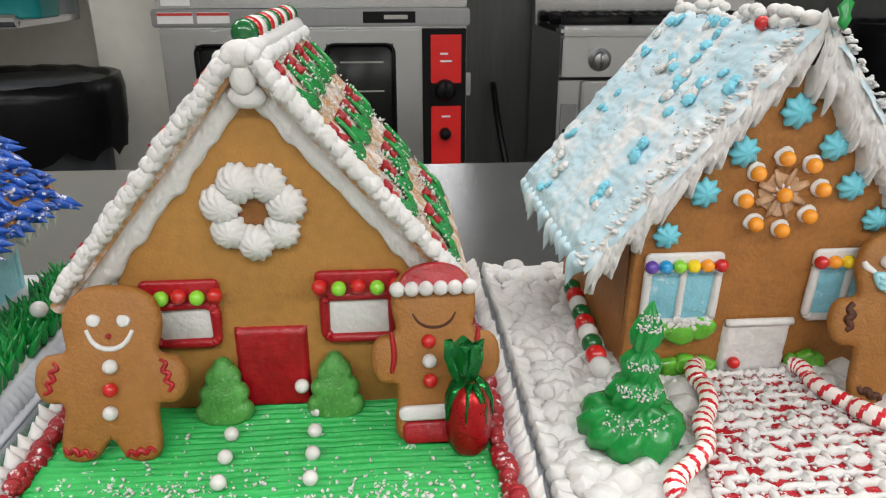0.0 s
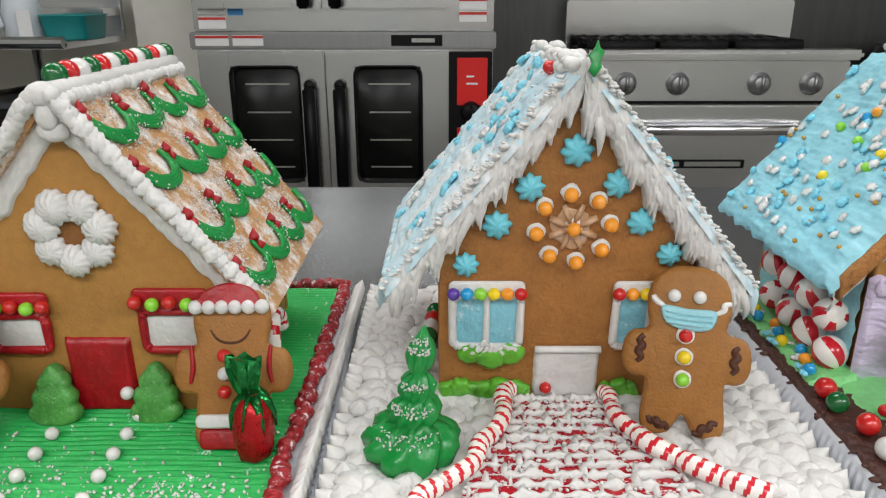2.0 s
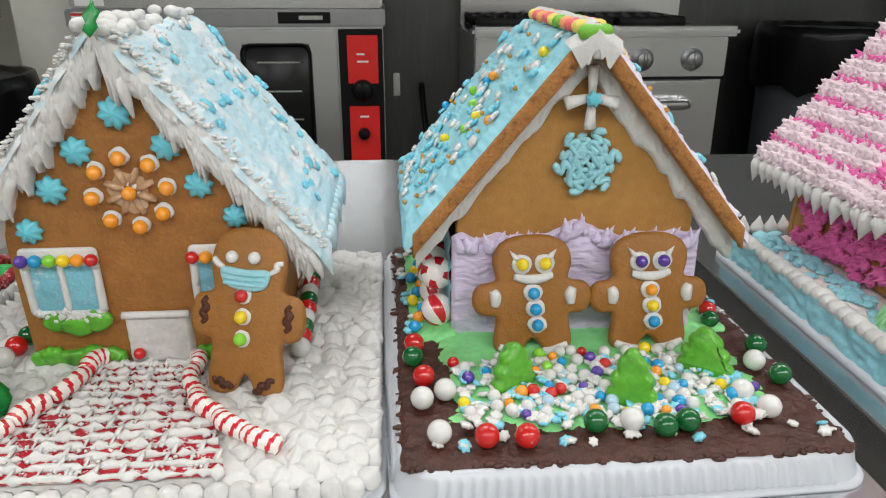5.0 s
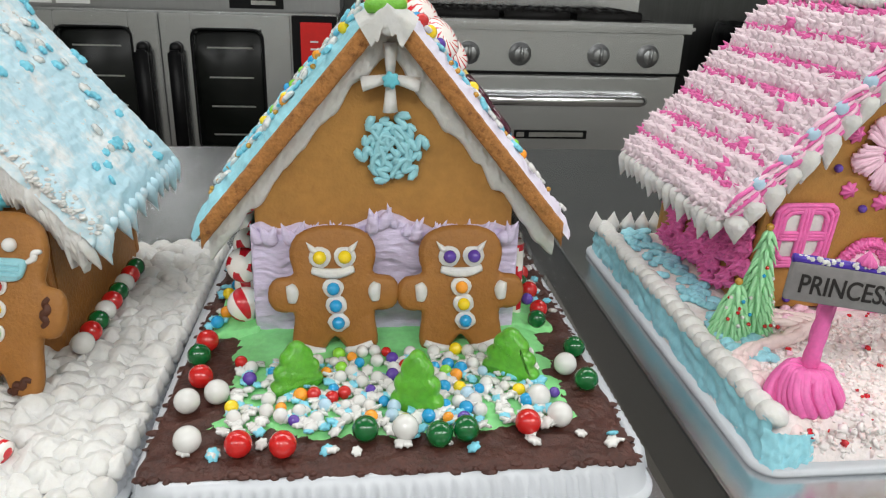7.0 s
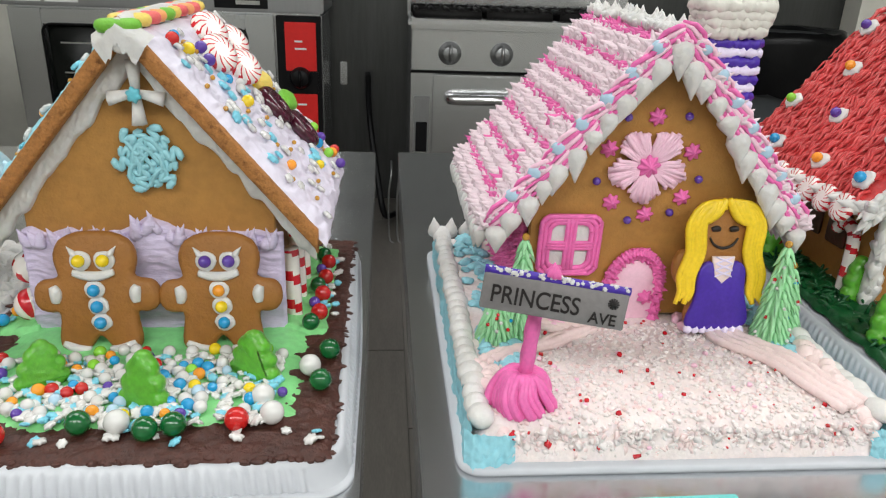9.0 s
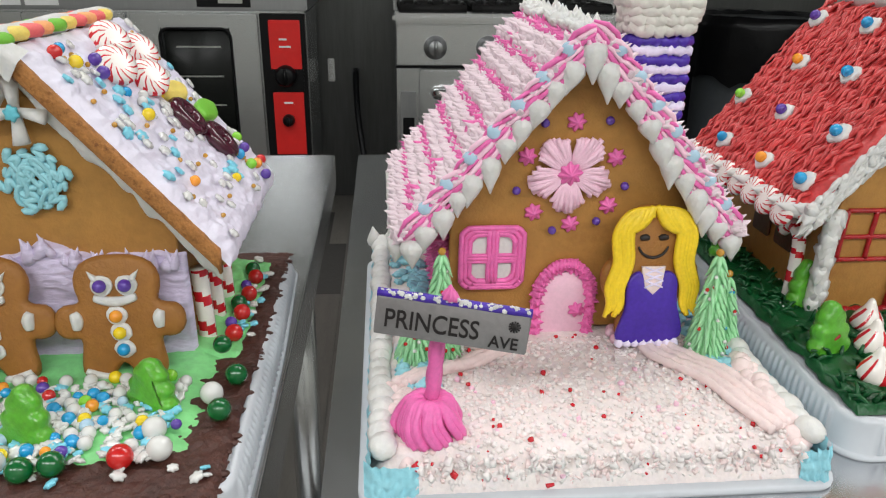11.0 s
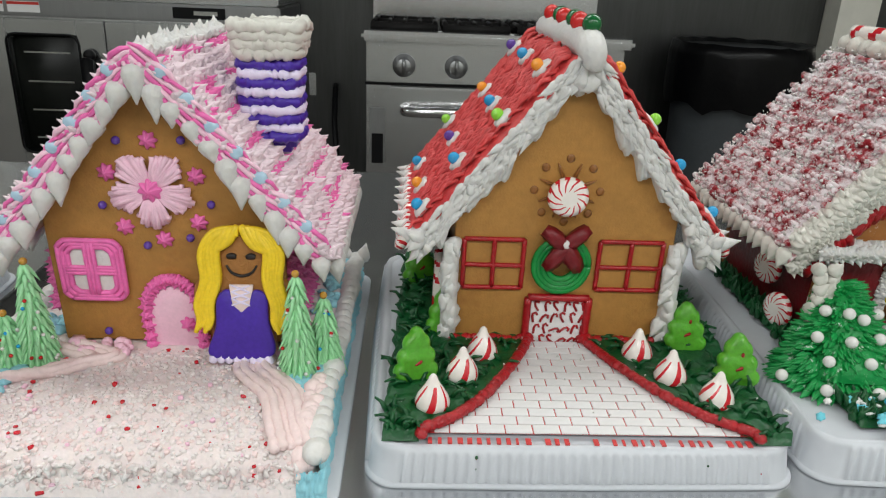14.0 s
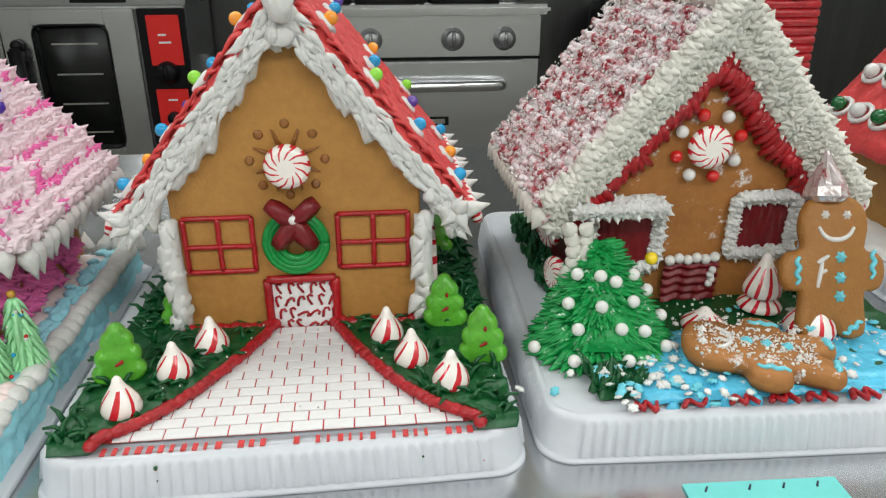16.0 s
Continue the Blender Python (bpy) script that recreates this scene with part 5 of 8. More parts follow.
bead(B.ob, B.roof[-1].p(0.03, 0.004, RBASE + 0.006), "red", 0.0035, "holly_berry")
for X, Z, r in ((0.1834, 1.0401, 0.0072), (0.1615, 1.0214, 0.0066), (0.2047, 1.0235, 0.0065), (0.1458, 1.0016, 0.0067), (0.2179, 1.0033, 0.0064), (0.1306, 0.9798, 0.006), (0.2342, 0.9858, 0.0058)):
    mb = MB()
    mb.star(B.front, X - B.cx, Z - B.z, r, 0.0055, 8, 0.35, depth=0.16, soft=True)
    part("icing_star", mb, TEAL, B.ob, "teal piped icing star")
mb = MB()
mb.pillow(B.front, blobby(0.001, 0.1025, 0.0105, 0.0105, 28, 0.35), 0.0012, 0.0006)
for k in range(8):
    a = 2 * math.pi * k / 8 + 0.4
    mb.sweep([B.front.p(0.001 + q * math.cos(a), 0.1025 + q * math.sin(a), 0.001) for q in (0.003, 0.008, 0.013)], lambda t: 0.0026 * (1 - 0.6 * abs(t - 0.4)), 8, flat=0.6)
part_each("caramel_rib", mb, GLAZE, B.ob, "glazed caramel star rib")
for k in range(9):
    a = 2 * math.pi * k / 8 + 0.13
    q = 0.0 if k == 8 else 0.0187
    X, Z = 0.001 + q * math.cos(a), 0.1025 + q * math.sin(a) * 0.98
    mb = MB()
    mb.pillow(B.front, blobby(X, Z, 0.0048, 0.0046, 14, 0.2, k), 0.0022, 0.001)
    part("icing_dab", mb, WHITE, B.ob)
    bead(B.ob, B.front.p(X, Z - 0.0005, 0.0042), "orange", 0.0037)
for x0, x1, cols in ((0.1235, 0.1595, ("purple", "blue", "lime", "yellow", "orange", "red")), (0.2095, 0.2455, ("red", "orange", "yellow", "lime", "blue", "purple"))):
    win = hung_window(B, x0, x1, 0.932, 0.9625, WHITE, PANE, "pale blue icing window with white frame", 0.0023, 1)
    mb = MB()
    mb.pillow(B.front, [(a - B.cx, b - B.z) for a, b in round_rect(x0 - 0.002, x1 + 0.002, 0.9605, 0.9705, 0.003, 4)], 0.003, 0.0012)
    part("window_hood", mb, WHITE, B.ob, "white icing band with beads")
    for k, cc in enumerate(cols):
        bead(B.ob, B.F(x0 + 0.0005 + 0.007 * k, 0.9643, 0.005), cc, 0.0034)
mb = MB()
for q, w in ((-0.011, 0.0075), (0.0, 0.0088), (0.011, 0.0075)):
    mb.pillow(B.front, blobby(0.1445 + q - B.cx, 0.9275 - 0.002 * (q == 0) - B.z, w, 0.0062, 30, 0.25, q * 300), 0.0055 + 0.0006 * (q == 0), 0.0022)
part("jelly_window_box", mb, JELLY, B.ob, "green jelly leaf window box")
mb = MB()
for _ in range(26):
    flake(mb, B.front, 0.1445 - B.cx + random.gauss(0, 0.006), 0.931 - B.z + random.gauss(0, 0.0018), 0.0018, 0.0045, 0)
tagged(part("window_sprinkles", mb, CANDY["white"], B.ob), kind="stuff")
mb = MB()
mb.grid(lambda u, v: B.F(0.168 + 0.0355 * u + 0.0006 * nz(v * 9, u), 0.9 + 0.0305 * v + 0.0006 * nz(u * 9, v), (0.0035 + 0.0007 * nz(u * 12, v * 4)) * (1 if 0 < u < 1 and 0 < v < 1 else 0)), 24, 24)
mb.sweep([B.F(0.168 + 0.0355 * i / 8, 0.9302 + 0.0006 * nz(i, 2), 0.003) for i in range(9)], 0.0022, 8)
part("door", mb, WHITE, B.ob, "white iced door")
bead(B.ob, B.F(0.1745, 0.9075, 0.006), "red", 0.0033, "door_knob")
mb = MB()
for x0, x1 in ((0.117, 0.139), (0.135, 0.165), (0.205, 0.225)):
    for q in (0.2, 0.5, 0.8):
        mb.pillow(B.front, blobby(x0 + (x1 - x0) * q - B.cx, 0.0062 + 0.002 * (q == 0.5), (x1 - x0) * 0.26, 0.006, 26, 0.3, x0 * 90 + q * 9), 0.006 + 0.0008 * (q == 0.5), 0.002)
part("jelly_hedge", mb, JELLY, B.ob, "translucent green jelly hedge")
# brick path of red jelly and white icing
pm = MB()


def path_half(y):
    return 0.0265 + max(0, 0.318 - y) * 0.33


pm.grid(lambda u, v: (0.181 + (2 * u - 1) * path_half(0.219 + 0.1 * v), 0.219 + 0.1 * v, 0.9012 + 0.0006 * nz(u * 9, v * 9)), 30, 30)
part("path", pm, mat("jelly_path_red", S(168, 14, 32), 0.25, var=0.2, scale=90, bump=0.3, dust=(SUGAR, 240, 0.55, 0.62)), tB, "glossy red jelly path")
mb = MB()
for j in range(14):
    y = 0.2205 + 0.0074 * j
    w = path_half(y)
    mb.sweep([(0.181 - w + 2 * w * i / 40, y + 0.0016 * nz(i * 0.6, j * 3.3), 0.9020) for i in range(41)], lambda t, j=j: max(0.0002, 0.0021 * (0.8 + 2.0 * nz(t * 22, j * 3.1))), 6, flat=0.5)
    k = int(2 * w / 0.0112)
    for i in range(k):
        x = 0.181 - w + 2 * w * (i + 0.25 + 0.5 * (j % 2)) / k
        if abs(x - 0.181) < w and random.random() < 0.85:
            mb.sweep([(x + 0.0008 * nz(i, j), y, 0.9020), (x, y + 0.0037, 0.9023), (x + 0.0008 * nz(i, j, 5), y + 0.0074, 0.9020)], 0.0018 * random.uniform(0.5, 1.4), 6, flat=0.5)
shard(mb, 650, lambda: (lambda y: (0.181 + random.uniform(-1, 1) * path_half(y), y, 0.9022))(random.uniform(0.22, 0.318)), (0.0006, 0.0026), [0])
tagged(part("path_joints", mb, WHITE, tB, "white icing lattice on the path"), kind="stuff")
for name, pts in (("l", ((0.1565, 0.321), (0.1505, 0.304), (0.1435, 0.278), (0.134, 0.257), (0.118, 0.238), (0.108, 0.222))), ("r", ((0.2045, 0.318), (0.208, 0.304), (0.2155, 0.2785), (0.2305, 0.258), (0.2455, 0.2435), (0.2625, 0.232)))):
    line = smooth_line([(a, b, 0.9055) for a, b in pts], 150)
    for i in range(5):
        mb = MB()
        bow = random.choice((-1, 1)) * random.uniform(0.0018, 0.004)
        seg = [p + V((bow * math.sin(math.pi * q / 29), 0, 0.0012 * math.sin(math.pi * q / 29))) for q, p in enumerate(line[i * 30:i * 30 + 30])]
        mb.sweep(seg, lambda t, q=random.uniform(0.95, 1.12): 0.0045 * q * (0.5 if t in (0.0, 1.0) else 0.95 + 0.06 * math.sin(math.pi * t)), 14, mfun=lambda i, j: 1 if ((j + 2 * i) % 14) < 5 else 0)
        solo("candy_cane_piece", mb, [MINT_W, MINT_R], tuple(seg[14]), "broken piece of striped peppermint stick edging the snowy path", "candy", "peppermint path edging")
# bead rows beside the walls
for k in range(9):
    for x in (0.103, 0.262):
        loose_ball((x + (0.0012 * k if x < 0.2 else -0.0003 * k), 0.318 + 0.0125 * k, 0.9085), ("white", "red", "green")[k % 3], 0.0058, "white icing beside the house", "red, white and green bead rows")
# piped tree
tr = thing("piped_tree", (0.102, 0.269, 0.8985), "dark green piped icing tree with a few white flecks", "icing tree")
mb = MB()


def swirl(mb, x, y, z, tiers, lobes, twist):
    """A piped mound of rising ruffled rings: tiers of (height, radius)."""
    n = lobes * 5
    rings = []
    for i, (h, r) in enumerate(tiers):
        rings.append([(x + h * 0.12 + r * (1 + 0.13 * math.cos(lobes * a + 1.3 * math.sin(2 * a))) * math.cos(a + twist * i), y + h * 0.1 + r * (1 + 0.13 * math.cos(lobes * a)) * math.sin(a + twist * i), z + h + 0.0016 * math.sin(a * 2 + i) * (r / 0.02)) for a in (2 * math.pi * j / n for j in range(n))])
    mb.rings(rings)


swirl(mb, 0.1020, 0.269, 0.8975, ((0.0, 0.0165), (0.004, 0.0205), (0.010, 0.0222), (0.015, 0.020), (0.019, 0.0155), (0.021, 0.0098), (0.0225, 0.0112), (0.027, 0.0122), (0.031, 0.0098), (0.033, 0.0066), (0.0345, 0.008), (0.039, 0.0086), (0.043, 0.0062), (0.0455, 0.0036), (0.049, 0.006), (0.054, 0.0068), (0.059, 0.0055), (0.063, 0.0028), (0.068, 0.0006)), 9, 0.11)
part("icing", mb, GREEN, tr)
mb = MB()


def on_tree():
    h, r = random.choice(((0.0165, 0.0195), (0.019, 0.0165), (0.0285, 0.0122), (0.030, 0.0112), (0.040, 0.0088), (0.057, 0.0068), (0.061, 0.005)))
    a = random.choice((3.9, 4.5, 5.1)) + random.gauss(0, 0.22)
    return (0.1020 + h * 0.12 + r * math.cos(a), 0.269 + h * 0.1 + r * math.sin(a), 0.8985 + h + random.uniform(-0.002, 0.002))


crumbs(mb, 300, on_tree, (0.0004, 0.0012), [0], 0.3)
tagged(part("snow_flecks", mb, WHITE, tr), kind="stuff")
# masked cookie
fr, hgt = cookie_frame(0.2385, 0.286, 0.900, 0.314, 0.981, 1, -15)
mb = MB()
mb.pillow(fr, man_outline(0.0615, hgt), 0.0075, 0.003)
for a in (-0.0075, 0.0045):
    dot(mb, fr, a, hgt * 0.825, 0.0033, 1, 0.0085)
mb.pillow(fr, [(p.x, p.y) for p in smooth_line([(a, b, 0) for a, b in ((-0.0125, hgt * 0.765), (0, hgt * 0.755), (0.0125, hgt * 0.75), (0.0115, hgt * 0.66), (0.006, hgt * 0.63), (-0.004, hgt * 0.635), (-0.0115, hgt * 0.68))], 36, True)], 0.0028, 0.001, 2, 0.0073)
for q in (0.735, 0.705, 0.675):
    dab(mb, fr, ((-0.011, hgt * q), (0, hgt * (q - 0.008)), (0.011, hgt * (q - 0.012))), 0.0011, 2, 0.0102)
dab(mb, fr, ((-0.012, hgt * 0.76), (-0.016, hgt * 0.79), (-0.0175, hgt * 0.82)), 0.0018, 1)
dab(mb, fr, ((0.0125, hgt * 0.735), (0.016, hgt * 0.76), (0.0165, hgt * 0.79), (0.0195, hgt * 0.80)), 0.0018, 1)
for z, m in ((0.6, 3), (0.475, 4), (0.345, 5)):
    mb.pillow(fr, blobby(-0.001, hgt * z, 0.0045, 0.0045, 14, 0.1, z * 9), 0.0015, 0.0007, 1, 0.0073)
    dot(mb, fr, -0.001, hgt * z, 0.0034, m, 0.0105)
for a, b, c, d in ((-0.0225, 0.42, -0.0215, 0.58), (0.0225, 0.40, 0.0235, 0.56), (-0.0165, 0.10, -0.006, 0.05), (0.0165, 0.115, 0.006, 0.03)):
    dab(mb, fr, zig(a, hgt * b, c, hgt * d, 0.0010, 5), 0.0023, 6, 0.0068, k=24)
solo("gingerbread_man", mb, [COOKIE, CANDY["pearl"], ICEBLUE, CANDY["red"], CANDY["yellow"], CANDY["lime"], GINGERD], (0.2375, 0.276, 0.9), "gingerbread cookie wearing a pale blue icing face mask", "cookie", "gingerbread men")

# ---- house with aqua and lilac roof (two cookies) ----
EDGE = mat("gingerbread_edge", S(172, 116, 60), 0.75, var=0.2, scale=120, bump=0.9, bscale=420, dark=(S(112, 66, 28), 190, 0.52, 0.7))
C = House(0.4165, 0.332, 0.904, 0.0, "gingerbread house with aqua and lilac roof and rough lilac front", over=0.009, roof=GINGER)
tC = tray(0.3125, 0.5235, 0.2115, 0.485, 0.9035, "white ribbed plastic cake base with chocolate icing and candy garden", 1.0, 0.007)
frost_box(tC, "chocolate", 0.3155, 0.5205, 0.2135, 0.482, 0.903, lambda x, y: 0.0021 + 0.0013 * nz(x * 0.5, y, 0, 150) + 0.001 * nz(x, y, 1, 330), CHOC, 150, 150, "dark chocolate icing", 0.003)
mb = MB()
for _ in range(190):
    e = random.random()
    x, y = (random.uniform(0.317, 0.5195), 0.2145) if e < 0.55 else ((0.3155, random.uniform(0.216, 0.48)) if e < 0.78 else (0.5205, random.uniform(0.216, 0.48)))
    mb.ball((x, y + random.uniform(-0.0012, 0.0012), 0.9028 + random.uniform(-0.0008, 0.0012)), random.uniform(0.0009, 0.0021), 7, 5, (random.uniform(0.8, 2.2), 1.1, 0.6))
tagged(part("chocolate_edge", mb, CHOC, tC, "ragged edge of chocolate icing"), kind="stuff")
mb = MB()


def garden(u, v):
    x = 0.336 + 0.168 * u
    y0 = 0.232 + 0.012 * abs(2 * u - 1) ** 2 + 0.005 * nz(u * 9, 2)
    y1 = 0.335
    e = min(u, 1 - u, v) * 12
    return (x + 0.004 * nz(v * 8, u, 4), y0 + (y1 - y0) * v, 0.904 + (0.0028 + 0.0012 * nz(u * 9, v * 7, 8) + 0.003 * v ** 4) * min(1, e))


mb.grid(garden, 80, 50)
for sd in (1, -1):
    mb.grid(lambda u, v, sd=sd: (C.cx + sd * (0.066 + 0.028 * u) + 0.002 * nz(v * 9, sd), 0.325 + 0.135 * v, 0.904 + (0.0045 * (1 - u) + 0.0025 + 0.002 * nz(u * 6, v * 14, sd)) * (1 if 0 < u < 1 and 0 < v < 1 else 0)), 20, 50)
part("garden", mb, LAWN_C, tC, "pale green icing lawn")

C.ice_roof(-1, AQUA, 0.0045, 0.0018, 130, "aqua spread icing", 0.22, 120, 130)
C.ice_roof(1, mat("icing_lilac_white", S(226, 221, 236), 0.42, var=0.05, scale=60, bump=0.4, bscale=160), 0.0045, 0.0019, 120, "pale lilac spread icing", 0.5, 110, 110)
for sd in (1, -1):
    fr = C.roof[sd]
    mb = MB()
    for _ in range(95):
        flake(mb, fr, random.uniform(0.008, 0.15), random.uniform(0.006, 0.134), random.uniform(0.0028, 0.0040), RBASE + 0.0052, random.choice((0, 1) if sd < 0 else (0, 0, 0, 0, 1)))
    tagged(part("snowflake_sprinkles", mb, [CANDY["white"], SPRINKLE], C.ob, "white and blue snowflake sprinkles"), kind="stuff")
    for _ in range(40):
        cc = "gold" if _ < 30 else random.choice(("orange", "yellow", "white", "lime", "blue"))
        a, b = random.uniform(0.006, 0.152), random.uniform(0.01, 0.136)
        bead(C.ob, fr.p(a, b, RBASE + 0.006), cc, 0.0014 if cc == "gold" else 0.003, "sugar_pearl" if cc == "gold" else "candy_bead")
fr = C.roof[1]
for a, b in ((0.062, 0.030), (0.088, 0.044), (0.085, 0.016), (0.108, 0.028)):
    mb = MB()
    mint_rings(mb, Frame(fr.p(a, b, RBASE + 0.007), fr.ex * 0.8 + fr.ez * 0.5, fr.ey, fr.ez * 0.85 - fr.ex * 0.5), 0, 0, 0.012, 0.008, 1.2)
    part("starlight_mint", mb, [MINT_W, MINT_R], C.ob, "red and white peppermint candy")
for a, b, cc in ((0.108, 0.058, "lemon"), (0.128, 0.078, "lime")):
    mb = MB()
    mb.pillow(fr, blobby(a, b, 0.017, 0.008, 20, 0.1, a * 50), 0.007, 0.003, c0=RBASE + 0.004)
    part("jelly_slice", mb, PEEL[cc], C.ob, "sugared jelly fruit slice")
for a, b in ((0.094, 0.074), (0.108, 0.097)):
    mb = MB()
    pts = [fr.p(a + 0.008 * math.cos(q), b + 0.010 * math.sin(q), RBASE + 0.007) for q in (2 * math.pi * i / 20 for i in range(21))]
    mb.sweep(pts, 0.0048, 10)
    part("jelly_ring", mb, JELLYP, C.ob, "dark plum jelly ring")
for a, b, cc in ((0.02, 0.012, "red"), (0.03, 0.02, "yellow"), (0.047, 0.03, "purple"), (0.052, 0.022, "purple"), (0.05, 0.06, "yellow"), (0.116, 0.112, "blue"), (0.12, 0.122, "lime"), (0.134, 0.112, "purple"), (0.13, 0.125, "orange"), (0.142, 0.126, "red"), (0.127, 0.134, "purple"), (0.138, 0.104, "lime")):
    bead(C.ob, fr.p(a, b, RBASE + 0.007), cc, 0.0036)
cols = ("lime", "lemon", "rose", "peach", "lime", "lemon", "rose", "peach", "rose", "lemon")
mb = MB()
mb.sweep([V((C.cx, C.y - 0.016 + 0.16 * i / 10, C.z + C.apex + 0.0095)) for i in range(11)], lambda t: 0.0056 * (0.85 + 0.3 * nz(t * 9, 3)) * (0.55 if t in (0.0, 1.0) else 1), 12)
part("ridge_icing", mb, WHITE, C.ob, "white ridge icing")
mb = MB()
mb.grid(lambda u, v: V((C.cx + (u - 0.5) * (0.03 - 0.016 * v), C.y - 0.013 - 0.004 * min(1, v * 3) + 0.012 * max(0, 0.3 - v), C.z + C.apex + 0.0135 - abs(u - 0.5) * 0.02 - (0.013 + 0.005 * nz(u * 7, 2)) * v)) + V((0, -0.0022 * math.sin(math.pi * u), 0)), 24, 12)
mb.ball((C.cx + 0.001, C.y - 0.0165, C.z + C.apex + 0.001), 0.0046, 14, 9, (1.3, 0.5, 1.2))
part("apex_icing", mb, WHITE, C.ob, "white icing blob at the front of the ridge")
for k, cc in enumerate(cols):
    mb = MB()
    y = C.y - 0.0125 + 0.0145 * k
    sk = Frame((C.cx, y, C.z + C.apex + 0.0108 - (0.0015 if k == 0 else 0)), (1, 0.5, 0.0), (-0.4, 0.9, 0), (0, 0, 1))
    mb.pillow(sk, blobby(0, 0, 0.0098, 0.0055, 18, 0.12, k), 0.0065, 0.0028, c0=-0.004)
    part("jelly_slice", mb, PEEL[cc], C.ob, "sugared jelly slice on the ridge")
for sd in (1, -1):
    mb = MB()
    ruffle(mb, C, sd, 0.0195, 0.0034, 0.0016, 3, 0.0002, 0.0012, -0.003)
    part("gable_icing", mb, WHITE, C.ob, "white icing under the gable")
    mb = MB()
    n = 40
    low = [(sd * 0.0915 * i / n, C.apex + 0.0005 - C.slope * 0.0915 * i / n + 0.0003 * nz(i * 0.9, sd)) for i in range(n + 1)]
    top = [(x, z + 0.0125 + 0.0005 * nz(x * 400, sd)) for x, z in low[::-1]]
    mb.pillow(C.front, low + top, 0.006, 0.001, c0=0.0085)
    part("roof_edge", mb, EDGE, C.ob, "bare baked edge of the roof panel")
mb = MB()
for q, a0 in ((0, 0), (1, math.pi / 2), (2, math.pi), (3, -math.pi / 2)):
    mb.sweep([C.front.p(0.002 + d * math.cos(a0) * 1.1, 0.1395 + d * math.sin(a0) * 1.3 - 0.003 * (q % 2 == 0) * d / 0.012, 0.0065) for d in (0.001, 0.005, 0.009, 0.0125)], lambda t: 0.0036 * (0.65 + 0.55 * t), 8, flat=0.7)
part("icing_cross", mb, WHITE, C.ob, "white four-armed icing ornament")
mb = MB()
flake(mb, C.front, 0.002, 0.139, 0.0045, 0.0095, 0)
part("snowflake_sprinkle", mb, TEAL, C.ob)
mb = MB()
for k in range(6):
    q0 = math.pi * k / 3 + 0.2
    d_, s_ = (math.cos(q0), math.sin(q0)), (-math.sin(q0), math.cos(q0))
    pts = [C.front.p(0.003 + d_[0] * r + s_[0] * 0.0026 * (-1) ** i, 0.1045 + d_[1] * r * 1.05 + s_[1] * 0.0026 * (-1) ** i, 0.003 + 0.0008 * (i % 2)) for i, r in enumerate((0.003, 0.006, 0.009, 0.012, 0.0148, 0.0172, 0.0165))]
    mb.sweep(smooth_line(pts, 36), lambda t: 0.0018 * (1 if 0.04 < t < 0.96 else 0.55) * (1 + 0.3 * nz(t * 14, k)), 8)
    pts = [C.front.p(0.003 + r * math.cos(q0 + 0.52 + w), 0.1045 + 1.05 * r * math.sin(q0 + 0.52 + w), 0.0028) for r, w in ((0.006, -0.3), (0.009, 0.25), (0.011, -0.2), (0.0135, 0.2), (0.0145, -0.1))]
    mb.sweep(smooth_line(pts, 24), lambda t: 0.0016 * (1 if 0.05 < t < 0.95 else 0.55), 8)
for k in range(10):
    a, b = random.gauss(0, 0.005), random.gauss(0, 0.006)
    pts = [C.front.p(0.003 + a + 0.0048 * math.sin(q + k), 0.1045 + b + 0.0055 * math.cos(q * 1.3 + 2 * k), 0.003 + 0.0015 * math.sin(q)) for q in (0, 0.8, 1.6, 2.4, 3.2)]
    mb.sweep(smooth_line(pts, 16), 0.0013, 7)
part_each("icing_squiggle", mb, ICEBLUE, C.ob, "ice-blue icing squiggle of a snowflake")
mb = MB()


def lilac(u, v):
    top = 0.063 + 0.004 * nz(u * 14, 1) + 0.008 * math.exp(-((u - 0.5) / 0.08) ** 2)
    e = 1 if 0 < u < 1 and v < 1 else 0
    return C.front.p(-0.0695 + 0.1405 * u, top * v, (0.0042 + 0.002 * nz(u * 5, v * 8, 2) + 0.0011 * nz(u * 9 + v * 14, v * 30, 5) + 0.0009 * nz(u * 34, v * 44, 8)) * e)


mb.grid(lilac, 120, 60)
for k in range(60):
    u = random.random()
    a = -0.066 + 0.134 * u
    top = 0.062 + 0.01 * math.exp(-((u - 0.5) / 0.08) ** 2)
    mb.dollop(C.front.p(a, top - 0.008, 0.004), (random.uniform(-0.5, 0.5), -0.3, 1), random.uniform(0.007, 0.016), random.uniform(0.0022, 0.0042), n=7)
tagged(part("front_icing", mb, LAVENDER, C.ob, "rough pale lilac icing over the lower front"), kind="stuff")
mb = MB()
mb.grid(lambda u, v: C.side[-1].p(0.003 + 0.122 * u, 0.062 * v, 0.003 + 0.0018 * nz(u * 20, v * 9)), 40, 20)
part("side_icing", mb, AQUA, C.ob, "aqua icing on the side wall")
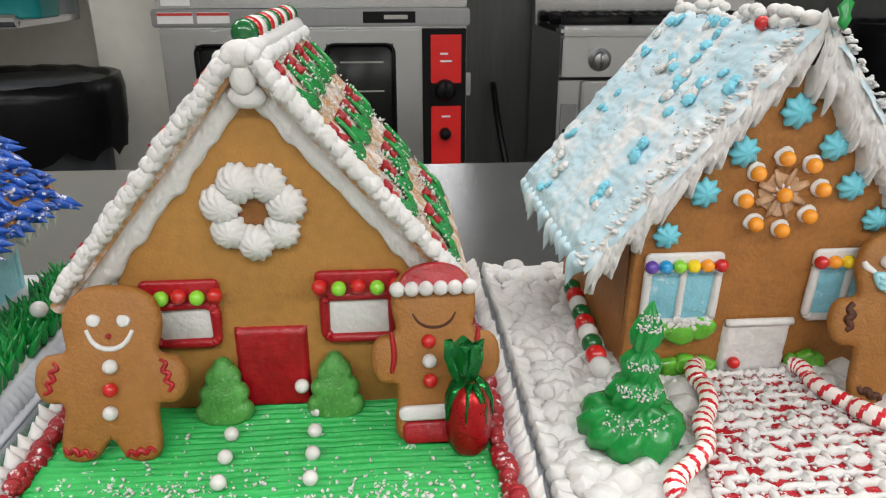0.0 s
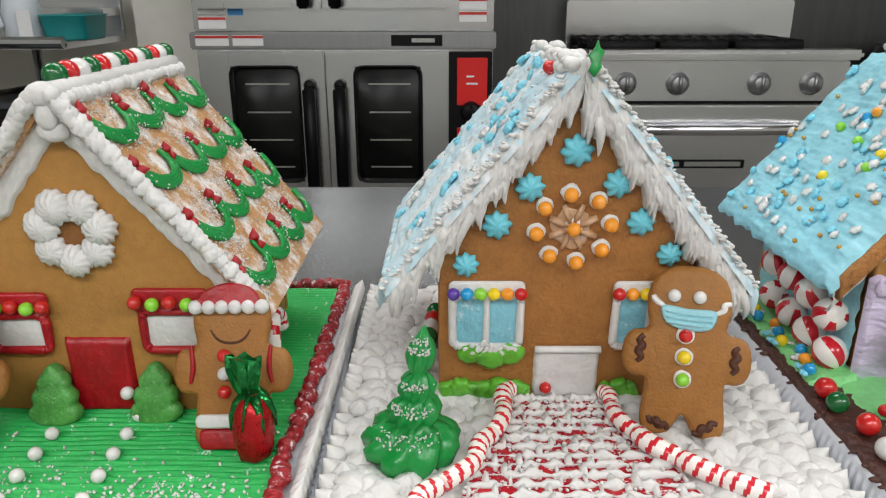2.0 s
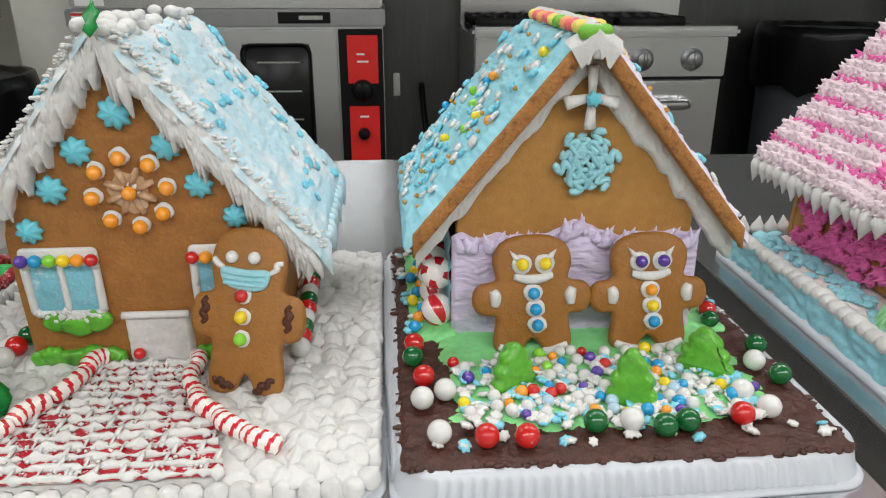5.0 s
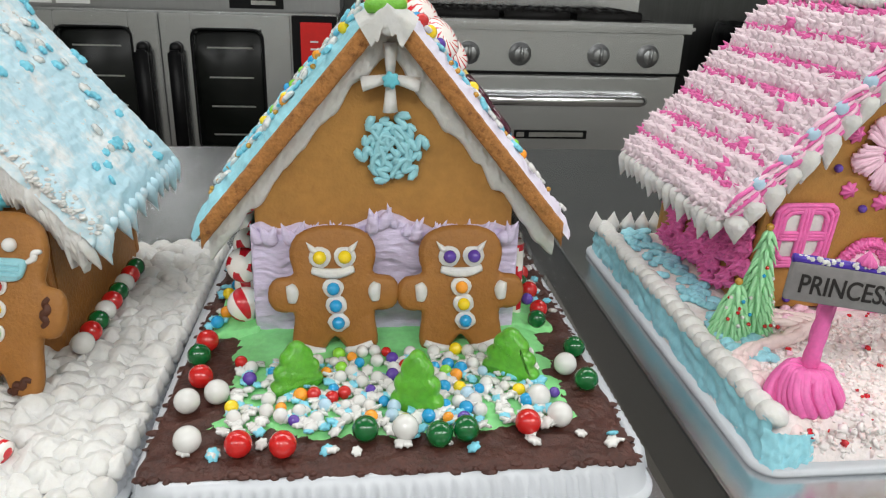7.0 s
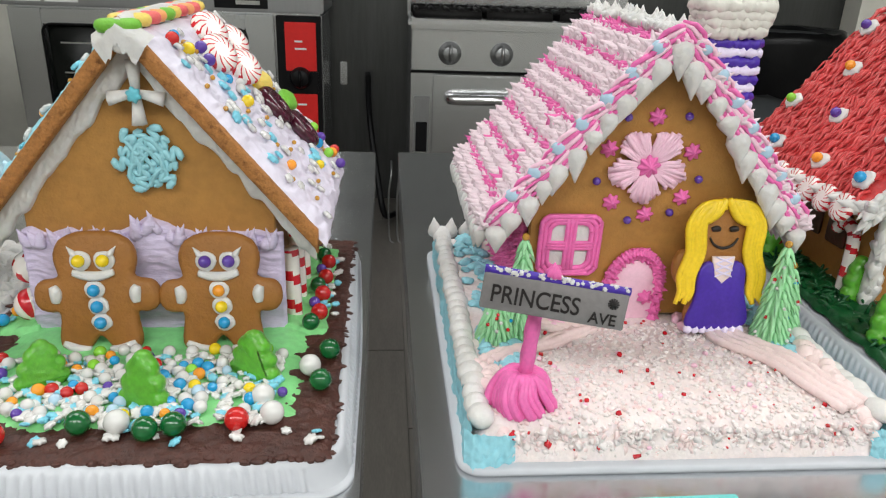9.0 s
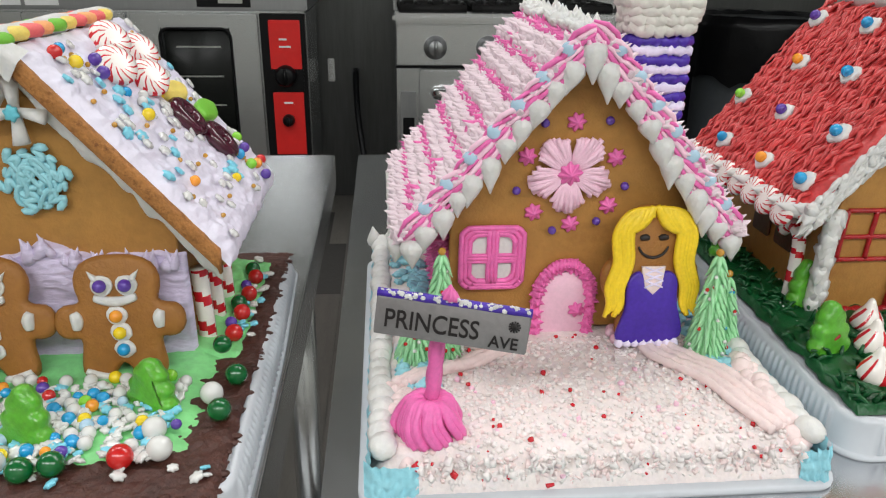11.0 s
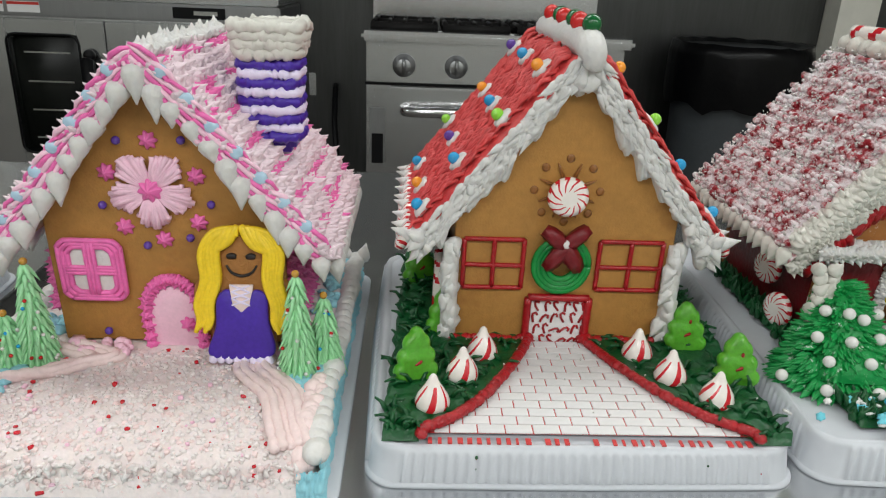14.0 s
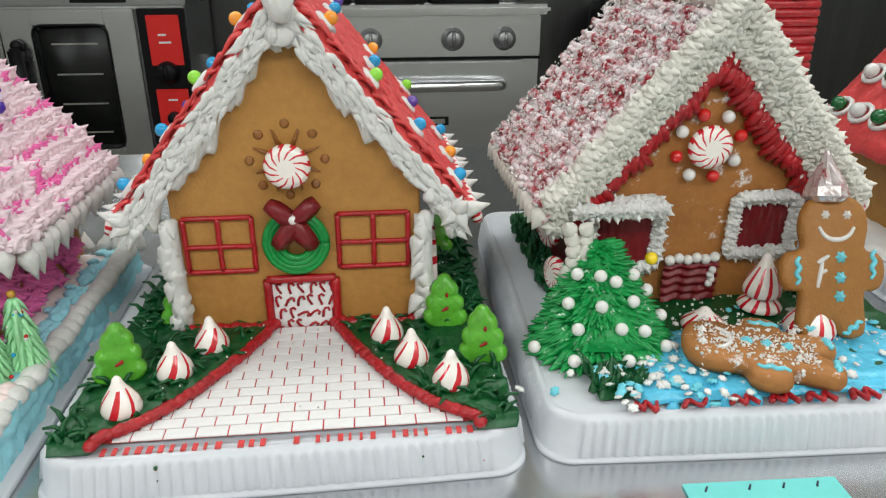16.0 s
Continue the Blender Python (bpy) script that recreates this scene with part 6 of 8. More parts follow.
for k, (y, z) in enumerate(((0.343, 0.917), (0.349, 0.938), (0.368, 0.918), (0.373, 0.941), (0.392, 0.92), (0.397, 0.943), (0.418, 0.921), (0.422, 0.943))):
    mb = MB()
    ax = V((random.uniform(-0.4, 0.4), random.uniform(-0.9, 0.9), random.uniform(0.3, 1))).normalized()
    bx = ax.orthogonal().normalized()
    cxv = ax.cross(bx)
    o = V((C.cx - 0.0765, y, z))
    mb.rings([[o + ax * 0.0098 * math.cos(math.pi * i / 12) + (bx * math.cos(2 * math.pi * j / 28 + 0.05 * i) + cxv * math.sin(2 * math.pi * j / 28 + 0.05 * i)) * 0.0098 * max(0.02, math.sin(math.pi * i / 12)) for j in range(28)] for i in range(13)], 0, True, lambda i, j: 1 if j % 7 < 3 and 1 < i < 11 else 0)
    part("peppermint_ball", mb, [MINT_W, MINT_R], C.ob, "red and white striped peppermint ball")
for k, y in enumerate((0.345, 0.372, 0.4)):
    mb = MB()
    stick_mesh(mb, [(C.cx + 0.0735, y, 0.908), (C.cx + 0.073, y, 0.93), (C.cx + 0.0725, y, 0.952)], 0.005, 16)
    part("candy_stick", mb, [MINT_W, MINT_R], C.ob, "striped peppermint stick")
# cookies
for x, eye, btn, tl in ((0.3905, "yellow", ("blue", "blue", "blue"), 0), (0.4555, "purple", ("orange", "yellow", "blue"), 1)):
    fr, hgt = cookie_frame(x, 0.312, 0.905, 0.3235, 0.9705, 1)
    mb = MB()
    mb.pillow(fr, man_outline(0.066, hgt), 0.007, 0.003)
    for a in (-0.0062, 0.0062):
        mb.pillow(fr, blobby(a, hgt * 0.77, 0.0056, 0.0054, 14, 0.15, a * 90), 0.0018, 0.0008, 1, 0.0068)
        mb.dollop(fr.p(a * 1.3, hgt * 0.8, 0.0078), fr.ey + fr.ex * (0.8 if a > 0 else -0.8), 0.0075, 0.0017, 1)
        dot(mb, fr, a, hgt * 0.775, 0.0034, 2, 0.0105)
    for q in (0.645, 0.66):
        dab(mb, fr, ((-0.0105, hgt * (q + 0.02)), (-0.004, hgt * (q - 0.005)), (0.004, hgt * (q - 0.005)), (0.0105, hgt * (q + 0.025))), 0.0022, 1, 0.008)
    for k in range(3):
        mb.pillow(fr, blobby(0.001 * k, hgt * (0.53 - 0.135 * k), 0.0055, 0.005, 14, 0.2, k + x), 0.0016, 0.0008, 1, 0.0068)
        dot(mb, fr, 0.001 * k, hgt * (0.53 - 0.135 * k), 0.0033, 3 + k, 0.0098)
    for s_ in (-1, 1):
        dab(mb, fr, ((s_ * 0.022, hgt * 0.56), (s_ * 0.0205, hgt * 0.5), (s_ * 0.021, hgt * 0.42)), 0.0034, 1, 0.0068)
        dab(mb, fr, ((s_ * 0.019, hgt * 0.08), (s_ * 0.012, hgt * 0.03), (s_ * 0.005, hgt * 0.02)), 0.0028, 1, 0.0065)
    solo("gingerbread_man", mb, [COOKIE, WHITE, CANDY[eye], CANDY[btn[0]], CANDY[btn[1]], CANDY[btn[2]]], (x, 0.313, 0.905), f"gingerbread cookie with {eye} candy eyes against lilac icing", "cookie", "gingerbread men")
for x, y, h, w, tn in ((0.3735, 0.272, 0.026, 0.024, 30), (0.429, 0.2525, 0.0305, 0.023, -15), (0.477, 0.279, 0.027, 0.027, -30)):
    gumdrop_tree(x, y, 0.906, h, w, "sugared lime green jelly tree in the candy garden", "jelly trees in the candy garden", JELLY, tn)
for x, y, cc in ((0.3249, 0.3143, "red"), (0.3237, 0.2995, "green"), (0.3286, 0.2793, "red"), (0.3385, 0.2655, "white"), (0.3268, 0.2588, "white"), (0.3332, 0.2303, "white"), (0.3541, 0.2262, "red"), (0.3721, 0.2249, "red"), (0.4056, 0.2337, "green"), (0.4226, 0.2338, "white"),
                 (0.4366, 0.2283, "green"), (0.4484, 0.2316, "green"), (0.476, 0.2349, "red"), (0.485, 0.2545, "white"), (0.4914, 0.2398, "white"), (0.5117, 0.2681, "green"), (0.5142, 0.2995, "green"), (0.5051, 0.2827, "white")):
    loose_ball((x, y, 0.9105), cc, 0.0058, "chocolate icing", "large candy balls")
for k in range(9):
    loose_ball((0.501 + 0.004 * (k % 2), 0.33 + 0.013 * k, 0.9115), ("green", "red", "purple", "red")[k % 4], 0.0052 if k % 4 != 2 else 0.0036, "green icing beside the house", "large candy balls")
    loose_ball((0.326 + 0.003 * (k % 3), 0.335 + 0.012 * k, 0.9105), ("blue", "orange", "blue", "yellow")[k % 4], 0.0036, "icing beside the house", "small candy balls")
small = ("white", "white", "white", "white", "white", "blue", "blue", "orange", "yellow", "purple", "lime", "red", "paleblue")
n = 0
taken = []
while n < 105:
    u, v = random.gauss(0, 0.42), random.random()
    x, y = 0.42 + 0.07 * u, 0.24 + 0.062 * v
    if abs(u) > 1.08 or any((x - a) ** 2 + (y - b) ** 2 < 0.0058 ** 2 for a, b in taken) or any((x - a) ** 2 + (y - b - 0.002) ** 2 < 0.010 ** 2 for a, b in ((0.3735, 0.272), (0.429, 0.2525), (0.477, 0.279))):
        n += 0.02
        continue
    taken.append((x, y))
    loose_ball((x, y, 0.9095), random.choice(small), random.choice((0.0032, 0.0034, 0.0026)), "pale green icing", "small candy balls")
    n += 1
mb = MB()
for _ in range(430):
    x, y = (0.418 + 0.072 * random.uniform(-1, 1), random.uniform(0.235, 0.297)) if _ < 410 else (random.uniform(0.32, 0.518), random.uniform(0.223, 0.233))
    flake(mb, Frame((x, y, 0.9078 if _ < 410 else 0.9058), (1, 0, random.uniform(-0.4, 0.4)), (0, 1, random.uniform(-0.4, 0.4)), (0, 0, 1)), 0, 0, random.uniform(0.0024, 0.0036), 0, random.choice((0, 0, 0, 1)))
for _ in range(60):
    x = 0.326 + random.uniform(-0.008, 0.008) if _ < 30 else 0.507 + random.uniform(-0.008, 0.008)
    flake(mb, GROUND, x, random.uniform(0.33, 0.46), 0.0028, 0.9085, random.choice((0, 0, 1)))
tagged(part("snowflake_sprinkles", mb, [CANDY["white"], SPRINKLE], tC, "white and blue snowflake sprinkles"), kind="stuff")

# ---- pink star house (sign, cookie doll) ----
D = House(0.6955, 0.344, 0.909, 0.08, "gingerbread house with pink and white star-piped roof", over=0.006)
SOFTWHITE = mat("icing_soft_white", (0.8, 0.66, 0.71), 0.45, var=0.08, bump=0.2)
CRUMBW = mat("peppermint_flakes", S(236, 228, 226), 0.55, var=0.05, scale=90, bump=0.2, bscale=500, dark=(S(226, 150, 158), 150, 0.68, 0.76))
bD = thing("cake_board", (0.69, 0.36, T), "white cake board with pink crumb slab and blue iced sides", "cake board")
mb = MB()
mb.pillow(GROUND, round_rect(0.5785, 0.8035, 0.2205, 0.5, 0.012), 0.004, 0.001, c0=T)
part("board", mb, PLASTIC, bD, "thin white board")


def crumb_h(x, y):
    e = min(x - 0.583, 0.797 - x, y - 0.2255)
    return 0.018 * min(1, max(0, e / 0.012)) ** 0.6 + 0.001 * nz(x, y, 0, 200) + 0.0009 * nz(x, y, 2, 420)


mb = MB()
mb.grid(lambda u, v: (0.583 + 0.214 * u, 0.2255 + 0.254 * v, 0.889 + crumb_h(0.583 + 0.214 * u, 0.2255 + 0.254 * v)), 120, 130)
part("crumb_slab", mb, CRUMB, bD, "white crushed peppermint crumb")
mb = MB()
shard(mb, 2800, lambda: (lambda x, y: (x, y, 0.8895 + crumb_h(x, y)))(random.uniform(0.604, 0.784), 0.227 + 0.108 * random.random() ** 1.1), (0.0008, 0.0034), [0] * 50 + [1] * 14)
shard(mb, 90, lambda: (lambda x, y: (x, y, 0.8905 + crumb_h(x, y)))(random.uniform(0.604, 0.784), 0.227 + 0.108 * random.random() ** 1.1), (0.0008, 0.0032), [2, 2, 3])
crumbs(mb, 420, lambda: (random.uniform(0.6, 0.786), 0.2282 + random.uniform(-0.001, 0.0015), random.uniform(0.891, 0.906)), (0.001, 0.004), [0] * 30 + [1] * 12 + [2], 0.35)
tagged(part("peppermint_crumbs", mb, [CRUMBW, BLUSH, MINT_R, PALEPINK], bD, "crushed peppermint bits"), kind="stuff")
mb = MB()
for sd, x in ((-1, 0.5845), (1, 0.7955)):
    mb.grid(lambda u, v, sd=sd, x=x: (x + sd * (0.002 + 0.0022 * nz(u * 30, v * 5, sd) + 0.0015 * nz(u * 80, v * 14, sd)) - sd * 0.002 * v, 0.228 + 0.262 * u, 0.888 + 0.022 * v), 110, 14)
for sd, xa, xb in ((-1, 0.5815, 0.606), (1, 0.7985, 0.784)):
    mb.grid(lambda u, v, xa=xa, xb=xb, sd=sd: (xa + (xb - xa) * u, 0.2225 + 0.004 * max(0, 1 - u * 4) ** 2 + (0.003 * u ** 3) + 0.0022 * nz(u * 9, v * 5, sd) + 0.0012 * nz(u * 30, v * 18, sd) + 0.003 * v * v, 0.888 + (0.0195 - 0.004 * u) * v + 0.001 * nz(u * 11, sd)), 30, 16)
for sd in (-1, 1):
    for k in range(110):
        x = D.cx + sd * random.uniform(0.075, 0.096)
        y = random.uniform(0.285, 0.48)
        mb.star(GROUND, x, y, random.uniform(0.003, 0.005), 0.0035, 6, random.random(), 0, 0.9075, (random.uniform(-0.002, 0.002), random.uniform(-0.002, 0.002)), 0.12, True)
tagged(part("blue_sides", mb, AQUA, bD, "rough pale blue icing on the sides"), kind="stuff")
mb = MB()
for sd, x in ((-1, 0.5875), (1, 0.7935)):
    for i in range(27):
        y = 0.238 + 0.0096 * i
        mb.ball((x - sd * 0.002 + random.uniform(-0.001, 0.001), y, 0.9085), random.uniform(0.0062, 0.0078), 12, 8, (0.95, 1.25, 0.75))
for i in range(19):
    mb.dollop((0.585 + 0.0117 * i, 0.488, 0.905), (random.uniform(-0.3, 0.3), 0.2, 1), 0.016, 0.006)
part_each("icing_dollop", mb, WHITE, bD)
mb = MB()
for k in range(6):
    off = 0.0036 * (k - 2.5)
    for pts in (((0.69 - 0.055, 0.334), (0.66, 0.322), (0.645, 0.312), (0.632, 0.302), (0.612, 0.296), (0.598, 0.284)), ((0.746, 0.328), (0.748, 0.312), (0.757, 0.300), (0.768, 0.285), (0.775, 0.262), (0.782, 0.24))):
        mb.sweep([p + V((off, off * 0.4, 0)) for p in smooth_line([(a, b, 0.9098 + 0.0012 * math.sin(k * 2.1)) for a, b in pts], 40)], lambda t: 0.0026 * (1 + 0.45 * nz(t * 26, off * 900)), 7)
tagged(part("pink_ribbon", mb, BLUSH, bD, "pale pink piped ribbon edging the crumb path"), kind="stuff")
mb = MB()
for i in range(24):
    mb.ball((0.785 + random.uniform(-0.003, 0.004), 0.232 + 0.003 * i, 0.903 + 0.006 * min(1, i / 8)), random.uniform(0.004, 0.0062), 8, 6)
    mb.ball((0.599 + random.uniform(-0.004, 0.004), 0.2325 + 0.0022 * i, 0.8985 + 0.009 * min(1, i / 10)), random.uniform(0.004, 0.0062), 8, 6)
tagged(part("blush_corner", mb, BLUSH, bD, "blush icing smeared at the corners"), kind="stuff")
mb = MB()
mb.box(0.634, 0.6405, 0.334, 0.342, 0.908, 0.913)
for _ in range(40):
    mb.ball((random.uniform(0.635, 0.67), random.uniform(0.325, 0.34), 0.9095), random.uniform(0.002, 0.0042), 7, 5)
    mb.ball((random.uniform(0.72, 0.755), random.uniform(0.325, 0.34), 0.9095), random.uniform(0.002, 0.0042), 7, 5)
tagged(part("blush_drift", mb, PALEPINK, bD, "pink icing drift at the foot of the wall"), kind="stuff")
for sd in (1, -1):
    fr = D.roof[sd]
    mbw, mbp = MB(), MB()
    for i in range(20):
        for j in range(21):
            pk = j % 3 == 0
            a, b = 0.003 + 0.0079 * i + 0.004 * (j % 2), 0.003 + 0.00665 * j
            if a > 0.157:
                continue
            if sd > 0 and pk and random.random() < 0.25:
                pk = False
            tuft(mbp if pk or random.random() < 0.03 else mbw, fr, a + random.uniform(-0.0015, 0.0015), b + random.uniform(-0.001, 0.001), 0.0058 * (0.7 if pk else 1.15) * random.uniform(0.9, 1.1), random.uniform(0.0085, 0.0115) * (0.85 if pk else 1), 0, RBASE - 0.001, 6, (random.uniform(-0.002, 0.001), random.uniform(0.001, 0.004)))
    tagged(part("star_piping", mbw, SOFTWHITE, D.ob, "white piped icing stars"), kind="stuff")
    tagged(part("pink_star_piping", mbp, PINK, D.ob, "pink piped icing stars"), kind="stuff")
    # gable edge: pink shells, white icicles, blue buttons
    mb = MB()
    mbl, mbf = MB(), MB()
    for k in range(13):
        t = 0.02 + 0.92 * k / 12
        p = D.gable_line(sd, t, 0.009, -0.003)
        d = V((sd * -0.6, -0.1, 0.68 + random.uniform(-0.25, 0.1)))
        for q in range(6):
            e = 0.0022 * (q - 2.5)
            o = V((sd * e * 0.75, 0, e * 0.8))
            q3 = random.uniform(0.0009, 0.0016)
            (mb if (q + k) % 2 else mbl).sweep([p - d * 0.011 + o * 0.6, p + V((0, -0.003, 0)) + o * 1.2, p + d * 0.008 + V((0, -0.0035, 0)) + o, p + d * 0.014 + o * 0.4], lambda t: q3 * (0.6 + 0.5 * math.sin(math.pi * (0.1 + 0.8 * t))), 6)
    ef = Frame(D.roof[sd].o, (0, -1, 0), D.roof[sd].ey, D.roof[sd].ez)
    for k in range(22):
        tuft(mbf, D.roof[sd], 0.0 + random.uniform(-0.002, 0.002), 0.004 + 0.0063 * k, 0.0062, 0.010, 0, RBASE - 0.001, 7, (-0.003, 0.001))
    tagged(part("pink_strands", mb, PINK, D.ob, "bright pink piped strands on the gable"), kind="stuff")
    tagged(part("pale_strands", mbl, PALEPINK, D.ob, "pale pink piped strands on the gable"), kind="stuff")
    tagged(part("edge_stars", mbf, SOFTWHITE, D.ob, "white piped stars along the roof edge"), kind="stuff")
    mb = MB()
    for k in range(12):
        t = 0.0 + 1.0 * k / 11
        p = D.gable_line(sd, t, 0.010, 0.004)
        mb.dollop(p + V((0, 0, 0.003)), (sd * random.uniform(-0.1, 0.3), -0.12, -1), random.uniform(0.014, 0.022), random.uniform(0.0056, 0.007), n=12)
    for k in range(15):
        p = fr.p(0.004 + 0.0105 * k, SPAN, RBASE)
        mb.dollop(p, (sd * 0.15, random.uniform(-0.2, 0.2), -1), random.uniform(0.013, 0.02), 0.0055)
    part_each("icicle", mb, WHITE, D.ob)
    for k in range(7):
        p = D.gable_line(sd, 0.08 + 0.13 * k, 0.0115, -0.0095)
        ob = bead(D.ob, p, "paleblue", 0.0042, "candy_button")
        ob.scale = (1, 0.6, 0.9)
    mb = MB()
    for k in range(150):
        a, b = random.uniform(0.002, 0.12), random.uniform(0.002, 0.058)
        tuft(mb, D.side[sd], a, b, 0.0046, 0.0075, 0, 0.0, 5, (0, -0.001))
    tagged(part("side_star_piping", mb, PINK, D.ob, "hot pink piped stars on the side wall"), kind="stuff")
mb = MB()
for k in range(24):
    tuft(mb, GROUND, D.cx + random.uniform(-0.004, 0.004), D.y - 0.014 + 0.0065 * k, random.uniform(0.006, 0.008), random.uniform(0.007, 0.010), 0, D.z + D.apex + 0.0075, 7)
tagged(part("ridge_piping", mb, WHITE, D.ob, "white piped icing along the ridge"), kind="stuff")
# five-petal flower and small stars
for k in range(5):
    mb = MB()
    a0 = math.pi / 2 + 2 * math.pi * (k + 0.5) / 5
    d, s_ = (math.cos(a0), math.sin(a0)), (-math.sin(a0), math.cos(a0))
    for q in range(-4, 5):
        e = q * 0.00155
        mb.sweep([D.front.p(-0.0035 + d[0] * r + s_[0] * e * w, 0.0985 + d[1] * r + s_[1] * e * w, c) for r, w, c in ((0.003, 0.25, 0.002), (0.009, 0.8, 0.0032), (0.0155, 1.2, 0.003 + 0.0008 * math.sin(q * 2.2)), (0.0232 - 0.00045 * q * q + random.uniform(-0.0012, 0.0014), 1.42, 0.002 + 0.0012 * math.sin(q * 1.7)))], lambda t: 0.0012 + 0.0005 * t, 6)
    part("petal", mb, PALEPINK, D.ob, "ridged pale pink icing petal")
mb = MB()
mb.star(D.front, -0.0035, 0.0985, 0.0068, 0.006, 8, 0.4, 0, 0.002)
part("flower_centre", mb, PINK, D.ob, "pink star centre")
for X, Z in ((0.6934, 1.0354), (0.6688, 1.0167), (0.717, 1.0157), (0.6744, 0.9846), (0.7158, 0.9881), (0.6955, 0.9773)):
    mb = MB()
    mb.star(D.front, X - D.cx, Z - D.z, 0.0046, 0.0045, 7, 0.3)
    part("icing_star", mb, PINK, D.ob, "small pink icing star")
for X, Z in ((0.6767, 1.0349), (0.664, 0.9975), (0.7236, 0.9994), (0.6856, 0.9735), (0.7101, 0.9787), (0.711, 1.036), (0.655, 0.916)):
    bead(D.ob, D.F(X, Z, 0.0012), "purple", 0.0024, "purple_dot")
win = MB()
win.pillow(D.front, [(a - D.cx, b - D.z) for a, b in round_rect(0.636, 0.669, 0.940, 0.974, 0.006, 5)], 0.002, 0.001)
win = part("window", win, WHITE, D.ob, "white panes behind pink icing bars")
mb = MB()
for ins in (0.0, 0.0024, 0.0048):
    pts = [D.F(a, b, 0.0025) for a, b in round_rect(0.635 + ins, 0.670 - ins, 0.939 + ins * 0.8, 0.976 - ins * 0.8, 0.006, 4)]
    mb.sweep(smooth_line(pts, 50, True) + [pts[0], pts[1]], 0.0016, 7)
for q in range(-1, 2):
    mb.sweep([D.F(0.6525 + 0.0022 * q, 0.942 + 0.0055 * i, 0.003) for i in range(7)], 0.0014, 7)
    mb.sweep([D.F(0.638 + 0.0048 * i, 0.9575 + 0.0019 * q, 0.003) for i in range(7)], 0.0012, 7)
part_each("bar", mb, PINK, win, "ribbed pink icing bar")
mb = MB()
arch = [(-0.014, 0.0), (-0.0145, 0.02), (-0.012, 0.032), (-0.006, 0.039), (0.0, 0.041), (0.006, 0.039), (0.012, 0.032), (0.0145, 0.02), (0.014, 0.0)]
mb.pillow(D.front, [(0.0005 + a, b - 0.002) for a, b in arch], 0.003, 0.0012)
part("door", mb, PALEPINK, D.ob, "pale pink arched door")
mb = MB()
L_ = smooth_line([(a * 1.1, b * 1.08, 0) for a, b in arch], 26)
for p in L_:
    tuft(mb, D.front, 0.0005 + p.x, p.y - 0.001, 0.0042, 0.006, 0, 0.001, 6)
part("door_surround", mb, PINK, D.ob, "hot pink star border round the door")
mb = MB()
mb.star(D.front, 0.0085, 0.014, 0.0045, 0.005, 7, 0.3, 0, 0.003)
part("door_knob", mb, PINK, D.ob)
# chimney
mb = MB()
for i in range(9):
    z = 1.03 + 0.0052 * i
    pts = [(x, y, z + 0.0008 * nz(x * 300, y * 300, i)) for x, y in round_rect(0.7345, 0.766, 0.375, 0.402, 0.004, 3)]
    ring_ = even_line(pts, 72)
    mb.sweep([p + V((0, 0, random.uniform(-0.0006, 0.0006))) for p in ring_ + ring_[:2]], lambda t, i=i: 0.0031 * (1 + random.uniform(-0.3, 0.35)), 7, m=(i % 2 if i else 0))
core = MB()
core.box(0.736, 0.7645, 0.377, 0.4, 1.02, 1.075, 0.003)
ch = part("chimney", core, PURPLE, D.ob, "chimney with purple and lilac icing bands")
part_each("icing_band", mb, [PURPLE, LILAC], ch)
mb = MB()
for i in range(4):
    pts = [(x, y, 1.078 + 0.005 * i + 0.0025 * nz(x * 150, y * 150, i)) for x, y in round_rect(0.7335 - 0.0009 * i, 0.767 + 0.0009 * i, 0.374, 0.403, 0.004, 3)]
    ring_ = even_line(pts, 72)
    mb.sweep([p + V((random.uniform(-0.0005, 0.0005), random.uniform(-0.0005, 0.0005), random.uniform(-0.001, 0.001))) for p in ring_ + ring_[:2]], lambda t, i=i: 0.0036 * (1 + random.uniform(-0.25, 0.3)), 7)
mb.box(0.7335, 0.767, 0.374, 0.403, 1.075, 1.096, 0.004)
part("chimney_top", mb, CREAM, ch, "cream icing chimney cap")
# cookie doll
fr, hgt = cookie_frame(0.7405, 0.325, 0.9115, 0.337, 0.989, 0)
fr.ex = fr.ex * 1.03
mb = MB()
mb.pillow(fr, man_outline(0.054, hgt), 0.007, 0.003)
mb.pillow(fr, [(p.x, p.y) for p in smooth_line([(a, b, 0) for a, b in ((-0.0185, hgt * 0.03), (0, hgt * 0.0), (0.0175, hgt * 0.05), (0.0145, hgt * 0.3), (0.0135, hgt * 0.48), (0.007, hgt * 0.53), (0, hgt * 0.42), (-0.007, hgt * 0.53), (-0.0135, hgt * 0.46), (-0.0145, hgt * 0.25))], 50, True)], 0.004, 0.0015, 1, 0.0066)
mb.pillow(fr, [(a, b) for a, b in ((-0.0065, hgt * 0.57), (0.0065, hgt * 0.57), (0.005, hgt * 0.42), (0, hgt * 0.36), (-0.005, hgt * 0.42))], 0.0035, 0.001, 2, 0.0075)
for q in (0.42, 0.47, 0.52):
    dab(mb, fr, ((-0.005, hgt * q), (0.005, hgt * (q + 0.05))), 0.0006, 5, 0.0114)
    dab(mb, fr, ((0.005, hgt * q), (-0.005, hgt * (q + 0.05))), 0.0006, 5, 0.0114)
